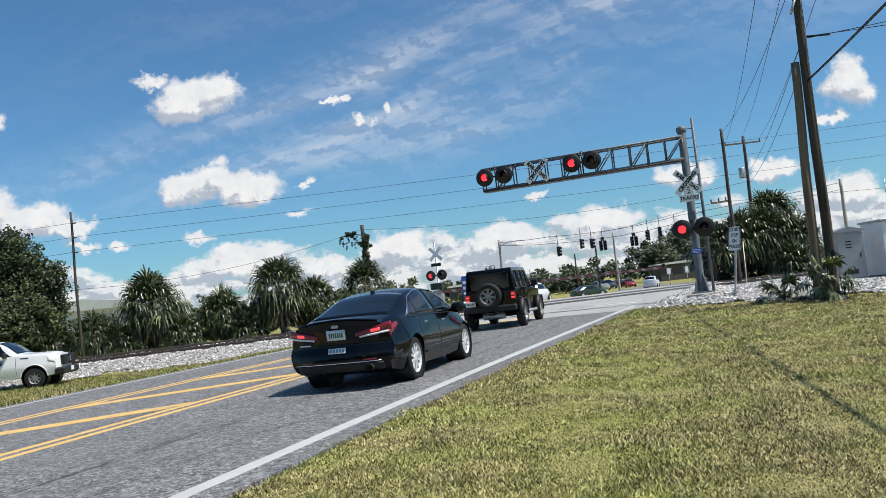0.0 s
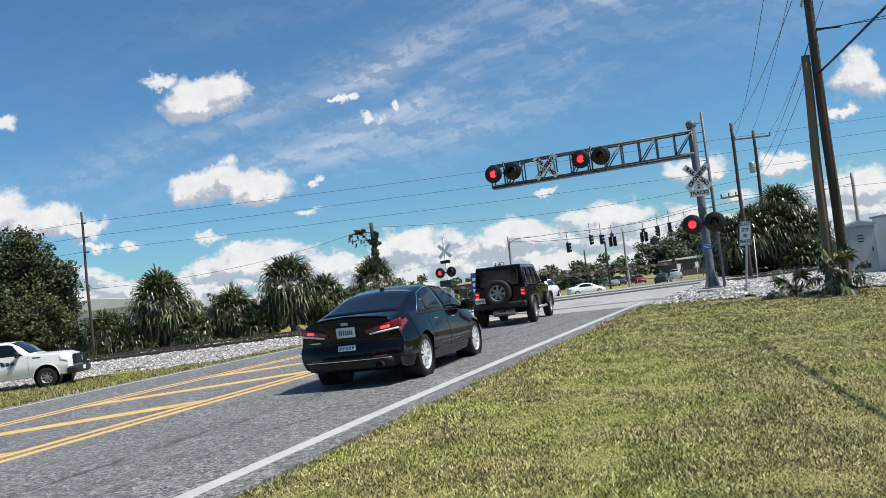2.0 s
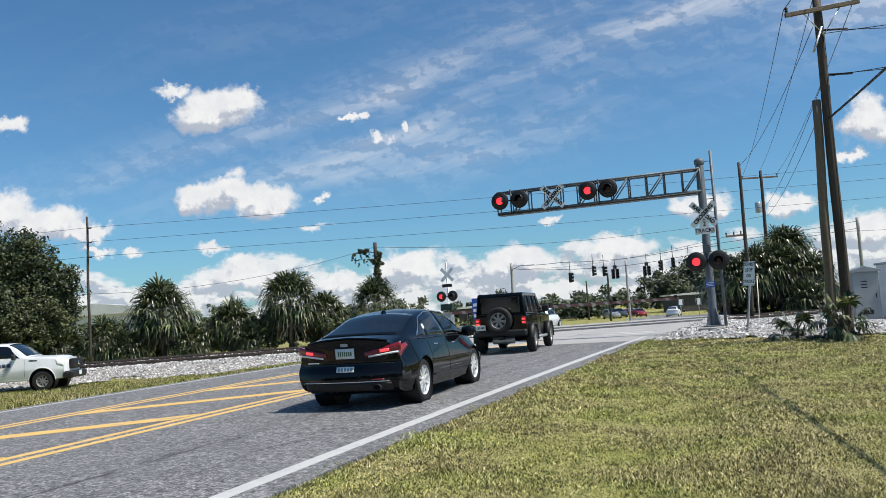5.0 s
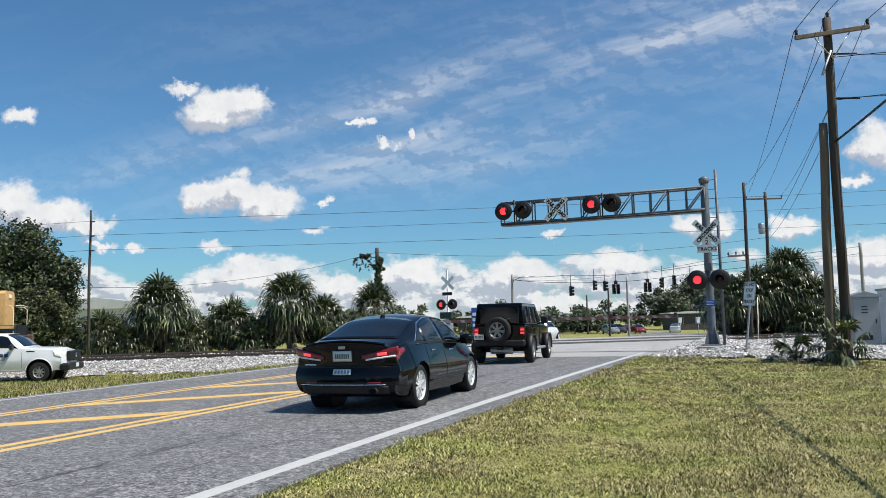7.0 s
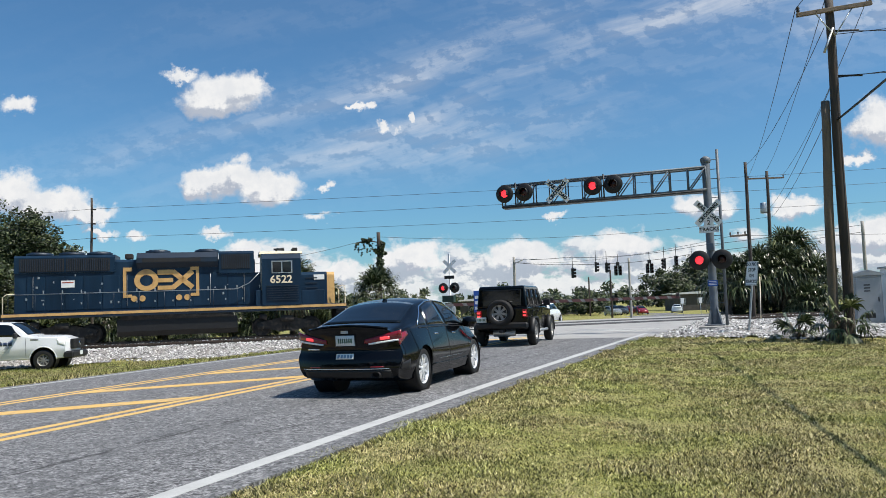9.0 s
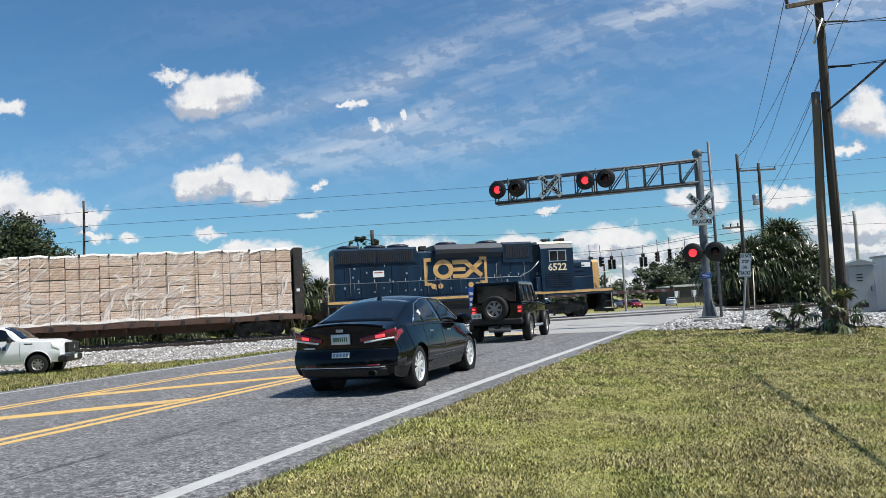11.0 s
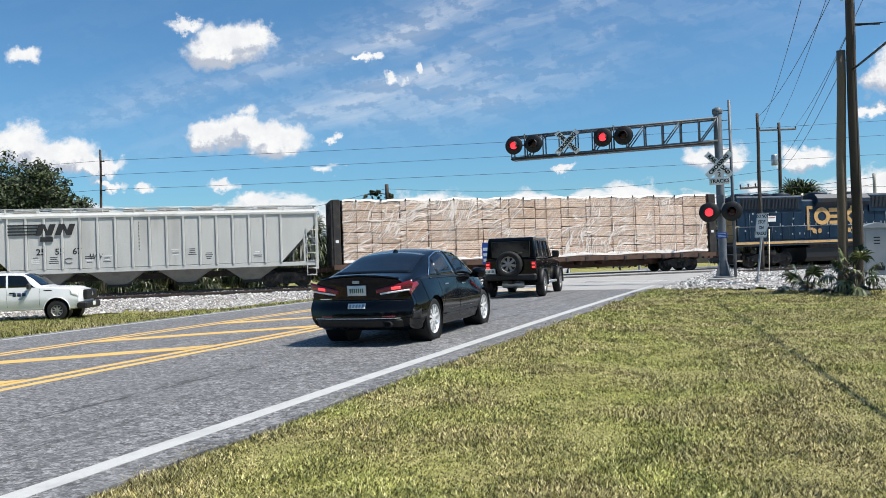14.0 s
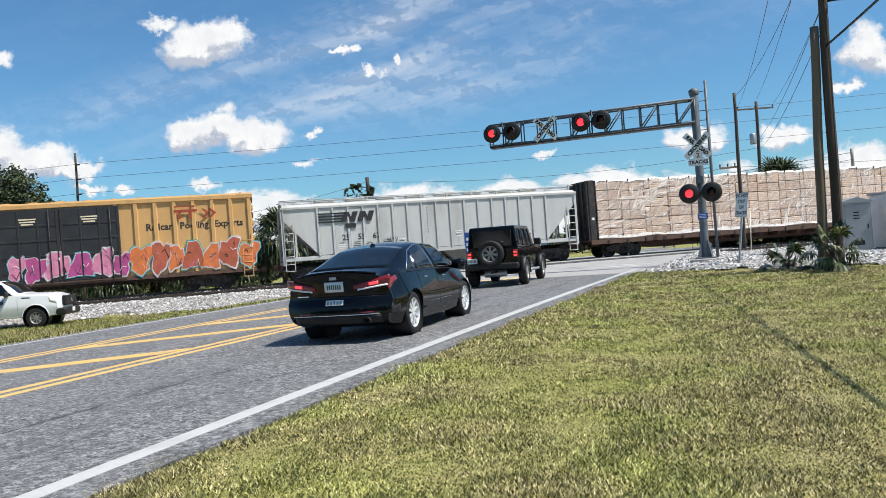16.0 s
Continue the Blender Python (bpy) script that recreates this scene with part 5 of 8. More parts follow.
    part("tool_box", Build().box(-4.0, -1.42, deck, -3.66, -0.9, 2.3, None, 0.02), LOCO_BLUE, car)
    part("rear_end", Build().box(-16.24, -0.9, deck, -16.18, 0.9, 4.0), GOLD, car, "gold rear end panel")
    # handrails
    for s in (-1, 1):
        rail_of(car, [(-16.4, s * 1.4, 2.42), (-5.0, s * 1.4, 2.42), (-4.3, s * 1.4, 2.75), (-3.8, s * 1.5, 3.3)], 0.02)
        for x in np.arange(-16.4, -4.4, 1.27):
            part("stanchion", Build().tube((x, s * 1.4, deck - 0.15), (x, s * 1.4, 2.42), 0.018, n=6), GREY_STEEL if s > 0 else LOCO_BLUE_2, car)
        for x in (-16.65, 0.95):
            rail_of(car, [(x, s * 1.42, 0.5), (x, s * 1.42, 2.3), (x - 0.15 * (1 if x > 0 else -1), s * 1.35, 2.45), (x - 0.5 * (1 if x > 0 else -1), s * 1.2, 2.45)], 0.022, PALE)
            for z in (0.45, 0.78, 1.1):
                part("step", Build().box(x - 0.45 if x > 0 else x - 0.1, min(s * 1.12, s * 1.42), z, x + 0.1 if x > 0 else x + 0.45, max(s * 1.12, s * 1.42), z + 0.05), PALE if z < 0.5 else DARK_STEEL, car)
            part("step_well", Build().box(x - 0.5 if x > 0 else x - 0.12, s * 1.10 - 0.02, 0.40, x + 0.12 if x > 0 else x + 0.5, s * 1.10 + 0.02, deck), BLACK_PAINT, car)
    rail_of(car, [(1.0, -1.2, 2.45), (1.0, -0.4, 2.5), (1.0, 0.4, 2.5), (1.0, 1.2, 2.45)], 0.02, PALE)
    part("end_plate", Build().box(0.98, -1.4, 0.55, 1.04, 1.4, deck, None, 0.01), BLACK_PAINT, car)
    part("pilot", Build().prism([(-1.35, 0.22), (1.35, 0.22), (1.35, 0.9), (-1.35, 0.9)], 1.0, 1.12, "x"), BLACK_PAINT, car)
    part("rear_plate", Build().box(-16.78, -1.4, 0.35, -16.70, 1.4, deck, None, 0.01), BLACK_PAINT, car)
    # fuel tank and air reservoirs
    part("fuel_tank", Build().prism([(-1.25, 0.55), (-1.05, 0.28), (1.05, 0.28), (1.25, 0.55), (1.25, 1.02), (-1.25, 1.02)], -11.2, -5.0, "x"), BLACK_PAINT, car, "black fuel tank")
    for s in (-1, 1):
        part("air_reservoir", Build().tube((-11.0, s * 1.22, 1.12), (-5.2, s * 1.22, 1.12), 0.14, n=14), DARK_STEEL, car)
    for x in (-13.9, -2.3):
        bogie(car, x, 2.74, 0.508, GRIME)
        part("brake_cylinder", Build().tube((x - 0.35, -1.18, 0.85), (x + 0.35, -1.18, 0.85), 0.11), GRIME, car)
        part("brake_cylinder", Build().tube((x - 1.5, -1.15, 0.95), (x - 1.1, -1.15, 0.9), 0.10), GRIME, car)
        part("sand_pipe", Build().path([(x - 1.95, -1.1, 1.2), (x - 1.9, -1.0, 0.6), (x - 1.85, -0.8, 0.15)], 0.025), GRIME, car)
    coupler(car, 1.45, 1), coupler(car, -17.1, -1)
    # large gold marks on the hood: two brackets, a ring, stacked bars and a crossed pair, four discs
    y0, y1 = -1.075, -1.047
    for x, w in ((-10.9, 1), (-7.0, -1)):
        part("bracket_mark", Build().box(min(x, x + w * 0.16), y0, 2.12, max(x, x + w * 0.16), y1, 3.66).box(min(x + w * 0.16, x + w * 0.45), y0, 3.50, max(x + w * 0.16, x + w * 0.45), y1, 3.66).box(min(x + w * 0.16, x + w * 0.45), y0, 2.12, max(x + w * 0.16, x + w * 0.45), y1, 2.28), GOLD, car, "gold bracket mark")
    ring = Build()
    arc = [math.radians(a) for a in range(0, 361, 15)]
    for r0 in (0.30, 0.56):
        for yy in (y0, y1):
            ring.v += [(-9.72 + 1.12 * r0 * math.cos(a), yy, 3.02 + r0 * math.sin(a)) for a in arc]
    n = len(arc)
    for i in range(n - 1):
        for a, b in ((0, 2), (2, 3), (3, 1), (1, 0)):
            ring.face((a * n + i, a * n + i + 1, b * n + i + 1, b * n + i))
    part("ring_mark", ring, GOLD, car, "gold ring mark")
    bars = Build()
    for z in (2.50, 2.90, 3.32):
        bars.box(-9.15, y0, z, -8.35, y1, z + 0.22)
    part("bar_mark", bars, GOLD, car, "gold stacked bar mark")
    cross = Build()
    for a in (40, -40):
        cross.box(-0.68, y0, -0.13, 0.68, y1, 0.13, Matrix.Translation((-7.85, 0, 3.02)) @ Matrix.Rotation(radians(a), 4, "Y"))
    part("cross_mark", cross, GOLD, car, "gold crossed bar mark")
    for x in (-10.35, -9.93, -8.05, -7.63):
        part("disc_mark", Build().tube((x, y0, 2.06), (x, y1, 2.06), 0.16, n=20), GOLD, car, "gold disc mark")
    num = part("number", text_mesh("6522", 0.62, PALE, 0.01, 0.012, "number"), None, car, "pale cab number")
    num.matrix_basis = pose(-2.60, -1.512, 2.88)
    num = part("number", text_mesh("6522", 0.34, PALE, 0.01, 0.006, "number"), None, car, "pale rear number")
    num.matrix_basis = pose(-16.255, 0.45, 3.4, 0, 0, -90)
    part("hood_label", Build().box(-13.95, -1.06, 2.75, -13.30, -1.044, 3.12), WHITE_SIGN, car, "white and red notice")
    part("label_bar", Build().box(-13.90, -1.066, 2.98, -13.35, -1.058, 3.04), LETTER_RED, car)
    rnd = random.Random(8)
    for i in range(20):
        x, z = rnd.uniform(-15.9, -4.4), rnd.uniform(1.65, 3.4)
        if -11 < x < -6.9 and z > 2.2:
            continue
        part("stencil", Build().box(x, -1.062, z, x + rnd.uniform(0.05, 0.16), -1.046, z + rnd.uniform(0.03, 0.14)), GREY_STEEL, car)
    for x in (-15.3, -10.7, -6.4, -4.6):
        part("grab_iron", Build().path([(x, -1.03, 1.7), (x, -1.08, 1.72), (x, -1.08, 3.3), (x, -1.03, 3.32)], 0.012, 5), GREY_STEEL, car)
    return car


def wood_material():
    m = surface("wrapped_lumber", (0.50, 0.35, 0.255), 0.5, 0, 0.15, 2, 40)
    n = Net(m.node_tree)
    bsdf = m.node_tree.nodes["Principled BSDF"]
    co = n.add("ShaderNodeTexCoord", out=3)
    rnd = n.add("ShaderNodeObjectInfo", out=5)
    lines = n.add("ShaderNodeTexWave", {"Vector": co, "Scale": 2.4, "Distortion": 0.9, "Detail": 2.0}, bands_direction="Z", out=1)
    fold = n.noise(n.vmath("MULTIPLY", n.add("ShaderNodeVectorRotate", {"Vector": co, "Angle": radians(32)}, rotation_type="Y_AXIS"), (0.5, 1.0, 3.5)), 1.7, 6, 0.65)
    col = n.mix(rnd, (0.55, 0.375, 0.255), (0.80, 0.59, 0.44))
    col = n.mix(n.span(lines, 0.02, 0.30, 0.72, 0.0), col, (0.24, 0.15, 0.10))
    col = n.mix(n.span(fold, 0.48, 0.66, 0.0, 0.8), col, (0.90, 0.80, 0.72))
    m.node_tree.links.new(col, bsdf.inputs["Base Color"])
    m.node_tree.links.new(n.add("ShaderNodeBump", {"Strength": 0.35, "Distance": 0.06, "Height": fold}), bsdf.inputs["Normal"])
    bsdf.inputs["Roughness"].default_value = 0.38
    return m


def film_material():
    """Thin clear film: mostly see-through, milky and bright along its folds."""
    m = surface("clear_wrapping_film", (0.92, 0.82, 0.73), 0.3, 0, 0.05, 3, 40)
    n = Net(m.node_tree)
    nodes = m.node_tree.nodes
    bsdf = nodes["Principled BSDF"]
    co = n.add("ShaderNodeTexCoord", out=3)
    bent = n.vmath("ADD", co, n.vmath("MULTIPLY", n.vmath("SUBTRACT", n.noise(co, 0.30, 2, 0.5, out=1), (0.5, 0.5, 0.5)), (2.6, 0.0, 2.6)))
    ridges = None
    for turn, scale in ((38, 1.0), (12, 0.8), (66, 0.7)):
        v = n.vmath("MULTIPLY", n.add("ShaderNodeVectorRotate", {"Vector": bent, "Angle": radians(turn)}, rotation_type="Y_AXIS"), (0.13, 0.0, 2.3 * scale))
        f = n.math("ABSOLUTE", n.math("SUBTRACT", n.noise(v, 1.5, 2, 0.5), 0.5))
        r = n.math("MULTIPLY", n.span(f, 0.0, 0.034, 1.0, 0.0), n.span(n.noise(co, 0.33 + 0.1 * scale, 2), 0.38, 0.54))
        ridges = r if ridges is None else n.math("MAXIMUM", ridges, r)
    milky = n.span(n.noise(co, 0.8, 5, 0.6), 0.40, 0.75, 0.02, 0.20)
    cover = n.math("MAXIMUM", milky, n.math("MULTIPLY", ridges, 0.88))
    clear_part = nodes.new("ShaderNodeBsdfTransparent")
    mixed = n.add("ShaderNodeMixShader", [cover, clear_part.outputs[0], bsdf.outputs[0]])
    m.node_tree.links.new(mixed, nodes["Material Output"].inputs[0])
    m.node_tree.links.new(n.add("ShaderNodeBump", {"Strength": 0.5, "Distance": 0.05, "Height": ridges}), bsdf.inputs["Normal"])
    return m


def lumber_car():
    car = thing("lumber_flatcar", "rust-brown bulkhead flatcar stacked with film-wrapped lumber bundles", "flatcar")
    x0, x1 = -42.55, -18.10
    part("deck", Build().box(x0, -1.38, 0.98, x1, 1.38, 1.12, None, 0.02), RUST, car, "rust-brown deck")
    part("centre_sill", Build().prism([(x0 + 0.6, 0.72), (x0 + 5, 0.42), (x1 - 5, 0.42), (x1 - 0.6, 0.72), (x1 - 0.6, 1.0), (x0 + 0.6, 1.0)], -0.3, 0.3, "y"), RUST, car)
    for s in (-1, 1):
        part("side_sill", Build().box(x0, s * 1.40 - 0.05, 0.86, x1, s * 1.40 + 0.05, 1.14), RUST, car)
        for i in range(18):
            x = x0 + 1.2 + i * (x1 - x0 - 2.4) / 17
            part("stake_pocket", Build().box(x - 0.09, s * 1.47 - 0.03, 0.82, x + 0.09, s * 1.47 + 0.03, 1.10, None, 0.01), DARK_STEEL, car)
    for i in range(15):
        x = x0 + 2 + i * (x1 - x0 - 4) / 14
        part("cross_bearer", Build().box(x - 0.05, -1.35, 0.62 if 3 < i < 11 else 0.78, x + 0.05, 1.35, 0.98), RUST, car)
    for x, w in ((x0, 1), (x1, -1)):
        bh = part("bulkhead", Build().box(min(x, x + w * 0.42), -1.42, 1.12, max(x, x + w * 0.42), 1.42, 4.62, None, 0.03), DARK_STEEL, car, "dark steel bulkhead")
        for y in (-1.3, -0.65, 0.0, 0.65, 1.3):
            part("bulkhead_rib", Build().box(min(x - w * 0.10, x), y - 0.07, 1.12, max(x - w * 0.10, x), y + 0.07, 4.6), DARK_STEEL, bh)
        part("reflector", Build().box(x + w * 0.12, -1.432, 2.3, x + w * 0.30, -1.42, 2.45), WHITE_SIGN, bh)
    for x in (x0 + 2.35, x1 - 2.35):
        bogie(car, x, 1.78, 0.457, GRIME)
    coupler(car, x0 - 0.45, -1), coupler(car, x1 + 0.45, 1)
    # the load: nine stacks of seven layers on either side of the middle
    wood = wood_material()
    rnd = random.Random(11)
    lo, hi = x0 + 0.55, x1 - 0.55
    cols = 14
    wdt = (hi - lo) / cols
    for c in range(cols):
        z = 1.14
        for layer in range(6):
            h = (0.62, 0.50, 0.58, 0.55, 0.60, 0.52)[(layer + c * (c % 3)) % 6] * 1.01
            for s in (-1, 1):
                d = rnd.uniform(-0.02, 0.02)
                xa, xb = lo + c * wdt + rnd.uniform(0.01, 0.035), lo + (c + 1) * wdt - rnd.uniform(0.01, 0.035)
                yo = 1.36 + d
                me = Build().box(0, 0, 0, xb - xa, 1.32, h - 0.045, None, 0.02).mesh("timber_pack", wood)
                o = part("timber_pack", me, None, car, "pale film-wrapped bundle of sawn lumber" if s < 0 else "")
                o.matrix_basis = pose(xa, -yo if s < 0 else yo - 1.32, z)
            z += h
    # film: folds hanging down over the sides, a lip along the top and a loose hem below
    for s in (-1, 1):
        cap = Build()
        pts_a, pts_b, pts_c = [], [], []
        for i in range(90):
            x = lo + (hi - lo) * i / 89
            k = 0.03 * math.sin(i * 1.3) + 0.03 * math.sin(i * 0.53)
            pts_a.append((x, 0.0, 4.59 + 0.02 * math.sin(i * 0.9)))
            pts_b.append((x, s * 1.33, 4.60 + k))
            pts_c.append((x, s * (1.385 + 0.012 * math.sin(i * 2.1)), 4.49 + 1.2 * k))
        cap.grid([pts_a, pts_b, pts_c])
        part("top_film", cap, WRAP_WHITE, car, "white wrapping film over the load")
        hem = Build()
        top = [(lo + (hi - lo) * i / 89, s * 1.392, 1.34 + 0.05 * math.sin(i * 0.6) + 0.04 * math.sin(i * 1.7)) for i in range(90)]
        low = [(x, s * (1.42 + 0.02 * math.sin(i * 1.9)), 1.19 + 0.04 * math.sin(i * 0.45 + 1)) for i, (x, y, z) in enumerate(top)]
        part("film_hem", hem.grid([top, low]), WRAP_WHITE, car)
    # the clear film drawn over either side, creased into fans of folds
    film = film_material()
    for s in (-1, 1):
        sheet = Build()
        rows = []
        for j in range(37):
            z = 1.22 + (4.55 - 1.22) * j / 36
            row = []
            for i in range(261):
                x = lo + (hi - lo) * i / 260
                fan = noise.noise(Vector((0.35 * x + 0.55 * z, 0.2, 2.6 * z + 1.1 * x * (0.5 + 0.5 * math.sin(0.45 * x)))))
                row.append((x, s * (1.398 + 0.022 * fan + 0.012 * noise.noise(Vector((3 * x, 1, 3 * z)))), z))
            rows.append(row)
        part("side_film", sheet.grid(rows), film, car, "creased clear wrapping film")
    for i in range(16):
        x = lo + 0.8 + i * (hi - lo - 1.6) / 15
        st = part("strap", Build().box(x - 0.010, -1.404, 1.1, x + 0.010, -1.396, 4.55), RUST, car, "dark tie-down strap")
        part("buckle", Build().box(x - 0.04, -1.42, 4.48, x + 0.04, -1.36, 4.60, None, 0.012), DARK_STEEL, st)
    return car


def hopper_car():
    car = thing("hopper_car", "weathered pale grey covered hopper car with black lettering", "hopper car")
    x0, x1 = -61.35, -43.42
    top, eave, sill = 4.30, 4.18, 1.42
    xl, xr = x0 + 2.05, x1 - 2.05
    # body with sloping ends
    b = Build().prism([(x0 + 0.15, eave), (x0 + 0.15, 3.45), (xl, sill), (xr, sill), (x1 - 0.15, 3.45), (x1 - 0.15, eave)], -1.47, 1.47, "y")
    part("body", b, HOPPER_GREY, car, "pale grey ribbed body")
    part("roof", Build().prism([(-1.50, eave), (-1.40, eave + 0.12), (0, eave + 0.34), (1.40, eave + 0.12), (1.50, eave)], x0 + 0.1, x1 - 0.1, "x"), HOPPER_GREY, car)
    for s in (-1, 1):
        part("eave_rail", Build().box(x0, s * 1.50 - 0.05, eave - 0.10, x1, s * 1.50 + 0.05, eave + 0.03, None, 0.01), HOPPER_GREY, car)
        part("side_sill", Build().box(x0, s * 1.44 - 0.06, sill - 0.24, x1, s * 1.44 + 0.06, sill - 0.02, None, 0.01), HOPPER_GREY, car)
        for i in range(17):
            x = xl + i * (xr - xl) / 16
            part("side_post", Build().box(x - 0.05, s * 1.50 - 0.045, sill - 0.02, x + 0.05, s * 1.50 + 0.045, eave - 0.08, None, 0.008), HOPPER_GREY, car)
            if i < 16:
                part("side_panel", Build().box(x + 0.09, s * 1.476 - 0.008, sill + 0.02, x + (xr - xl) / 16 - 0.09, s * 1.476 + 0.008, eave - 0.12), HOPPER_GREY, car)
        part("roof_walk", Build().box(x0, s * 0.62 - 0.16, eave + 0.36, x1, s * 0.62 + 0.16, eave + 0.40), GREY_STEEL, car, "grating roof walk")
        part("roof_edge_rail", Build().path([(x0, s * 1.15, eave + 0.42), (x1, s * 1.15, eave + 0.42)], 0.025), HOPPER_GREY, car)
        for i in range(12):
            x = x0 + 0.3 + i * (x1 - x0 - 0.6) / 11
            part("walk_bracket", Build().box(x - 0.03, s * 1.15 - 0.03, eave + 0.1, x + 0.03, s * 1.15 + 0.03, eave + 0.42), HOPPER_GREY, car)
    for i in range(8):
        x = xl + 0.6 + i * (xr - xl - 1.2) / 7
        part("roof_hatch", Build().box(x - 0.55, -0.36, eave + 0.3, x + 0.55, 0.36, eave + 0.46, None, 0.03), HOPPER_GREY, car)
    # hoppers below
    for i in range(4):
        xa = xl - 0.1 + i * (xr - xl + 0.2) / 4
        xb = xa + (xr - xl + 0.2) / 4
        c = (xa + xb) / 2
        b = Build()
        for z, hx, hy in ((sill, (xb - xa) / 2, 1.42), (0.48, 0.42, 0.70)):
            b.v += [(c - hx, -hy, z), (c + hx, -hy, z), (c + hx, hy, z), (c - hx, hy, z)]
        for j in range(4):
            b.face((j, (j + 1) % 4, 4 + (j + 1) % 4, 4 + j))
        b.face((7, 6, 5, 4)), b.face((0, 1, 2, 3))
        # underside shade comes with the darker grey
        h = part("discharge_hopper", b, HOPPER_SHADED, car, "grey sloping discharge hopper")
        part("gate", Build().box(c - 0.55, -0.78, 0.34, c + 0.55, 0.78, 0.48, None, 0.02).tube((c - 0.3, -0.95, 0.42), (c - 0.3, 0.95, 0.42), 0.035), GRIME, h)
    # ends: posts, ladder, platform and slope braces
    for x, w in ((x0, 1), (x1, -1)):
        for s in (-1, 1):
            part("corner_post", Build().box(min(x, x + w * 0.10), s * 1.44 - 0.05, 1.0, max(x, x + w * 0.10), s * 1.44 + 0.05, eave), HOPPER_GREY, car)
            part("end_post", Build().box(min(x + w * 0.72, x + w * 0.82), s * 1.44 - 0.05, sill - 0.2, max(x + w * 0.72, x + w * 0.82), s * 1.44 + 0.05, 2.95), HOPPER_GREY, car)
            lad = part("ladder", Build().box(min(x + w * 0.12, x + w * 0.16), s * 1.52 - 0.02, 0.62, max(x + w * 0.12, x + w * 0.16), s * 1.52 + 0.02, eave).box(min(x + w * 0.62, x + w * 0.66), s * 1.52 - 0.02, 0.62, max(x + w * 0.62, x + w * 0.66), s * 1.52 + 0.02, 3.3), HOPPER_GREY, car, "pale grey end ladder")
            for z in (0.64, 1.02, 1.45, 1.88, 2.31, 2.74, 3.17):
                part("rung", Build().tube((x + w * 0.14, s * 1.53, z), (x + w * 0.64, s * 1.53, z), 0.02, n=6), HOPPER_GREY, lad)
            part("end_brace", Build().path([(x + w * 1.9, s * 0.6, 1.5), (x + w * 0.5, s * 0.6, 2.9)], 0.06), HOPPER_SHADED, car)
            part("end_strut", Build().box(min(x + w * 1.35, x + w * 1.43), s * 1.2 - 0.04, sill - 0.1, max(x + w * 1.35, x + w * 1.43), s * 1.2 + 0.04, 2.25), HOPPER_SHADED, car)
        part("end_sill", Build().box(min(x, x + w * 0.2), -1.45, 0.95, max(x, x + w * 0.2), 1.45, 1.2, None, 0.02), HOPPER_GREY, car)
        part("end_platform", Build().box(min(x, x + w * 1.9), -1.3, sill - 0.26, max(x, x + w * 1.9), 1.3, sill - 0.20), HOPPER_SHADED, car)
        part("brake_gear", Build().tube((x + w * 1.0, -0.9, 1.35), (x + w * 1.5, -0.9, 1.35), 0.14).box(min(x + w * 0.4, x + w * 0.7), -1.2, 1.2, max(x + w * 0.4, x + w * 0.7), -0.8, 1.6), GRIME, car)
    part("centre_sill", Build().box(x0, -0.3, 0.72, x1, 0.3, 1.05), GRIME, car)
    for x in (x0 + 1.75, x1 - 1.75):
        bogie(car, x, 1.78, 0.457, GRIME)
    coupler(car, x0 - 0.35, -1), coupler(car, x1 + 0.35, 1)
    # marks: four bars and two slanted blocks, initials and number, data stencils
    y0, y1 = -1.549, -1.47
    for z in (3.22, 3.38, 3.54, 3.70):
        part("bar_mark", Build().box(xl + 0.02, y0, z, xl + 1.35 + (z - 3.22) * 0.6, y1, z + 0.07), LETTER_BLACK, car, "black stripe mark")
    for x in (xl + 1.30, xl + 2.25):
        part("block_mark", Build().prism([(x, 3.20), (x + 0.28, 3.20), (x + 0.42, 3.55), (x + 0.55, 3.20), (x + 0.80, 3.20), (x + 1.0, 3.78), (x + 0.72, 3.78), (x + 0.60, 3.45), (x + 0.48, 3.78), (x + 0.2, 3.78)], y0, y1, "y"), LETTER_BLACK, car, "black slanted block mark")
    for body, x, z, size in (("25", xl + 1.55, 2.32, 0.46), ("55", xl + 2.45, 2.32, 0.46), ("67", xl + 3.30, 2.32, 0.46)):
        o = part("lettering", text_mesh(body, size, LETTER_BLACK, 0.01, 0.008), None, car, "black stencilled lettering")
        o.matrix_basis = pose(x, -1.490, z)
    part("initials_bar", Build().box(xl + 1.55, -1.556, 2.87, xl + 2.15, y1, 3.12), LETTER_BLACK, car, "black bar mark")
    rnd = random.Random(5)
    for i in (1, 2, 4, 5, 9, 10, 11, 14):
        x = xl + (i + 0.5) * (xr - xl) / 16
        for j in range(4):
            w = rnd.uniform(0.12, 0.24)
            z = 1.72 + 0.10 * j + (0.25 if i in (9, 10) else 0)
            part("stencil_bar", Build().box(x - w, -1.492, z, x + w, -1.482, z + 0.035), LETTER_BLACK if rnd.random() < 0.7 else WHITE_SIGN, car)
    part("scrawl", Build().path([(xl + 3.9 + 0.05 * i, -1.50, 2.05 + 0.16 * math.sin(i * 2.1)) for i in range(14)], 0.014, 5), LETTER_BLACK, car, "black scrawl")
    part("scrawl", Build().path([(xl + 2.9 + 0.2 * math.cos(a), -1.50, 1.85 + 0.14 * math.sin(a)) for a in np.linspace(0.6, 5.6, 12)], 0.014, 5), LETTER_BLACK, car, "black scrawl")
    for j in range(9):
        part("rivet_mark", Build().box(xl + 6.35, -1.492, 2.3 + 0.18 * j, xl + 6.40, -1.482, 2.38 + 0.18 * j), LETTER_BLACK, car)
    return car


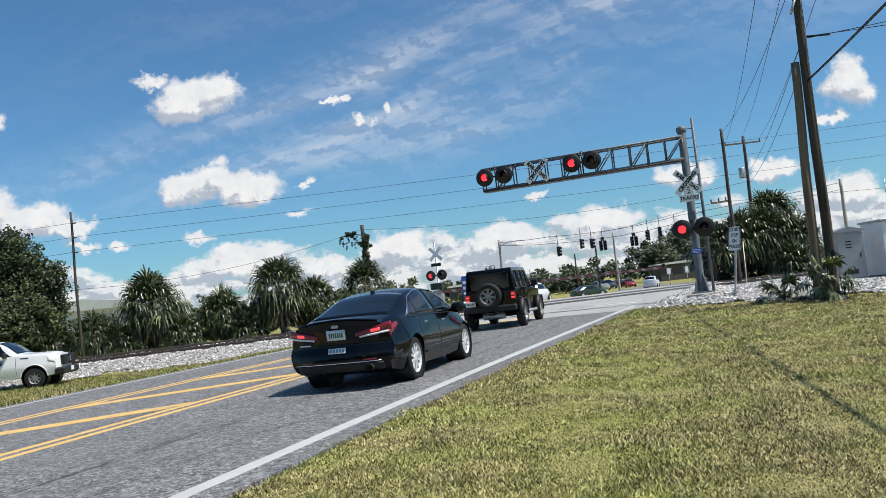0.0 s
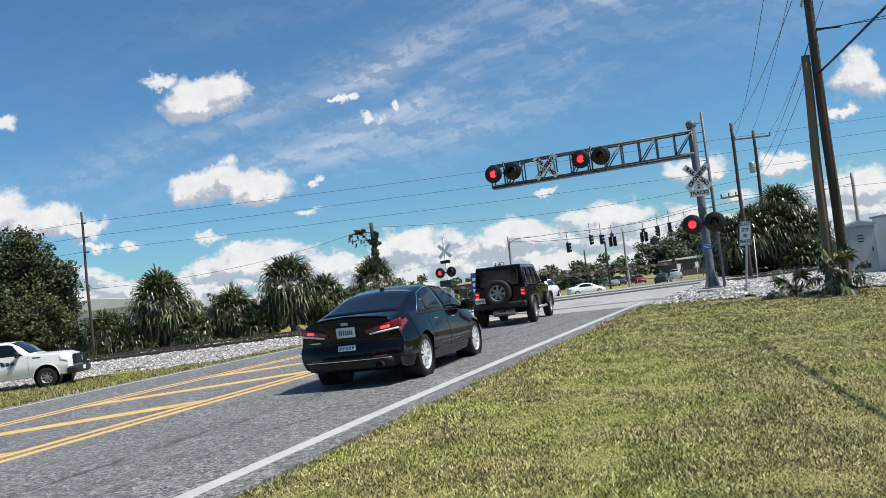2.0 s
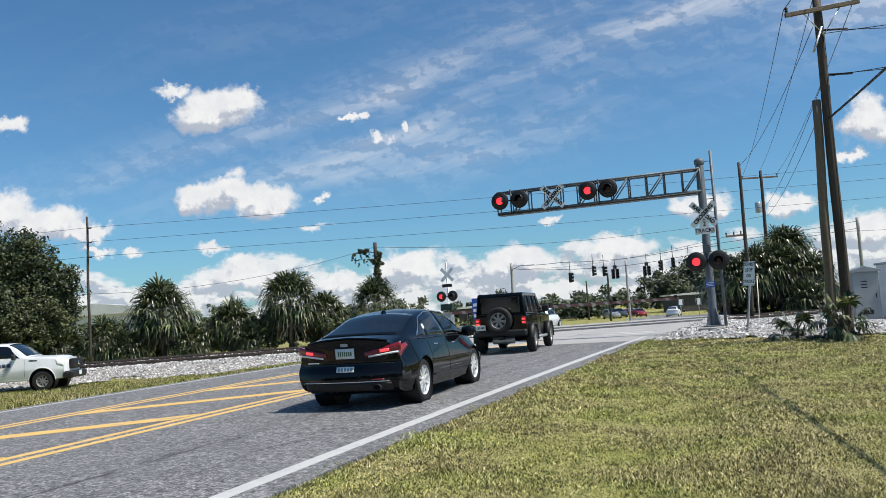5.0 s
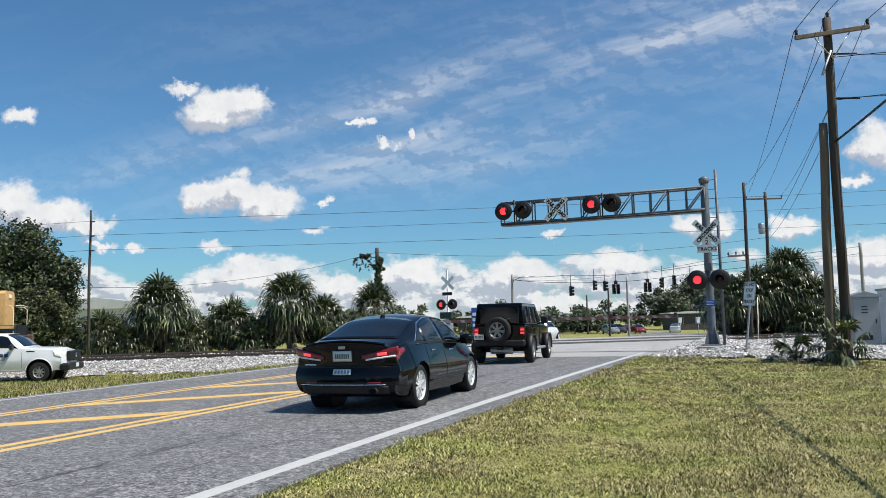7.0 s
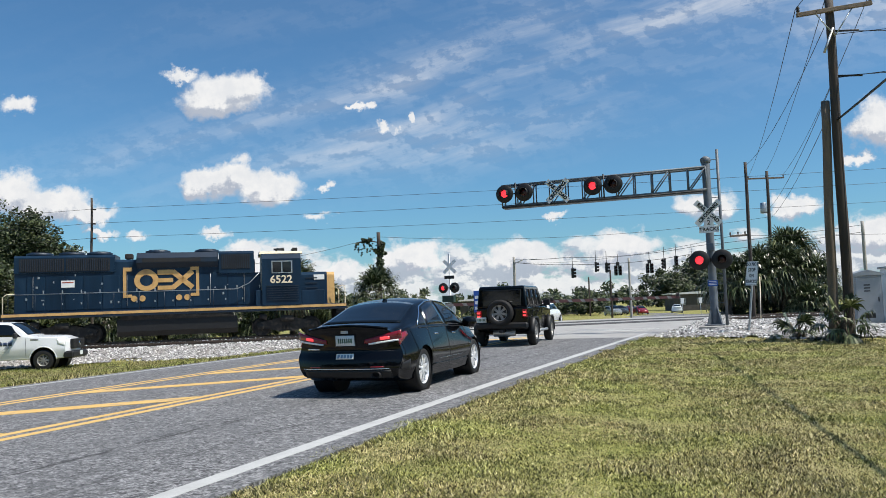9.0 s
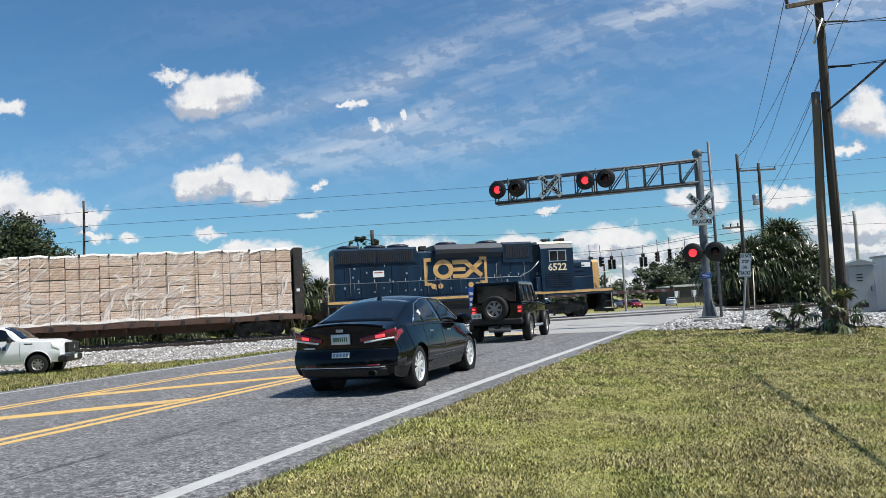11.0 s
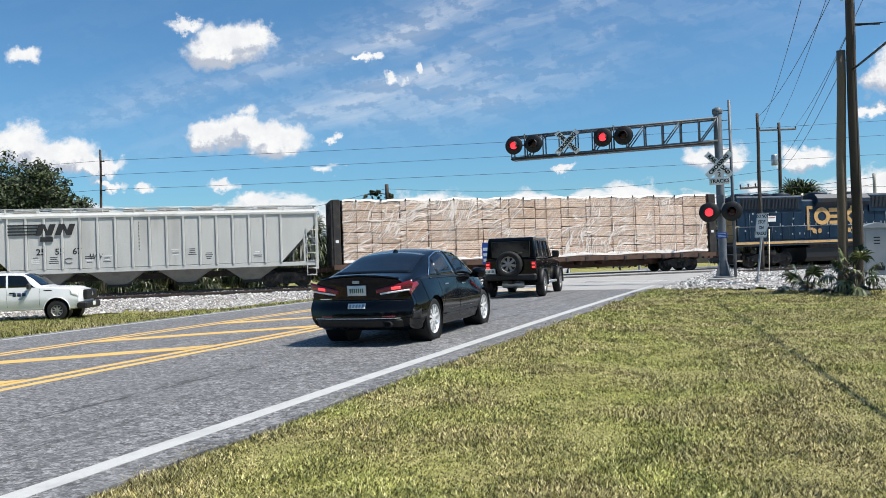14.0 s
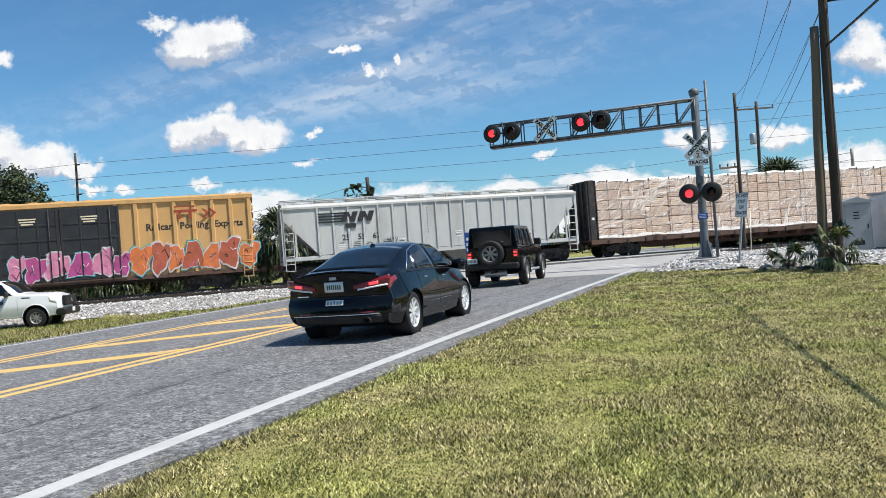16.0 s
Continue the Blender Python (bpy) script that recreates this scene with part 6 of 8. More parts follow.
def box_car():
    car = thing("box_car", "faded yellow boxcar with black double doors and spray-painted lower side", "boxcar")
    x0, x1 = -81.2, -62.8
    sill, eave = 0.95, 5.10
    part("body", Build().box(x0 + 0.12, -1.44, sill, x1 - 0.12, 1.44, eave), BOX_TAN, car, "faded yellow body")
    part("roof", Build().prism([(-1.55, eave - 0.06), (-1.50, eave + 0.06), (0, eave + 0.20), (1.50, eave + 0.06), (1.55, eave - 0.06)], x0, x1, "x"), BOX_TAN, car)
    for i in range(14):
        x = x0 + 0.6 + i * (x1 - x0 - 1.2) / 13
        part("roof_rib", Build().prism([(-1.5, eave + 0.06), (0, eave + 0.20), (1.5, eave + 0.06), (1.5, eave + 0.10), (0, eave + 0.24), (-1.5, eave + 0.10)], x - 0.05, x + 0.05, "x"), BOX_TAN, car)
    dr0, dr1 = -75.6, -69.72
    for s in (-1, 1):
        part("eave_rail", Build().box(x0, s * 1.49 - 0.06, eave - 0.22, x1, s * 1.49 + 0.06, eave, None, 0.015), BOX_TAN, car)
        part("side_sill", Build().box(x0, s * 1.47 - 0.05, sill - 0.12, x1, s * 1.47 + 0.05, sill + 0.10, None, 0.01), RUST, car)
        xs = [x1 - 0.22 - 0.98 * i for i in range(8)] + [x0 + 0.22 + 0.98 * i for i in range(6)]
        for x in xs:
            part("side_post", Build().prism([(x - 0.13, s * 1.44), (x + 0.13, s * 1.44), (x + 0.08, s * 1.53), (x - 0.08, s * 1.53)], sill + 0.1, eave - 0.2, "z"), BOX_TAN, car)
        for a, b2 in ((dr0, (dr0 + dr1) / 2 - 0.02), ((dr0 + dr1) / 2 + 0.02, dr1)):
            d = part("door", Build().box(a, s * 1.50 - 0.035, sill + 0.08, b2, s * 1.50 + 0.035, eave - 0.26, None, 0.015), DOOR_BLACK, car, "black sliding door")
            for z in (1.55, 2.35, 3.15, 3.95):
                part("door_rib", Build().box(a + 0.06, s * 1.54 - 0.02, z, b2 - 0.06, s * 1.54 + 0.02, z + 0.10, None, 0.01), DOOR_BLACK, d)
            for x in np.linspace(a + 0.08, b2 - 0.08, 4):
                part("door_rib", Build().box(x - 0.05, s * 1.545 - 0.02, sill + 0.12, x + 0.05, s * 1.545 + 0.02, eave - 0.3, None, 0.01), DOOR_BLACK, d)
            part("lock_bar", Build().tube((b2 - 0.45, s * 1.60, sill), (b2 - 0.45, s * 1.60, eave - 0.3), 0.025, n=8), DARK_STEEL, d)
            for j in range(3):
                part("notice_bar", Build().box((a + b2) / 2 - 0.45 + 0.08 * j, s * 1.556 - 0.004, 4.30 - 0.13 * j, (a + b2) / 2 + 0.45 - 0.08 * j, s * 1.556 + 0.004, 4.37 - 0.13 * j), PALE, d)
        part("door_track", Build().box(dr0 - 2, s * 1.55 - 0.03, sill + 0.0, dr1 + 0.2, s * 1.55 + 0.03, sill + 0.07), RUST, car)
    for x, w in ((x0, 1), (x1, -1)):
        for i in range(9):
            z = 1.3 + 0.42 * i
            part("end_corrugation", Build().prism([(-1.42, z), (1.42, z), (1.42, z + 0.24), (-1.42, z + 0.24)], min(x, x + w * 0.13), max(x, x + w * 0.13), "x"), BOX_TAN if i % 2 else RUST, car)
        for s in (-1, 1):
            lad = part("ladder", Build().box(min(x + w * 0.18, x + w * 0.22), s * 1.55 - 0.02, 0.55, max(x + w * 0.18, x + w * 0.22), s * 1.55 + 0.02, 2.9).box(min(x + w * 0.66, x + w * 0.70), s * 1.55 - 0.02, 0.55, max(x + w * 0.66, x + w * 0.70), s * 1.55 + 0.02, 2.9), BOX_TAN, car, "short side ladder")
            for z in (0.57, 0.95, 1.35, 1.75, 2.15, 2.55):
                part("rung", Build().tube((x + w * 0.20, s * 1.57, z), (x + w * 0.68, s * 1.57, z), 0.018, n=6), BOX_TAN, lad)
    part("centre_sill", Build().box(x0, -0.3, 0.62, x1, 0.3, 1.0), GRIME, car)
    for x in (x0 + 2.6, x1 - 2.6):
        bogie(car, x, 1.78, 0.457, GRIME)
    coupler(car, x0 - 0.4, -1), coupler(car, x1 + 0.4, 1)
    for body, x in (("Railcar", -67.75), ("Pooling", -65.95), ("Experts", -64.15)):
        o = part("lettering", text_mesh(body, 0.50, LETTER_BLACK, 0.008, 0.012), None, car, "dark lettering on the yellow side")
        o.matrix_basis = pose(x, -1.446, 3.55)
    part("arrow_mark", Build().box(-66.95, -1.545, 4.28, -65.75, -1.53, 4.42).box(-66.75, -1.545, 3.92, -66.60, -1.53, 4.28).box(-66.2, -1.545, 3.92, -66.05, -1.53, 4.28).box(-66.9, -1.545, 4.55, -65.85, -1.53, 4.62), LETTER_RED, car, "red-brown bar mark")
    for k in (0, 0.35):
        part("chevron_mark", Build().prism([(-65.55 + k, 3.92), (-65.40 + k, 3.92), (-65.10 + k, 4.17), (-65.40 + k, 4.42), (-65.55 + k, 4.42), (-65.28 + k, 4.17)], -1.545, -1.53, "y"), LETTER_RED, car, "red-brown chevron mark")
    # spray paint: rounded bulging shapes with pale outlines and drips, on the lower half
    tones = [surface("spray_" + n, c, 0.6, 0, 0.2, 3, 30) for n, c in (("pink", (0.62, 0.22, 0.33)), ("magenta", (0.42, 0.07, 0.22)), ("orange", (0.62, 0.17, 0.05)), ("rust", (0.42, 0.10, 0.05)))]
    pale = surface("spray_white", (0.55, 0.50, 0.50), 0.6, 0, 0.25, 3, 30)
    teal = surface("spray_teal", (0.05, 0.32, 0.33), 0.6, 0, 0.2)
    rnd = random.Random(21)
    x = -75.2
    k = 0
    while x < -63.6:
        w = rnd.uniform(0.75, 1.25)
        right = x > -70
        z0, z1 = 1.10 + rnd.uniform(-0.06, 0.1), 2.42 + rnd.uniform(-0.15, 0.25) + (0.2 if right else 0)
        def blob(gx, gz, a0=0.0):
            out = []
            for i in range(18):
                a = 2 * math.pi * i / 18
                c, s2 = math.cos(a), math.sin(a)
                q = 1 / max(abs(c), abs(s2)) ** 0.75 * (0.86 + 0.16 * math.sin(3 * a + k) + 0.08 * math.sin(7 * a + 2 * k))
                out.append((x + w / 2 + c * q * w * 0.5 * gx + 0.12 * s2, (z0 + z1) / 2 + s2 * q * (z1 - z0) * 0.5 * gz))
            return out
        part("spray_halo", Build().prism(blob(1.15, 1.14), -1.5585, -1.44, "y"), teal if k % 3 == 0 else pale, car)
        part("spray_outline", Build().prism(blob(1.06, 1.06), -1.5605, -1.44, "y"), pale, car, "pale spray-painted outline")
        part("spray_shape", Build().prism(blob(1.0, 1.0), -1.5625, -1.44, "y"), tones[(2 + k % 2) if right else k % 2], car, "spray-painted bulging shape")
        for j in range(3):
            zz, xx = rnd.uniform(z0 + 0.2, z1 - 0.2), x + w * rnd.uniform(0.2, 0.7)
            part("spray_line", Build().path([(xx, -1.563, zz), (xx + 0.12, -1.563, zz + rnd.uniform(-0.3, 0.3)), (xx + rnd.uniform(0.1, 0.35), -1.563, zz + rnd.uniform(-0.35, 0.35))], rnd.uniform(0.012, 0.03), 5), (pale, tones[1], LETTER_BLACK)[j], car)
        x += w * 0.92
        k += 1
    return car


def raised(car, lift):
    """Sets the body of a car higher on its running gear: lift gives how far, from the place along it and the height."""
    turning = {w for w, x, r in SPINNERS}
    for ob in car.children_recursive:
        if ob in turning:
            continue
        here = ob.matrix_basis
        back = here.inverted()
        for v in ob.data.vertices:
            q = here @ v.co
            q.z += lift(q.x, q.z)
            v.co = back @ q
        ob.data.update()
    return car


def loco_lift(x, z):
    return 0.24 * ease(z, 0.55, 1.2) + (0.12 * ease(z, 3.3, 3.9) if x < -4 else -0.06 * ease(z, 2.4, 4.2))


TRAIN = [raised(locomotive(), loco_lift), raised(lumber_car(), lambda x, z: 0.23 * max(z - 1.15, 0) / 3.4), hopper_car(), box_car()]


def motions():
    beat = [i / 15 for i in range(241)]
    for car in TRAIN:
        walk(car, [(t, pose(*on_track(nose_at(t), FAR_W, RAIL_Z)) @ TURN) for t in [0.5 * i for i in range(33)]])
    for car, rows in FAR_MOVERS:
        keys = []
        for i, (t, x, y) in enumerate(rows):
            a, b = rows[max(i - 1, 0)], rows[min(i + 1, len(rows) - 1)]
            keys.append((t, pose(x, y, -0.87, 0, 0, math.degrees(math.atan2(b[2] - a[2], b[1] - a[1])))))
        walk(car, keys)
    for w, x, r in SPINNERS:
        walk(w, [(t, pose(x, 0, r) @ Matrix.Rotation((nose_at(t) - nose_at(0)) / r, 4, "Y")) for t in beat])


# ---- crossing signals ----
ROAD_FACE = pose(0, 0, 0, 0, 0, -22.1)          # y points on along the road
CANT_ALU = surface("dull_aluminium", (0.13, 0.15, 0.17), 0.6, 0.3, 0.2, 3, 60, 0, (0.18, 0.18, 0.18), 0.4)
BLUE_SIGN = surface("blue_sign", (0.02, 0.09, 0.38), 0.5, 0, 0.08)
STRIPE_RED = surface("red_gate_stripe", (0.06, 0.02, 0.02), 0.6)
STRIPE_WHITE = surface("white_gate_stripe", (0.13, 0.13, 0.13), 0.6)


def flasher(owner, at, lit, size=0.30):
    """A crossing lamp: round black background, hood and red lens; faces back along the road."""
    disc = part("lamp_disc", Build().lathe([(0.0, 0.02), (size * 0.9, 0.02), (size, 0.0), (size * 0.96, -0.02), (0.14, -0.02), (0.0, -0.02)], (0, 0, 0), (0, 1, 0), 28), BLACK_PAINT, owner, "round black lamp background")
    disc.matrix_basis = at
    hood = Build()
    arc = [math.radians(a) for a in range(-30, 211, 20)]
    hood.grid([[(rr * math.cos(a), y, rr * math.sin(a)) for a in arc] for rr, y in ((0.17, -0.02), (0.175, -0.30), (0.165, -0.30), (0.16, -0.02))])
    part("lamp_hood", hood, BLACK_PAINT, disc, "black lamp hood")
    lens = Build().lathe([(0.150, -0.03), (0.135, -0.055), (0.08, -0.075), (0.0, -0.08)], (0, 0, 0), (0, 1, 0), 24)
    part("lens", lens, RED_LIT if lit else RED_DARK, disc, "lit red lens" if lit else "dark red lens")
    part("lamp_case", Build().lathe([(0.0, 0.16), (0.13, 0.15), (0.16, 0.02)], (0, 0, 0), (0, 1, 0), 18), BLACK_PAINT, disc)
    return disc


def crossbuck(owner, at, size=1.22, words=True):
    """Two white blades crossed, with black lettering."""
    holder = part("crossbuck", Build().box(-0.05, 0.015, -0.05, 0.05, 0.05, 0.05), GREY_STEEL, owner, "white railroad crossing sign")
    holder.matrix_basis = at
    for i, (tilt, text) in enumerate(((-45, "CROSSING"), (45, "RAIL  ROAD"))):
        m = pose(0, -0.012 * (1 - i), 0, 0, 45 if i else -45, 0)
        blade = part("blade", Build().box(-size / 2, -0.004, -0.114, size / 2, 0.004, 0.114), WHITE_SIGN, holder)
        blade.matrix_basis = m
        if words:
            t = part("lettering", text_mesh(text, 0.185 if i else 0.195, SIGN_BLACK, 0.004, 0.010), None, holder)
            t.matrix_basis = m @ pose(0, -0.008 - (0.002 if i else 0), 0)
    return holder


def cantilever_signal():
    base = Vector((9.98, 30.05, 0.32))
    sig = thing("crossing_signal", "grey cantilever crossing signal with red flashing lamps over the road", "crossing signal", pose(*base) @ ROAD_FACE)
    part("foundation", Build().box(-0.55, -0.45, -0.5, 0.65, 0.45, 0.12, None, 0.04), CONCRETE, sig, "concrete foundation block")
    part("mast", Build().lathe([(0.15, 0.1), (0.15, 6.35), (0.14, 6.38), (0.0, 6.40)], (0, 0, 0), (0, 0, 1), 20), CANT_ALU, sig, "grey tubular mast")
    for a in range(4):
        m = Matrix.Rotation(radians(45 + 90 * a), 4, "Z")
        part("base_gusset", Build().prism([(0.14, 0.12), (0.40, 0.12), (0.36, 0.2), (0.15, 0.85)], -0.015, 0.015, "y", m), CANT_ALU, sig)
    part("base_plate", Build().box(-0.36, -0.36, 0.12, 0.36, 0.36, 0.17, None, 0.01), CANT_ALU, sig)
    part("mast_cap", Build().lathe([(0.17, 6.25), (0.19, 6.30), (0.19, 6.42), (0.08, 6.5), (0.0, 6.5)], (0, 0, 0), (0, 0, 1), 16), CANT_ALU, sig)
    # thin second pole with a ladder between
    lad = part("ladder", Build().tube((0.42, 0.1, 0.12), (0.42, 0.1, 6.75), 0.055, n=10), CANT_ALU, sig, "ladder beside the mast")
    for z in np.arange(0.6, 6.4, 0.36):
        part("rung", Build().tube((0.1, 0.05, z), (0.42, 0.1, z), 0.014, n=6), CANT_ALU, lad)
    # truss arm to the left over the lane
    span, zl, zh = -8.05, 5.22, 6.08
    arm = part("truss_arm", Build().tube((0, -0.22, zh), (span, -0.22, zh), 0.045, n=10), CANT_ALU, sig, "long truss arm over the lane")
    for y, z in ((0.22, zh), (-0.22, zl), (0.22, zl)):
        part("chord", Build().tube((0, y, z), (span, y, z), 0.05, n=10), CANT_ALU, arm)
    n = 12
    for i in range(n + 1):
        x = span * i / n
        for y in (-0.22, 0.22):
            part("strut", Build().tube((x, y, zl), (x, y, zh), 0.028, n=8), CANT_ALU, arm)
            if i < n and i % 2 == 0:
                part("brace", Build().tube((x, y, zh), (x + span / n, y, zl), 0.026, n=8), CANT_ALU, arm)
        for z in (zl, zh):
            part("cross_tie", Build().tube((x, -0.22, z), (x, 0.22, z), 0.025, n=8), CANT_ALU, arm)
    part("walkway", Build().box(span, -0.20, zl - 0.09, -0.15, 0.20, zl - 0.06), CANT_ALU, arm, "grating under the arm")
    part("conduit", Build().path([(-0.2, -0.3, zl - 0.05), (-4.2, -0.3, zl - 0.06), (span, -0.3, zl - 0.05)], 0.025), BLACK_PAINT, arm)
    for x, lit in ((-7.85, True), (-7.02, False), (-4.22, True), (-3.42, False)):
        flasher(sig, pose(x, -0.50, 5.70), lit, 0.37)
        part("lamp_bracket", Build().tube((x, -0.4, 5.70), (x, -0.2, 5.70), 0.03, n=8), CANT_ALU, sig)
    for x in (-7.43, -3.82):
        part("lamp_stem", Build().tube((x, -0.36, 5.2), (x, -0.36, 6.15), 0.03, n=8).tube((x - 0.42, -0.36, 5.7), (x + 0.42, -0.36, 5.7), 0.03, n=8), BLACK_PAINT, sig)
    crossbuck(sig, pose(-5.68, -0.34, 5.66))
    crossbuck(sig, pose(0.0, -0.24, 4.33))
    tr = part("tracks_plate", Build().box(-0.36, -0.225, 3.58, 0.36, -0.20, 3.84, None, 0.006).box(-0.17, -0.224, 3.84, 0.17, -0.202, 4.10), WHITE_SIGN, sig, "white plate naming the number of tracks")
    for text, z, size in (("TRACKS", 3.71, 0.19), ("2", 3.96, 0.24)):
        o = part("lettering", text_mesh(text, size, SIGN_BLACK, 0.004, 0.005), None, tr)
        o.matrix_basis = pose(0, -0.229, z)
    for x, lit in ((-0.40, True), (0.40, False)):
        flasher(sig, pose(x, -0.36, 2.56), lit, 0.37)
    part("lamp_crossbar", Build().tube((-0.42, -0.22, 2.56), (0.42, -0.22, 2.56), 0.035, n=8).box(-0.05, -0.25, 2.5, 0.05, -0.1, 2.62), BLACK_PAINT, sig)
    bl = part("notice_plate", Build().box(-0.17, -0.20, 1.58, 0.19, -0.175, 1.80, None, 0.006), BLUE_SIGN, sig, "small blue notice plate")
    for i in range(3):
        part("notice_bar", Build().box(-0.13, -0.206, 1.63 + 0.055 * i, 0.14, -0.201, 1.65 + 0.055 * i), WHITE_SIGN, bl)
    part("junction_box", Build().box(-0.14, -0.24, 2.9, 0.14, -0.13, 3.2, None, 0.02), CANT_ALU, sig)
    return sig


def gate_signal():
    """The signal on the other side of the tracks, with its barrier lowered across the road."""
    sig = thing("gate_signal", "crossing signal with crossbuck, two lamps and a lowered striped barrier", "crossing signal", pose(0.25, 55.2, -0.05) @ ROAD_FACE)
    part("mast", Build().lathe([(0.25, 0), (0.14, 0.25), (0.06, 0.3), (0.055, 5.2), (0.0, 5.25)], (0, 0, 0), (0, 0, 1), 14), GREY_STEEL, sig, "grey mast")
    crossbuck(sig, pose(0.05, -0.10, 4.35), 1.22, False)
    part("tracks_plate", Build().box(-0.36, -0.10, 3.50, 0.36, -0.08, 3.72), BLACK_PAINT, sig)
    for x, lit in ((-0.42, True), (0.42, False)):
        flasher(sig, pose(x, -0.22, 2.88), lit, 0.36)
    part("lamp_crossbar", Build().tube((-0.44, -0.1, 2.88), (0.44, -0.1, 2.88), 0.035, n=8), BLACK_PAINT, sig)
    part("gate_drive", Build().box(-0.25, -0.3, 0.7, 0.25, 0.3, 1.6, None, 0.04), GREY_STEEL, sig)
    part("counterweight", Build().box(-1.3, -0.4, 1.45, -0.5, -0.3, 1.75, None, 0.03), BLACK_PAINT, sig)
    arm = part("barrier_arm", Build().box(-0.5, -0.40, 1.60, 17.0, -0.34, 1.80), STRIPE_WHITE, sig, "lowered barrier arm in red and white")
    arm.matrix_basis = pose(0, 0, 0, 0, 0, 34)
    for i in range(18):
        x = 0.2 + 0.95 * i
        part("stripe", Build().prism([(x, 1.595), (x + 0.65, 1.595), (x + 0.5, 1.805), (x - 0.15, 1.805)], -0.406, -0.334, "y"), STRIPE_RED, arm)
    for x in (7.2, 11.8, 16.8):
        part("arm_lamp", Build().box(x - 0.1, -0.46, 1.76, x + 0.1, -0.28, 1.98, None, 0.03), BLACK_PAINT, arm)
    part("green_box", Build().box(-0.5, -0.3, 1.9, 0.35, 0.1, 2.35, None, 0.02), surface("dark_green_plate", (0.012, 0.035, 0.025), 0.5), sig)
    return sig


cantilever_signal()
gate_signal()


def stop_sign_plate():
    s = thing("track_sign", "white do not stop on tracks sign on a leaning steel post", "road sign", pose(9.86, 26.55, -0.06) @ pose(0, 0, 0, 0, 7.5, 0) @ pose(0, 0, 0, 0, 0, -74))
    part("post", Build().box(-0.03, -0.02, 0, 0.03, 0.02, 2.1).box(-0.008, -0.04, 0, 0.008, -0.02, 2.1), GREY_STEEL, s, "galvanised post")
    p = part("plate", Build().box(-0.305, -0.048, 1.90, 0.305, -0.042, 2.70, None, 0.002), WHITE_SIGN, s, "white sign plate")
    for i, text in enumerate(("DO NOT", "STOP", "ON", "TRACKS")):
        o = part("lettering", text_mesh(text, 0.155, SIGN_BLACK, 0.004, 0.004), None, p)
        o.matrix_basis = pose(0, -0.051, 2.60 - 0.19 * i)
    b = Build()
    for x0, z0, x1, z1 in ((-0.29, 1.915, 0.29, 1.925), (-0.29, 2.675, 0.29, 2.685), (-0.29, 1.915, -0.28, 2.685), (0.28, 1.915, 0.29, 2.685)):
        b.box(x0, -0.051, z0, x1, -0.047, z1)
    part("border", b, SIGN_BLACK, p)
    return s


stop_sign_plate()


# ---- poles and wires ----
def round_pole(name, label, base, top, r0, r1, mat):
    t = thing(name, label, "utility pole", pose(*base))
    d = Vector(top) - Vector(base)
    pts = [d * k + Vector((0.02 * math.sin(9 * k), 0.02 * math.cos(7 * k), 0)) for k in np.linspace(-0.02, 1, 12)]
    part("shaft", Build().path(pts, r0, 14, r1 / r0), mat, t)
    return t


def crossarm(pole, a, b, ins, mat):
    a, b = Vector(a), Vector(b)
    d = (b - a).normalized()
    m = Matrix.Translation(a) @ d.to_track_quat("X", "Z").to_matrix().to_4x4()
    arm = part("crossarm", Build().box(0, -0.05, -0.06, (b - a).length, 0.05, 0.06, m, 0.01), mat, pole)
    for k in ins:
        p = a + (b - a) * k
        part("insulator", Build().lathe([(0.0, 0.0), (0.03, 0.0), (0.05, 0.05), (0.035, 0.09), (0.055, 0.13), (0.03, 0.18), (0.0, 0.2)], tuple(p + Vector((0, 0, 0.06))), (0, 0, 1), 12), DARK_STEEL, arm)
    return arm


pole_a = round_pole("utility_pole", "tall dark wooden utility pole with a crossarm and many wires", (11.16, 22.4, 0.0), (11.24, 22.4, 10.0), 0.145, 0.115, DARK_POLE)
crossarm(pole_a, (-0.93, -0.15, 9.38), (1.22, -0.15, 9.66), (0.02, 0.98), WOOD_POLE)
part("top_insulator", Build().lathe([(0.03, 9.9), (0.06, 10.0), (0.04, 10.08), (0.06, 10.14), (0.0, 10.2)], (0.12, 0, 0), (0, 0, 1), 12), DARK_STEEL, pole_a)
for s in (-1, 1):
    part("arm_brace", Build().tube((0.12 + s * 0.55, -0.16, 9.5 + s * 0.06), (0.12, -0.14, 8.75), 0.018, n=6), GREY_STEEL, pole_a)
part("pole_bracket", Build().path([(0.1, -0.1, 9.0), (-0.15, -0.2, 8.5), (-0.25, -0.2, 8.25)], 0.035), GREY_STEEL, pole_a)
for z in (7.6, 8.9):
    part("dead_end", Build().tube((0.15, -0.1, z), (0.75, -0.25, z - 0.05), 0.03, n=8), DARK_STEEL, pole_a)
part("ground_wire", Build().path([(0.02, -0.16, 0.1), (0.06, -0.15, 4), (0.12, -0.13, 9)], 0.008), WIRE, pole_a)
round_pole("utility_pole", "short cut-off weathered wooden pole beside a taller one", (10.74, 22.5, 0.0), (10.98, 22.5, 6.93), 0.135, 0.115, WOOD_POLE)
pole_c = round_pole("utility_pole", "slender wooden pole beside the tracks with a small crossarm", (18.62, 48.9, 0.1), (18.68, 48.9, 9.75), 0.13, 0.09, DARK_POLE)
crossarm(pole_c, (-1.15, 0, 5.1), (0.1, 0, 5.15), (0.02, 0.4, 0.75), WOOD_POLE)
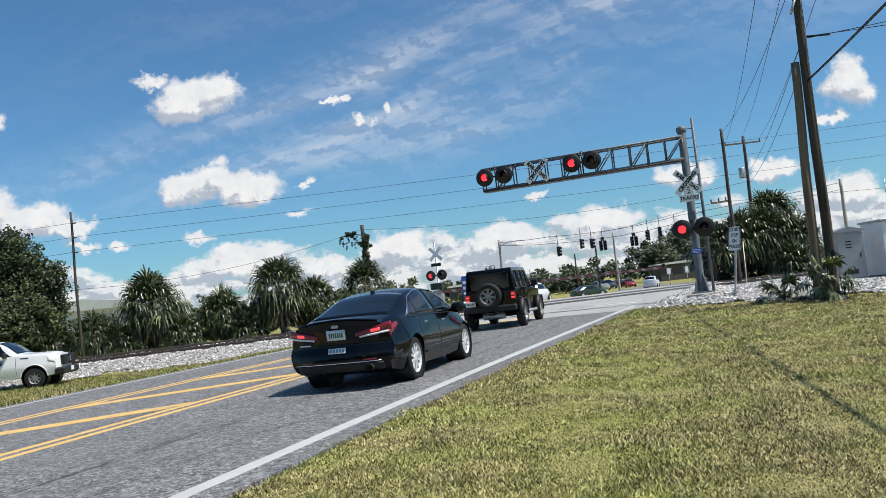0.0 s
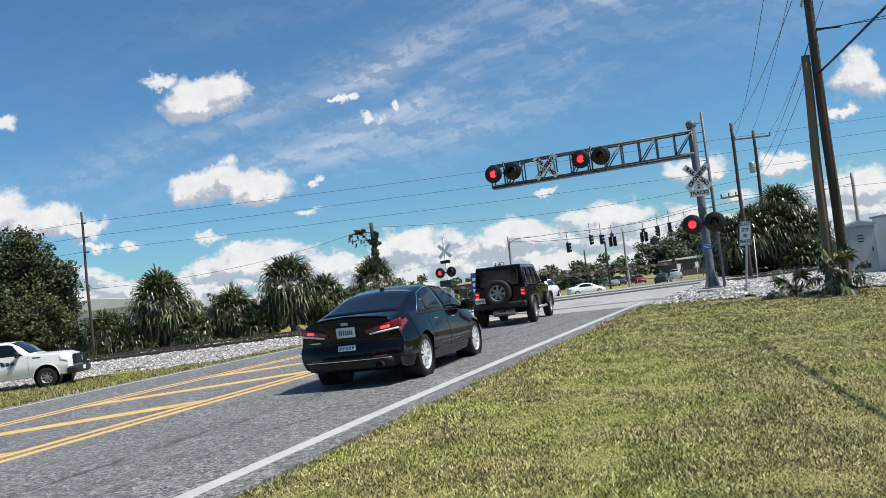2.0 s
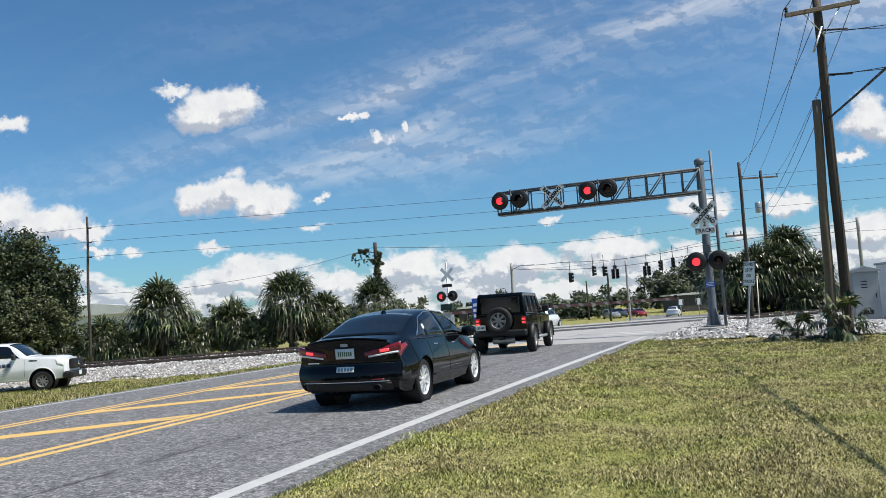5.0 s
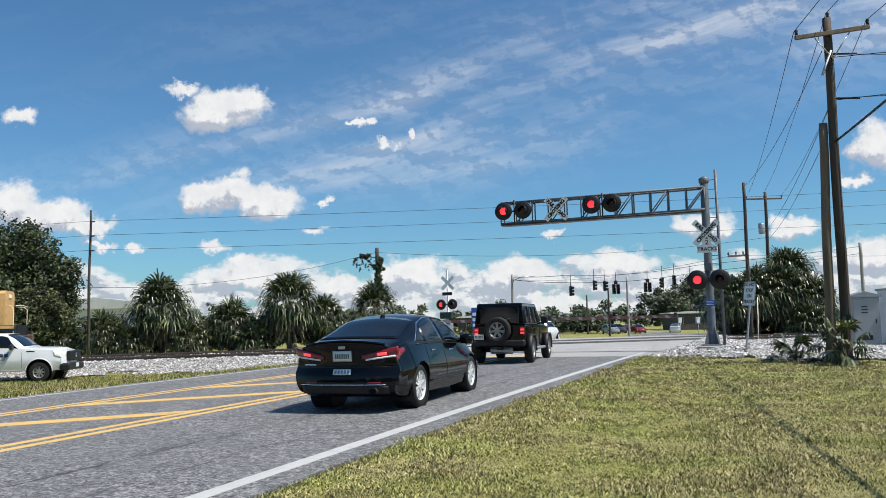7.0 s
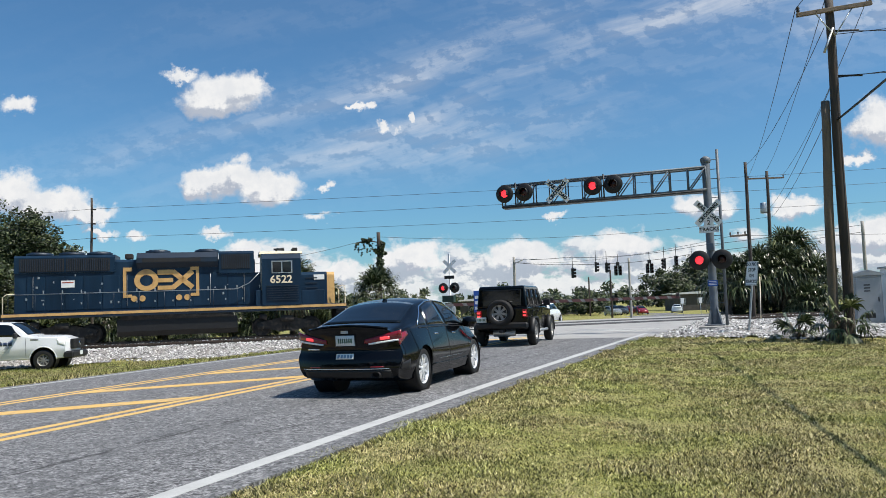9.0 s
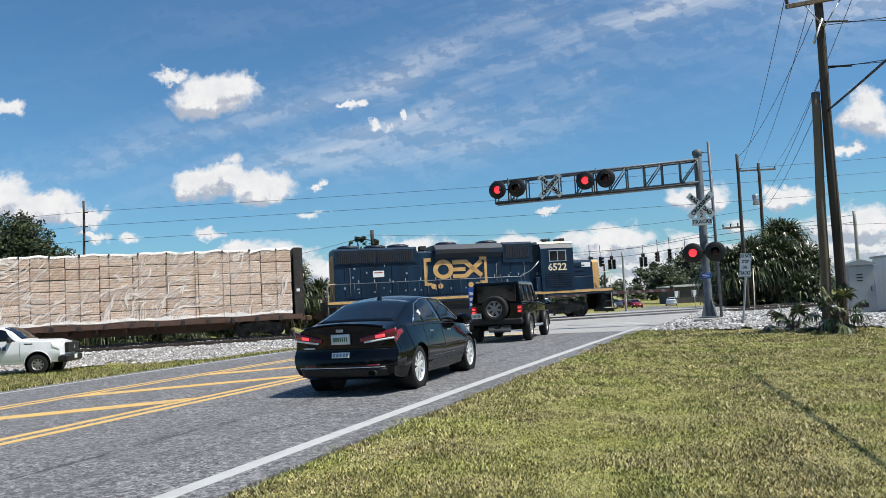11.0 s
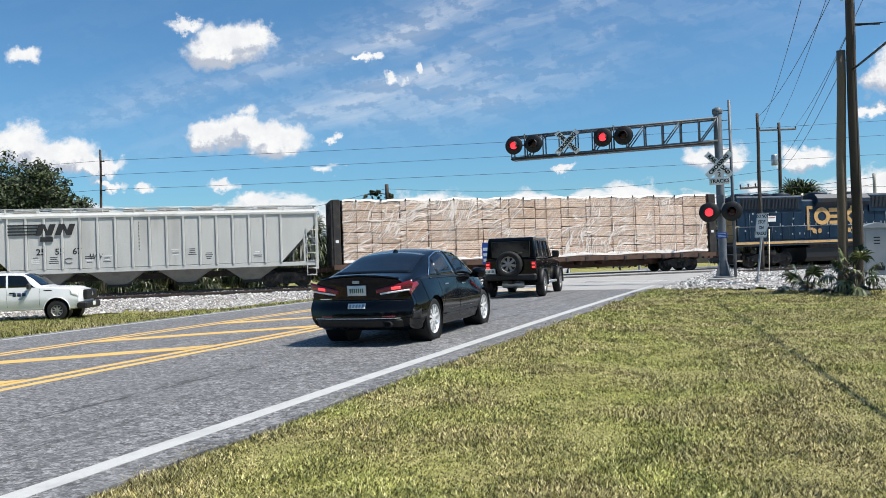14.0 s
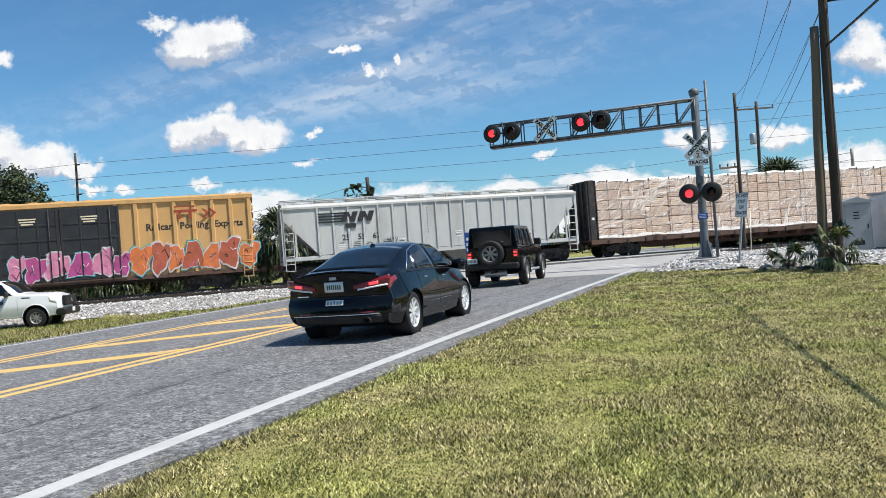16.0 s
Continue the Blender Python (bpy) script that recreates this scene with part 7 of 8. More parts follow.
pole_d = round_pole("utility_pole", "wooden utility pole with a crossarm beyond the tracks", (25.2, 62.0, -0.1), (25.33, 62.0, 11.2), 0.16, 0.11, DARK_POLE)
crossarm(pole_d, (-1.4, 0, 10.75), (1.45, 0, 10.75), (0.02, 0.5, 0.98), WOOD_POLE)
part("transformer", Build().lathe([(0.0, 8.0), (0.22, 8.0), (0.24, 8.05), (0.24, 8.75), (0.2, 8.82), (0.0, 8.85)], (-0.35, -0.1, 0), (0, 0, 1), 16), GREY_STEEL, pole_d, "grey transformer can")
pole_l = round_pole("utility_pole", "tall slender pole carrying wires along the tracks", (-23.37, 52.6, -0.05), (-23.35, 52.6, 9.6), 0.10, 0.07, DARK_POLE)
for z in (8.85, 7.9, 6.92):
    part("insulator", Build().tube((0.08, -0.1, z), (0.34, -0.1, z), 0.04, n=8), DARK_STEEL, pole_l)


def wire(pts, sag, r=0.011):
    """A hanging wire through points, with sag between each two."""
    out = []
    for a, b in zip(pts, pts[1:]):
        a, b = Vector(a), Vector(b)
        for k in np.linspace(0, 1, 15)[(1 if out else 0):]:
            out.append(a.lerp(b, k) - Vector((0, 0, sag * 4 * k * (1 - k))))
    t = thing("overhead_wire", "thin dark overhead wire strung between poles", "wire", pose(*pts[0]), "overhead wires")
    part("strand", Build().path([p - Vector(pts[0]) for p in out], r, 5), WIRE, t)


for zl, zr, zl2 in ((8.85, 10.05, 8.2), (7.9, 9.1, 7.2), (6.92, 7.85, 6.3)):
    wire([(-62, 48, zl2), (-23.1, 52.5, zl), (70, 52.5, zl + (zr - zl) * 1.77)], 0.45)
wire([(-62, 48, 3.6), (-23.2, 52.5, 4.45), (-5.1, 60, 7.0), (25.2, 62, 7.6)], 0.75, 0.013)
for a, b in (((10.2, 22.25, 9.55), (23.9, 61.9, 10.95)), ((12.3, 22.25, 9.85), (26.6, 61.9, 10.95)), ((11.24, 22.4, 10.15), (25.3, 61.9, 11.3)), ((11.2, 22.25, 7.6), (25.2, 61.9, 8.2)), ((11.2, 22.25, 7.0), (25.2, 61.9, 7.4)), ((11.0, 22.3, 9.0), (18.65, 48.8, 9.5))):
    wire([a, b], 0.5)
for a, b in (((10.2, 22.25, 9.55), (5.0, -12, 10.4)), ((12.3, 22.25, 9.85), (9.0, -12, 10.6)), ((11.24, 22.4, 10.15), (7.0, -12, 10.9)), ((11.3, 22.3, 7.55), (26, 14, 8.2)), ((11.3, 22.3, 8.8), (26, 12, 8.0)), ((11.3, 22.3, 8.9), (26, 15, 7.0)), ((11.3, 22.3, 7.6), (26, 13, 6.8))):
    wire([a, b], 0.3)
wire([(11.2, 22.3, 6.35), (7.4, 5.1, 6.6), (2.5, -17, 6.9)], 0.12, 0.032)
wire([(18.7, 48.8, 5.2), (60, 56, 6.0)], 0.4)
wire([(17.5, 48.9, 5.2), (7.5, 88, 6.2)], 0.6)
part("guy_wire", Build().path([(0, 0, 5), (-0.8, -3.3, 0.1)], 0.012), WIRE, pole_c)
guard = thing("guy_guard", "pale plastic guard on a slanting guy wire", "guy wire guard", pose(17.75, 45.6, 0.2))
part("sleeve", Build().tube((0.55, 1.2, 2.4), (0, 0, 0), 0.028, n=8), PALE, guard)


# ---- cabinet and container beside the tracks ----
CAB_GREY = surface("grey_cabinet_paint", (0.30, 0.32, 0.33), 0.45, 0.3, 0.1, 2, 40, 0, (0.2, 0.2, 0.2), 0.3)
cab = thing("signal_cabinet", "grey steel signal cabinet with a peaked top beside the tracks", "cabinet", pose(17.95, 35.0, 0.05, 0, 0, -12))
part("shell", Build().box(-0.2, 0, 0, 0.95, 1.2, 2.15, None, 0.02), CAB_GREY, cab)
part("roof", Build().prism([(-0.28, 2.15), (1.03, 2.15), (1.03, 2.22), (0.38, 2.40), (-0.28, 2.22)], -0.08, 1.28, "y"), CAB_GREY, cab)
dr = part("door", Build().box(-0.12, -0.025, 0.12, 0.87, 0.0, 2.06, None, 0.01), CAB_GREY, cab)
part("door_handle", Build().box(0.75, -0.05, 1.0, 0.79, -0.02, 1.2), DARK_STEEL, dr)
for i in range(3):
    part("label_bar", Build().box(0.2, -0.032, 1.45 + 0.13 * i, 0.45, -0.024, 1.50 + 0.13 * i), SIGN_BLACK, dr)
part("vent", Build().box(0.15, -0.035, 0.3, 0.6, -0.022, 0.5), DARK_STEEL, dr)
house = thing("equipment_shelter", "white metal equipment shelter beside the signal cabinet", "shelter", pose(19.55, 34.4, 0.05, 0, 0, -8))
part("shell", Build().box(0, 0, 0.1, 3.2, 2.4, 2.45, None, 0.02), surface("white_metal_siding", (0.62, 0.64, 0.66), 0.4, 0.1, 0.06, 2, 30), house)
part("roof", Build().box(-0.08, -0.08, 2.45, 3.28, 2.48, 2.55, None, 0.02), CAB_GREY, house)
part("plinth", Build().box(0.1, 0.1, -0.3, 3.1, 2.3, 0.1), CONCRETE, house)
part("aerial", Build().path([(0.5, 0.3, 2.5), (0.5, 0.3, 4.3)], 0.02), GREY_STEEL, house)


# ---- plants ----
def leaf_material(name, tones, rough=0.5, through=0.25):
    m = bpy.data.materials.new(name)
    m.use_nodes = True
    n = Net(m.node_tree)
    bsdf = m.node_tree.nodes["Principled BSDF"]
    isl = n.add("ShaderNodeNewGeometry", out=8)
    co = n.add("ShaderNodeTexCoord", out=3)
    col = n.ramp(isl, [(0.0, tones[0]), (1.0, tones[2]), (0.55, tones[1])])
    col = n.mix(n.span(n.noise(co, 1.3, 3), 0.4, 0.65, 0.0, 0.5), col, tuple(c * 0.55 for c in tones[0]))
    m.node_tree.links.new(col, bsdf.inputs["Base Color"])
    bsdf.inputs["Roughness"].default_value = rough
    bsdf.inputs["Specular IOR Level"].default_value = 0.35
    return m


PALM_LEAF = leaf_material("palm_fronds", [(0.012, 0.020, 0.007), (0.058, 0.080, 0.028), (0.32, 0.34, 0.18)], 0.34)
DEAD_LEAF = leaf_material("dead_fronds", [(0.06, 0.046, 0.028), (0.20, 0.16, 0.10), (0.44, 0.38, 0.27)], 0.8)
TREE_LEAF = leaf_material("broad_leaves", [(0.010, 0.018, 0.006), (0.034, 0.052, 0.017), (0.11, 0.135, 0.05)], 0.5)
SHRUB_LEAF = leaf_material("shrub_leaves", [(0.014, 0.022, 0.008), (0.060, 0.080, 0.026), (0.20, 0.21, 0.085)], 0.55)
BARK = surface("grey_brown_bark", (0.11, 0.085, 0.065), 0.9, 0, 0.35, 5, 30, 0.4)


def fan_frond(b, root, way, length, rnd, droop, leaflets=17):
    """One fan-shaped palm leaf on its stalk: a spray of narrow blades that arch over and hang at their tips."""
    way = way.normalized()
    side = way.cross(Vector((0, 0, 1)))
    side = side.normalized() if side.length > 0.05 else Vector((1, 0, 0))
    up = side.cross(way).normalized()
    stalk = length * rnd.uniform(0.42, 0.60)
    tip = root + way * stalk - Vector((0, 0, droop * stalk * 0.25))
    o = len(b.v)
    w = 0.02
    b.v += [tuple(root + side * w), tuple(root - side * w), tuple(tip - side * w * 0.6), tuple(tip + side * w * 0.6)]
    b.face((o, o + 1, o + 2, o + 3))
    for i in range(leaflets):
        a = radians(-112 + 224 * i / (leaflets - 1)) + rnd.uniform(-0.08, 0.08)
        d = (way * math.cos(a) + side * math.sin(a) + up * 0.22 * math.cos(a)).normalized()
        ln = length * 0.60 * (0.60 + 0.40 * math.cos(a * 0.7)) * rnd.uniform(0.8, 1.12)
        hang = Vector((0, 0, -ln * (0.18 + 0.42 * droop) * rnd.uniform(0.6, 1.2)))
        q = d.cross(up).normalized() * (0.022 + 0.013 * length)
        near, mid, end = tip + d * ln * 0.35, tip + d * ln * 0.70 + hang * 0.30, tip + d * ln * 0.90 + hang
        o = len(b.v)
        b.v += [tuple(tip), tuple(near + q), tuple(near - q), tuple(mid + q * 0.8), tuple(mid - q * 0.8), tuple(end)]
        b.face((o, o + 1, o + 2)), b.face((o + 1, o + 3, o + 4, o + 2)), b.face((o + 3, o + 5, o + 4))


def palm(at, trunk_h, crown_r, fronds, label, seed, dead=14, name="palm_tree", vine=False):
    rnd = random.Random(seed)
    t = thing(name, label, "palm tree", pose(*at), "palms")
    tr = Build()
    pts = [Vector((0.05 * math.sin(k * 3 + seed), 0.05 * math.cos(k * 2), trunk_h * k)) for k in np.linspace(-0.03, 1, 9)]
    tr.path(pts, 0.20, 10, 0.85)
    part("trunk", tr, BARK, t)
    for i in range(int(trunk_h * 10)):
        z, a = rnd.uniform(0.3, 1.0) * trunk_h, rnd.uniform(0, 6.28)
        d = Vector((math.cos(a), math.sin(a), 0.9))
        part("leaf_base", Build().tube(Vector((d.x * 0.16, d.y * 0.16, z)), Vector((d.x * 0.32, d.y * 0.32, z + 0.32)), 0.05, 0.02, 5), BARK, t)
    b = Build()
    top = Vector((0, 0, trunk_h))
    fronds = int(fronds * 1.4)
    for i in range(fronds):
        el = math.asin(min(1, max(-0.75, 1.0 - 1.70 * ((i + 0.5) / fronds))))
        a = i * 2.39996 + rnd.uniform(-0.25, 0.25)
        d = Vector((math.cos(a) * math.cos(el), math.sin(a) * math.cos(el), math.sin(el)))
        fan_frond(b, top + d * 0.12, d, crown_r * rnd.uniform(0.85, 1.1), rnd, 0.35 + 0.75 * (1 - math.sin(max(el, 0))))
    part("crown", b, PALM_LEAF, t, "crown of green fan-shaped fronds")
    if dead:
        b = Build()
        for i in range(dead):
            a, el = rnd.uniform(0, 6.28), rnd.uniform(-1.35, -0.65)
            d = Vector((math.cos(a) * math.cos(el), math.sin(a) * math.cos(el), math.sin(el)))
            fan_frond(b, top + Vector((0, 0, -0.2)), d, crown_r * rnd.uniform(0.7, 0.95), rnd, 0.9, 11)
        part("dead_fronds", b, DEAD_LEAF, t, "skirt of hanging dead brown fronds")
    return t


def leaf_cloud(b, centre, radii, count, size, rnd, hollow=0.55):
    """Scatters small folded leaves in clumps through an uneven rounded volume."""
    c = Vector(centre)
    clumps = []
    for i in range(max(count // 70, 6)):
        a, z = rnd.uniform(0, 6.28), rnd.uniform(-0.75, 1)
        k = rnd.uniform(hollow, 1.0) * (0.9 + 0.22 * math.sin(3 * a + z * 4))
        q = math.sqrt(max(0, 1 - z * z))
        clumps.append((c + Vector((q * math.cos(a) * radii[0] * k, q * math.sin(a) * radii[1] * k, z * radii[2] * k)), rnd.uniform(0.5, 1.0)))
    spread_r = min(radii) * (0.30 if hollow < 0.6 else 0.17)
    for i in range(count):
        p, w = clumps[i % len(clumps)]
        p = p + Vector((rnd.uniform(-1, 1) + rnd.uniform(-1, 1), rnd.uniform(-1, 1) + rnd.uniform(-1, 1), rnd.uniform(-0.8, 0.8) + rnd.uniform(-0.8, 0.8))) * spread_r * w * 0.8
        d = Vector((rnd.gauss(0, 1), rnd.gauss(0, 1), rnd.gauss(0, 0.7))).normalized()
        e = d.orthogonal().normalized()
        s = size * rnd.uniform(0.6, 1.3)
        o = len(b.v)
        b.v += [tuple(p - d * s), tuple(p + e * s * 0.45), tuple(p + d * s), tuple(p - e * s * 0.45 + Vector((0, 0, s * 0.2)))]
        b.face((o, o + 1, o + 2)), b.face((o, o + 2, o + 3))


def broad_tree(at, height, radii, count, size, label, seed, mat=None, name="tree"):
    rnd = random.Random(seed)
    t = thing(name, label, "tree", pose(*at), "trees")
    tr = Build()
    tr.path([(0, 0, -0.2), (0.1, 0.05, height * 0.25), (-0.1, 0.1, height * 0.5)], 0.03 * height + 0.05, 9, 0.6)
    for i in range(7):
        a = i * 2.4
        tr.path([(0, 0, height * (0.22 + 0.03 * i)), (math.cos(a) * radii[0] * 0.4, math.sin(a) * radii[1] * 0.4, height * 0.5), (math.cos(a) * radii[0] * 0.75, math.sin(a) * radii[1] * 0.75, height * (0.55 + 0.05 * i))], 0.012 * height, 6, 0.3)
    part("trunk", tr, BARK, t)
    b = Build()
    leaf_cloud(b, (0, 0, height - radii[2] * 0.95), radii, count, size, rnd, 0.72)
    part("crown", b, mat or TREE_LEAF, t, "dense crown of small leaves")
    return t


palm((-19.9, 56.3, -0.1), 3.3, 2.6, 60, "cabbage palm with a full round crown and a dead skirt", 1, 26)
palm((-15.3, 57.2, -0.1), 2.1, 2.1, 46, "low cabbage palm among shrubs behind the tracks", 2, 14)
palm((-10.9, 56.3, -0.1), 3.5, 2.5, 56, "tall cabbage palm with yellowing lower fronds", 3, 20)
palm((-8.6, 57.5, -0.1), 2.4, 1.9, 40, "small leaning cabbage palm behind the tracks", 4, 12)
palm((-5.2, 60.2, -0.1), 3.0, 2.2, 46, "cabbage palm growing round an old pole", 5, 10)
palm((-17.6, 55.6, -0.1), 1.0, 1.7, 34, "low spreading palmetto behind the tracks", 6, 12)
palm((-13.2, 55.5, -0.1), 0.9, 1.6, 32, "low spreading palmetto behind the tracks", 7, 10)
palm((-23.6, 55.2, -0.1), 1.5, 1.9, 38, "low palm below the slender pole", 8, 16)
palm((-26.2, 55.4, -0.1), 1.1, 1.7, 34, "low spreading palmetto behind the tracks", 9, 12)
palm((-21.8, 55.0, -0.1), 0.8, 1.6, 34, "low spreading palmetto behind the tracks", 10, 14)
palm((-7.0, 55.5, -0.1), 0.7, 1.5, 28, "low spreading palmetto behind the tracks", 31, 8)
palm((25.9, 60.2, -0.2), 4.8, 2.6, 60, "tall full cabbage palm beyond the tracks", 11, 26)
palm((24.6, 58.6, -0.2), 3.6, 2.4, 54, "cabbage palm beyond the tracks", 12, 24)
palm((22.7, 58.4, -0.2), 3.6, 2.2, 48, "shorter cabbage palm beyond the tracks", 13, 18)
palm((26.6, 58.0, -0.2), 2.8, 2.0, 48, "cabbage palm with low fronds beyond the tracks", 14, 18)
palm((25.6, 57.0, -0.2), 1.2, 2.0, 40, "low palm beyond the tracks", 15, 14)
palm((20.6, 58.5, -0.2), 3.1, 2.1, 44, "small palm beyond the tracks", 16, 12)
palm((10.15, 23.4, 0.0), 0.35, 0.82, 13, "scraggly young palm growing at the foot of the poles", 17, 5)
palm((10.92, 22.1, 0.0), 0.75, 0.78, 12, "young palm with drooping brown fronds against the poles", 18, 14)

broad_tree((-31.2, 57.5, -0.2), 9.6, (4.3, 3.6, 5.0), 62000, 0.13, "big dark green broad-leaved tree behind the tracks", 21)
broad_tree((-36.5, 58.0, -0.2), 9.0, (4.2, 3.6, 4.6), 30000, 0.14, "dark green broad-leaved tree behind the tracks", 22)
broad_tree((-28.6, 55.2, -0.2), 5.4, (2.7, 1.8, 2.8), 18000, 0.11, "leafy yellow-green tree in front of a larger one", 23, SHRUB_LEAF)
broad_tree((-32.0, 54.8, -0.2), 4.8, (3.0, 1.6, 2.6), 16000, 0.11, "leafy yellow-green tree in front of a larger one", 27, SHRUB_LEAF)
hedge = Build()
rnd = random.Random(33)
for i in range(34):
    x = -34 + i * 0.98
    leaf_cloud(hedge, (x + rnd.uniform(-0.3, 0.3), 57.6 + rnd.uniform(-0.8, 0.8) + 0.0 * x, 1.0 + rnd.uniform(-0.1, 0.5)), (1.1, 0.9, 1.3 + rnd.uniform(0, 0.6)), 1300, 0.10, rnd, 0.3)
tagged(part("shrubbery", hedge, SHRUB_LEAF), "tangled green shrubs along the tracks", "shrubs", kind="stuff")
scrub = Build()
for i in range(60):
    x = rnd.uniform(20.8, 34)
    leaf_cloud(scrub, (x, 60 + rnd.uniform(-1.5, 3), 0.5 + rnd.uniform(-0.2, 0.9) * (x > 20)), (1.0, 0.9, 0.9), 320, 0.12, rnd, 0.3)
for i in range(46):
    x, y = rnd.uniform(-30, 7), rnd.uniform(70, 100)
    leaf_cloud(scrub, (x, y, -0.2 + rnd.uniform(0, 0.8)), (2.2, 1.6, 1.3), 520, 0.2, rnd, 0.3)
tagged(part("scrub", scrub, SHRUB_LEAF), "low wild scrub beyond the tracks", "shrubs", kind="stuff")

# an old pole overgrown with creeper, rising out of a palm
vine = round_pole("utility_pole", "old cut pole thickly overgrown with hanging creeper", (-5.0, 60.6, -0.2), (-5.05, 60.6, 7.4), 0.17, 0.14, DARK_POLE)
b = Build()
leaf_cloud(b, (0.0, 0, 5.6), (0.45, 0.4, 2.1), 3200, 0.12, rnd, 0.3)
leaf_cloud(b, (-1.0, 0, 6.9), (0.95, 0.35, 0.42), 1000, 0.11, rnd, 0.2)
for i in range(9):
    leaf_cloud(b, (-1.8 + 0.22 * i, 0, 6.45 - 0.2 * (i % 3)), (0.10, 0.10, 0.45), 46, 0.09, rnd, 0.2)
part("creeper", b, TREE_LEAF, vine, "dark creeper with hanging strands")
part("creeper_limb", Build().path([(0, 0, 6.8), (-0.8, 0, 7.0), (-1.8, 0, 6.8)], 0.04), BARK, vine)

# far woods, and an added row of trees out of view
woods = Build()
rnd = random.Random(44)
for i in range(150):
    x = rnd.uniform(-260, 330)
    y = 250 + rnd.uniform(-25, 40)
    leaf_cloud(woods, (x, y, 1.2 + rnd.uniform(0, 2.5)), (7, 6, 4.2 + rnd.uniform(0, 2.0)), 420, 0.8, rnd, 0.2)
for i in range(54):
    x = rnd.uniform(48, 84)
    leaf_cloud(woods, (x, 182 + rnd.uniform(-3, 12), 2.4 + rnd.uniform(0, 3.4) + 0.10 * (x - 48)), (4.8, 4, 4.6), 900, 0.42, rnd, 0.3)
for i in range(16):
    leaf_cloud(woods, (rnd.uniform(17, 30), 150 + rnd.uniform(-5, 12), 1.0), (4, 3, 2.8), 700, 0.36, rnd, 0.2)
# unseen trees added behind the camera to darken car reflections and low sky light
for i in range(70):
    x = -95 + 2.8 * i
    leaf_cloud(woods, (x, -46 + rnd.uniform(-5, 5), 4.5 + rnd.uniform(0, 2)), (4.6, 4, 5.5), 260, 1.1, rnd, 0.2)
tagged(part("woods", woods, TREE_LEAF), "dark line of far trees, with an unseen row added behind the camera", "trees", kind="stuff")


# ---- the far side of the crossing ----
strip("road", "pale asphalt of the far junction", 52.5, 150, 10.9, 17.5, -0.004, ASPHALT, 0.08, 2.0)
strip("road", "asphalt of the side street at the far junction", 94, 106, 17.5, 80, -0.006, ASPHALT, 0.08, 2.0)
verge = Build()
verge.grid([[(*on_road(s, v).xy, road_z(s, on_road(s, v).dot(OVER)) + 0.03 + 0.12 * math.sin(math.pi * (v + 9) / 7)) for v in (-9, -7, -5.5, -4, -2)] for s in np.arange(66, 96, 2)])
tagged(part("grass_bank", verge, TURF), "low grassy bank beside the far road", "grass", kind="structure")


def signal_head(at, n=3, twin=False, turned=0):
    t = thing("traffic_light", "dark traffic light hanging from a span wire", "traffic light", at, "hanging traffic lights")
    for dx in ((-0.22, 0.22) if twin else (0,)):
        case = part("case", Build().box(dx - 0.17, -0.12, -1.05, dx + 0.17, 0.12, 0.0, None, 0.03), BLACK_PAINT, t)
        for i in range(3):
            part("visor", Build().tube((dx, -0.12, -0.18 - 0.34 * i), (dx, -0.34, -0.20 - 0.34 * i), 0.14, n=12, caps=False), BLACK_PAINT, case)
            part("lens", Build().tube((dx, -0.10, -0.18 - 0.34 * i), (dx, -0.135, -0.18 - 0.34 * i), 0.125, n=12), RED_DARK, case)
    if twin:
        part("top_case", Build().box(-0.17, -0.12, 0.0, 0.17, 0.12, 0.38, None, 0.03), BLACK_PAINT, t)
    part("hanger", Build().tube((0, 0, 0), (0, 0, 1.25), 0.03, n=6), DARK_STEEL, t)
    return t


for x, z, twin, a in ((13.48, 5.2, False, 60), (15.96, 5.75, False, 80), (17.1, 5.65, False, 60), (18.29, 5.3, True, 0), (21.66, 5.4, True, 0), (23.23, 5.85, False, -50), (24.51, 6.1, False, 0), (26.18, 6.0, False, -60)):
    signal_head(pose(x, 85.05, z, 0, 0, a), 3, twin)
for dz in (0.0, 0.75):
    wire([(7.5, 88, 6.5 - dz * 0.4), (12.6, 85.05, 6.35 - dz), (20, 85.05, 6.35 - dz), (27, 85.05, 7.1 - dz), (44, 84, 8.6 - dz)], 0.08, 0.025)
for (x, y, z, r), lab in (((7.53, 88, 6.8, 0.17), "grey concrete signal pole with a lamp arm"), ((21.75, 95, 6.6, 0.15), "grey concrete signal pole beyond the junction"), ((44, 84, 9.0, 0.2), "grey concrete signal pole carrying span wires")):
    p = round_pole("signal_pole", lab, (x, y, -0.9), (x, y, z), r, r * 0.8, CONCRETE)
    if x < 10:
        part("lamp_arm", Build().path([(0.1, 0, 7.0), (1.0, -0.2, 7.35), (1.9, -0.3, 7.35)], 0.04), GREY_STEEL, p)
        part("lamp_head", Build().box(1.8, -0.4, 7.3, 2.5, -0.2, 7.42, None, 0.04), GREY_STEEL, p)
round_pole("utility_pole", "distant wooden utility pole", (24.2, 118, -1.0), (24.2, 118, 6.2), 0.16, 0.12, DARK_POLE)
round_pole("utility_pole", "distant wooden utility pole", (24.9, 140, -1.0), (24.9, 140, 6.0), 0.16, 0.12, DARK_POLE)

SILVER = surface("silver_car_paint", (0.36, 0.37, 0.36), 0.25, 0.4, 0.05, coat=0.3)
RED_CAR = surface("dark_red_car_paint", (0.22, 0.012, 0.015), 0.2, 0, 0.05, coat=0.4)
GREY_CAR = surface("dark_grey_car_paint", (0.05, 0.055, 0.06), 0.2, 0, 0.05, coat=0.4)
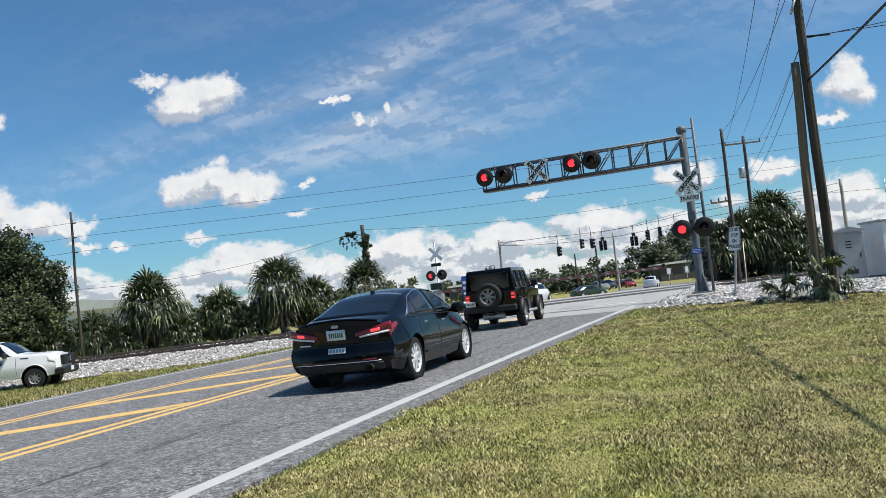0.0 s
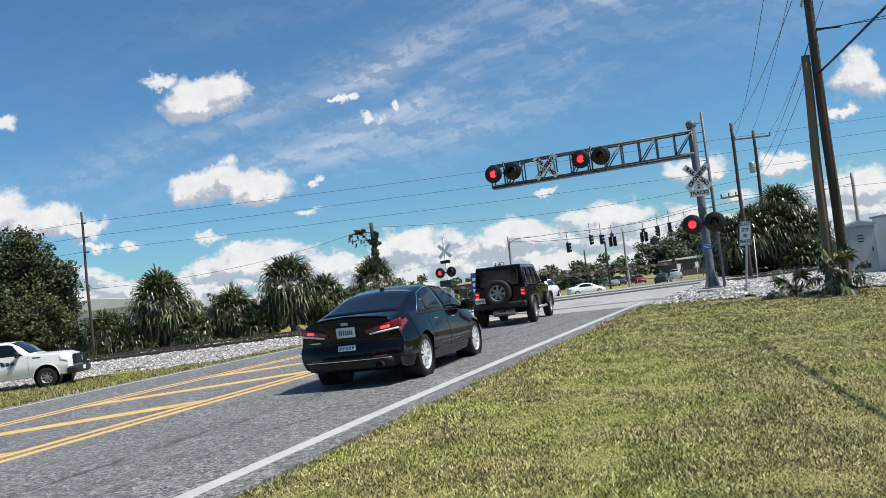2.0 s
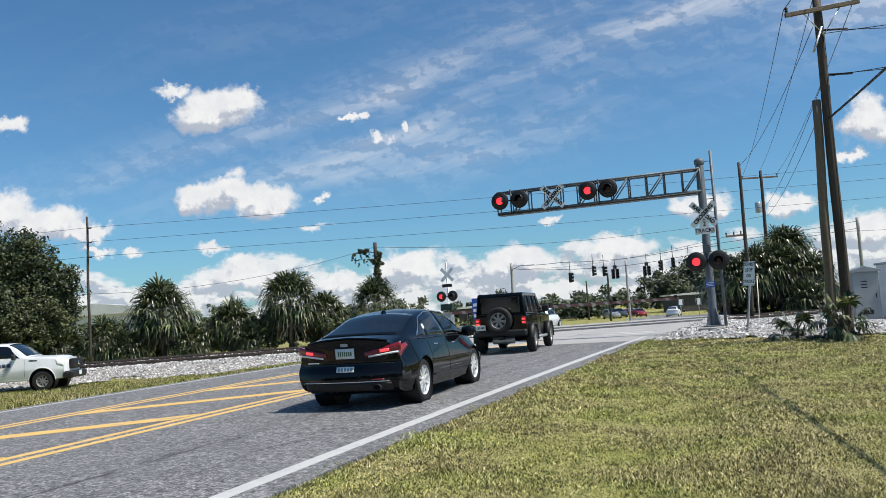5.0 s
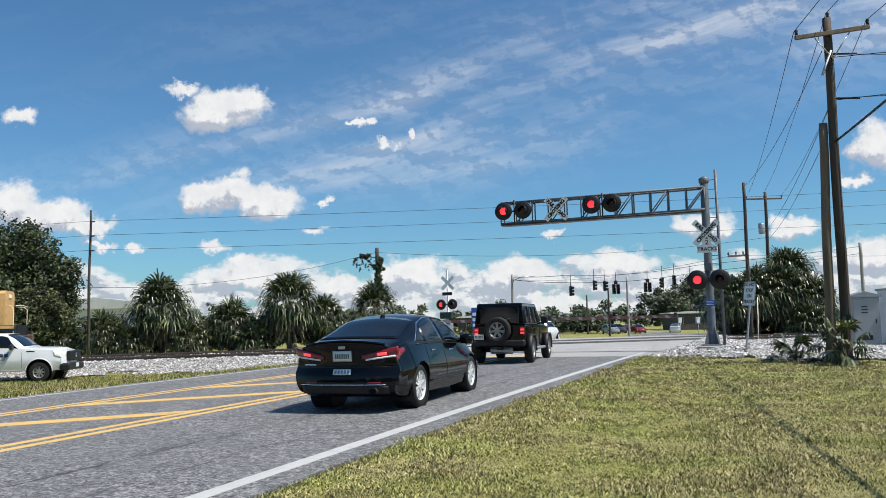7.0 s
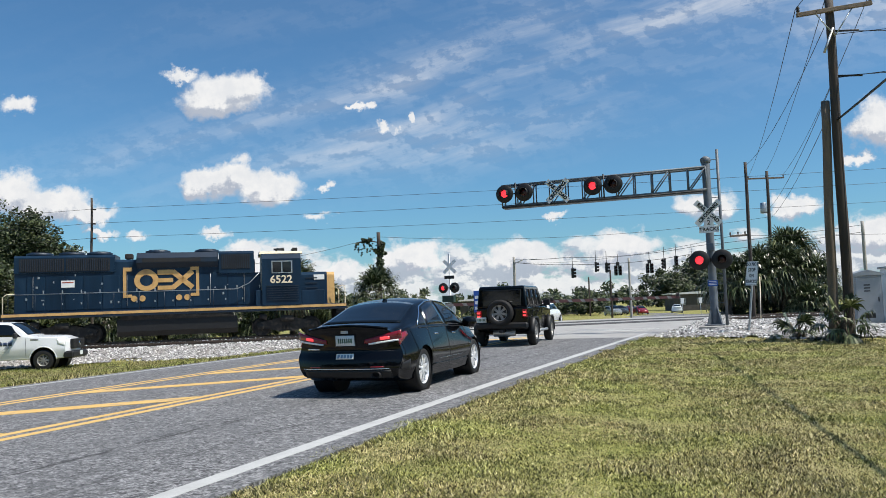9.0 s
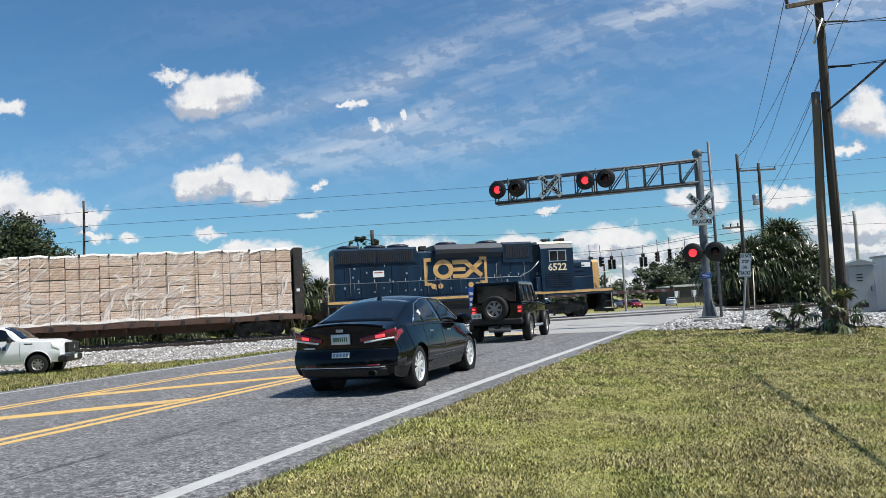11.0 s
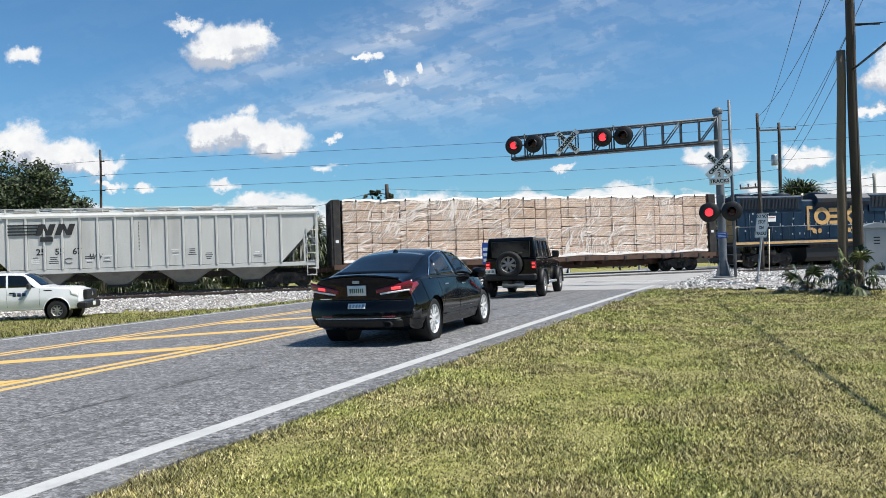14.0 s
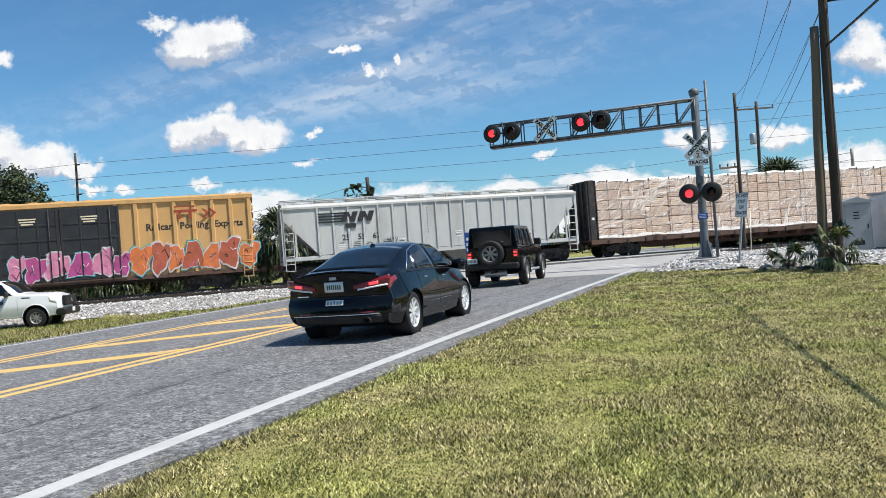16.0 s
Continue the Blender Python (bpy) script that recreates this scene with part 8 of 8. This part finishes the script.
# the cars that wait and pass on the far side; those that roll are moved at the end
small_car(pose(28.0, 140, -0.86, 0, 0, -80), "silver car waiting on the far side of the crossing", SILVER, "hatch")
small_car(pose(30.6, 146, -0.86, 0, 0, -84), "dark grey car waiting on the far side of the crossing", GREY_CAR, "hatch")
small_car(pose(33.0, 141, -0.86, 0, 0, -85), "dark red car waiting on the far side of the crossing", RED_CAR, "sedan")
small_car(pose(32.4, 152, -0.86, 0, 0, -88), "grey car waiting on the far side of the crossing", GREY_CAR, "sedan")
FAR_MOVERS = [
    (small_car(pose(12, 99, -0.85), "dark green car turning away at the far junction", surface("dark_green_car_paint", (0.02, 0.035, 0.02), 0.2, coat=0.4), "sedan"),
     [(0, 16.9, 100), (0.5, 19.7, 101), (1, 22.7, 104), (1.5, 27.0, 108), (2, 30.5, 114), (2.5, 33.7, 122), (3, 36.7, 130), (3.5, 39.4, 138), (4, 41.8, 146), (8, 62, 200), (16, 100, 300)]),
    (small_car(pose(2, 99, -0.85), "white car that turns at the far junction and drives away", WHITE_PAINT, "sedan"),
     [(0, 2.5, 98.5), (1, 8.8, 99), (2, 15.0, 99.5), (2.5, 17.9, 100), (3, 21.4, 102), (3.5, 24.6, 105), (4, 27.8, 110), (4.5, 32.0, 118), (5.5, 36.5, 128), (7, 39.5, 138), (9, 40.3, 141), (16, 40.5, 141.6)]),
    (small_car(pose(28, 108, -0.85), "white car driving off beyond the far junction", WHITE_PAINT, "hatch"),
     [(0, 28.9, 108), (0.5, 31.3, 114), (1, 34.2, 122), (1.5, 37.0, 130), (2, 39.6, 138), (4, 50, 165), (8, 72, 220), (16, 110, 320)])]
small_car(pose(36.2, 156, -0.86, 0, 0, 95), "dark red car on the far side of the junction", RED_CAR, "sedan")
small_car(on_wheels(7.1, 63.0, -0.10, 22), "white car standing just beyond the crossing", WHITE_PAINT, "hatch")

# low buildings in the distance
TIN = surface("pale_metal_roofing", (0.60, 0.60, 0.58), 0.5, 0.2, 0.1, 1, 20)
DARK_WALL = surface("dark_wall", (0.06, 0.055, 0.05), 0.8, 0, 0.3, 1, 10)


def shed(at, w, d, h, roof_h, wall, roof, label, bays=4):
    t = thing("building", label, "building", at)
    part("wall", Build().box(0, 0, -0.5, w, d, h), wall, t)
    part("roof", Build().prism([(-0.5, h), (w + 0.5, h), (w + 0.5, h + 0.25), (w / 2, h + roof_h), (-0.5, h + 0.25)], -0.5, d + 0.5, "y"), roof, t)
    for i in range(bays):
        x = w * (i + 0.5) / bays
        win = part("window", Build().box(x - 0.6, -0.05, h * 0.35, x + 0.6, 0.02, h * 0.75, None, 0.02), GREY_STEEL, t)
        part("pane", Build().box(x - 0.52, -0.06, h * 0.38, x + 0.52, -0.04, h * 0.72), CAR_GLASS, win)
    return t


shed(pose(-58, 110, -0.85), 20, 14, 5.6, 1.6, TIN, TIN, "long pale metal warehouse behind the trees", 5)
shed(pose(47.5, 168, -0.85), 11, 7, 3.4, 0.5, DARK_WALL, TIN, "low dark building under trees at the junction", 3)
shed(pose(3, 170, -0.85), 26, 12, 3.6, 1.4, DARK_WALL, TIN, "low distant commercial building", 6)
for x in (34.0, 36.6):
    s = thing("roadside_sign", "small white sign by the far road", "sign", pose(x, 116, -0.85))
    part("post", Build().tube((0, 0, 0), (0, 0, 1.8), 0.04, n=6), GREY_STEEL, s)
    part("plate", Build().box(-0.25, -0.06, 1.7, 0.25, -0.04, 2.5), WHITE_SIGN, s)
s = thing("blue_sign", "blue roadside sign with white bars on a post", "sign", pose(1.75, 44.5, 0.05, 0, 0, -15))
part("post", Build().tube((0, 0, 0), (0, 0, 1.2), 0.035, n=8), GREY_STEEL, s)
p = part("plate", Build().box(-0.26, -0.05, 1.1, 0.26, -0.03, 2.3, None, 0.005), BLUE_SIGN, s)
for z in (1.25, 1.55, 1.85):
    part("sign_bar", Build().box(-0.2, -0.058, z, 0.2, -0.048, z + 0.17), WHITE_SIGN, p)
fence = thing("guard_rail", "low pale guard rail beyond the tracks", "guard rail", pose(-2, 62, -0.2))
part("beam", Build().box(0, 0, 0.5, 8, 0.05, 0.8, None, 0.01), GREY_STEEL, fence)
for i in range(5):
    part("post", Build().box(0.2 + 1.9 * i, 0.05, -0.4, 0.32 + 1.9 * i, 0.15, 0.8), WOOD_POLE, fence)


# ---- grass blades on the near verge ----
def grass_material():
    m = bpy.data.materials.new("grass_blades")
    m.use_nodes = True
    n = Net(m.node_tree)
    bsdf = m.node_tree.nodes["Principled BSDF"]
    isl = n.add("ShaderNodeNewGeometry", out=8)
    co = n.add("ShaderNodeTexCoord", out=3)
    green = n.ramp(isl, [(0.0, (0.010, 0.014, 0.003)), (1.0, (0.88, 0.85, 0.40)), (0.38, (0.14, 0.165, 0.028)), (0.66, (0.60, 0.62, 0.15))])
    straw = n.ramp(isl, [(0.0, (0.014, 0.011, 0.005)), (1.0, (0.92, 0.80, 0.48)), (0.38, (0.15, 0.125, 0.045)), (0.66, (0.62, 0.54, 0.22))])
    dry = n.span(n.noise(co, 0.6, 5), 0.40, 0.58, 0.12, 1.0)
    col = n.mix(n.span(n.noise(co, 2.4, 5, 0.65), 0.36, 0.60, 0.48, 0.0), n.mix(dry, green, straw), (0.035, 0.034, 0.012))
    m.node_tree.links.new(col, bsdf.inputs["Base Color"])
    bsdf.inputs["Roughness"].default_value = 0.6
    bsdf.inputs["Specular IOR Level"].default_value = 0.35
    return m


def grass(count, seed):
    g2 = np.random.default_rng(seed)
    pts = []
    y = 3.0 + 24.0 * g2.random(count * 3) ** 1.7
    x = (g2.random(count * 3) - 0.5) * 1.3 * y + 0.05 * y
    s = x * ROAD.x + y * ROAD.y
    v = x * LEFT.x + y * LEFT.y - 4.25
    w = x * OVER.x + y * OVER.y
    keep = (v < -0.16 + 0.10 * np.sin(s * 3.1) + 0.06 * np.sin(s * 11)) & (y < 22.8 + 1.3 * np.maximum(0, 10.4 - x) + 0.3 * np.sin(x * 4))
    x, y = x[keep][:count], y[keep][:count]
    n = len(x)
    z = np.array([ground_z(float(a), float(b)) for a, b in zip(x, y)])
    tuft = 0.5 + 0.5 * np.sin(x * 2.3 + 1.7 * np.sin(y * 1.9)) * np.sin(y * 2.7 + 1.3 * np.sin(x * 3.1))
    h = (0.010 + 0.020 * g2.random(n)) * (0.45 + 0.9 * tuft) * (1 + 0.03 * y)
    edge = x * LEFT.x + y * LEFT.y - 4.25
    h *= np.where(edge > -0.5, 1.7, 1.0)
    a = g2.random(n) * 2 * np.pi
    wd = 0.0030 + 0.00062 * y
    lean = h * (0.4 + 0.9 * g2.random(n))
    b = g2.random(n) * 2 * np.pi
    base = np.stack([x, y, z - 0.004], 1)
    du = np.stack([np.cos(a) * wd, np.sin(a) * wd, 0 * a], 1)
    tip = base + np.stack([np.cos(b) * lean, np.sin(b) * lean, h], 1)
    co = np.stack([base - du, base + du, tip], 1).reshape(-1, 3)
    me = bpy.data.meshes.new("grass")
    me.vertices.add(3 * n), me.loops.add(3 * n), me.polygons.add(n)
    me.vertices.foreach_set("co", co.ravel())
    me.loops.foreach_set("vertex_index", np.arange(3 * n))
    me.polygons.foreach_set("loop_start", np.arange(0, 3 * n, 3))
    me.update(calc_edges=True)
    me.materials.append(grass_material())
    return me


tagged(new("grass", grass(430000, 7)), "short mown grass, green with straw-coloured tips", "grass", kind="stuff")


def weeds(count, seed):
    """Taller rough grass along the far edge of the road, below the ballast."""
    b = Build()
    rnd = random.Random(seed)
    while count:
        s, v = rnd.uniform(6, 40), rnd.uniform(10.7, 24)
        p = on_road(s, v)
        if p.dot(OVER) > 36.6 or p.x < -26:
            continue
        count -= 1
        z = ground_z(p.x, p.y)
        h, a = rnd.uniform(0.03, 0.11), rnd.uniform(0, 6.28)
        o = len(b.v)
        b.v += [(p.x - 0.012, p.y, z), (p.x + 0.012, p.y, z), (p.x + 0.5 * h * math.cos(a), p.y + 0.5 * h * math.sin(a), z + h)]
        b.face((o, o + 1, o + 2))
    me = bpy.data.meshes.new("weeds")
    me.from_pydata(b.v, [], b.f)
    me.materials.append(bpy.data.materials["grass_blades"])
    return me


tagged(new("rough_grass", weeds(60000, 9)), "rough grass strip between road and ballast", "grass", kind="stuff")
motions()
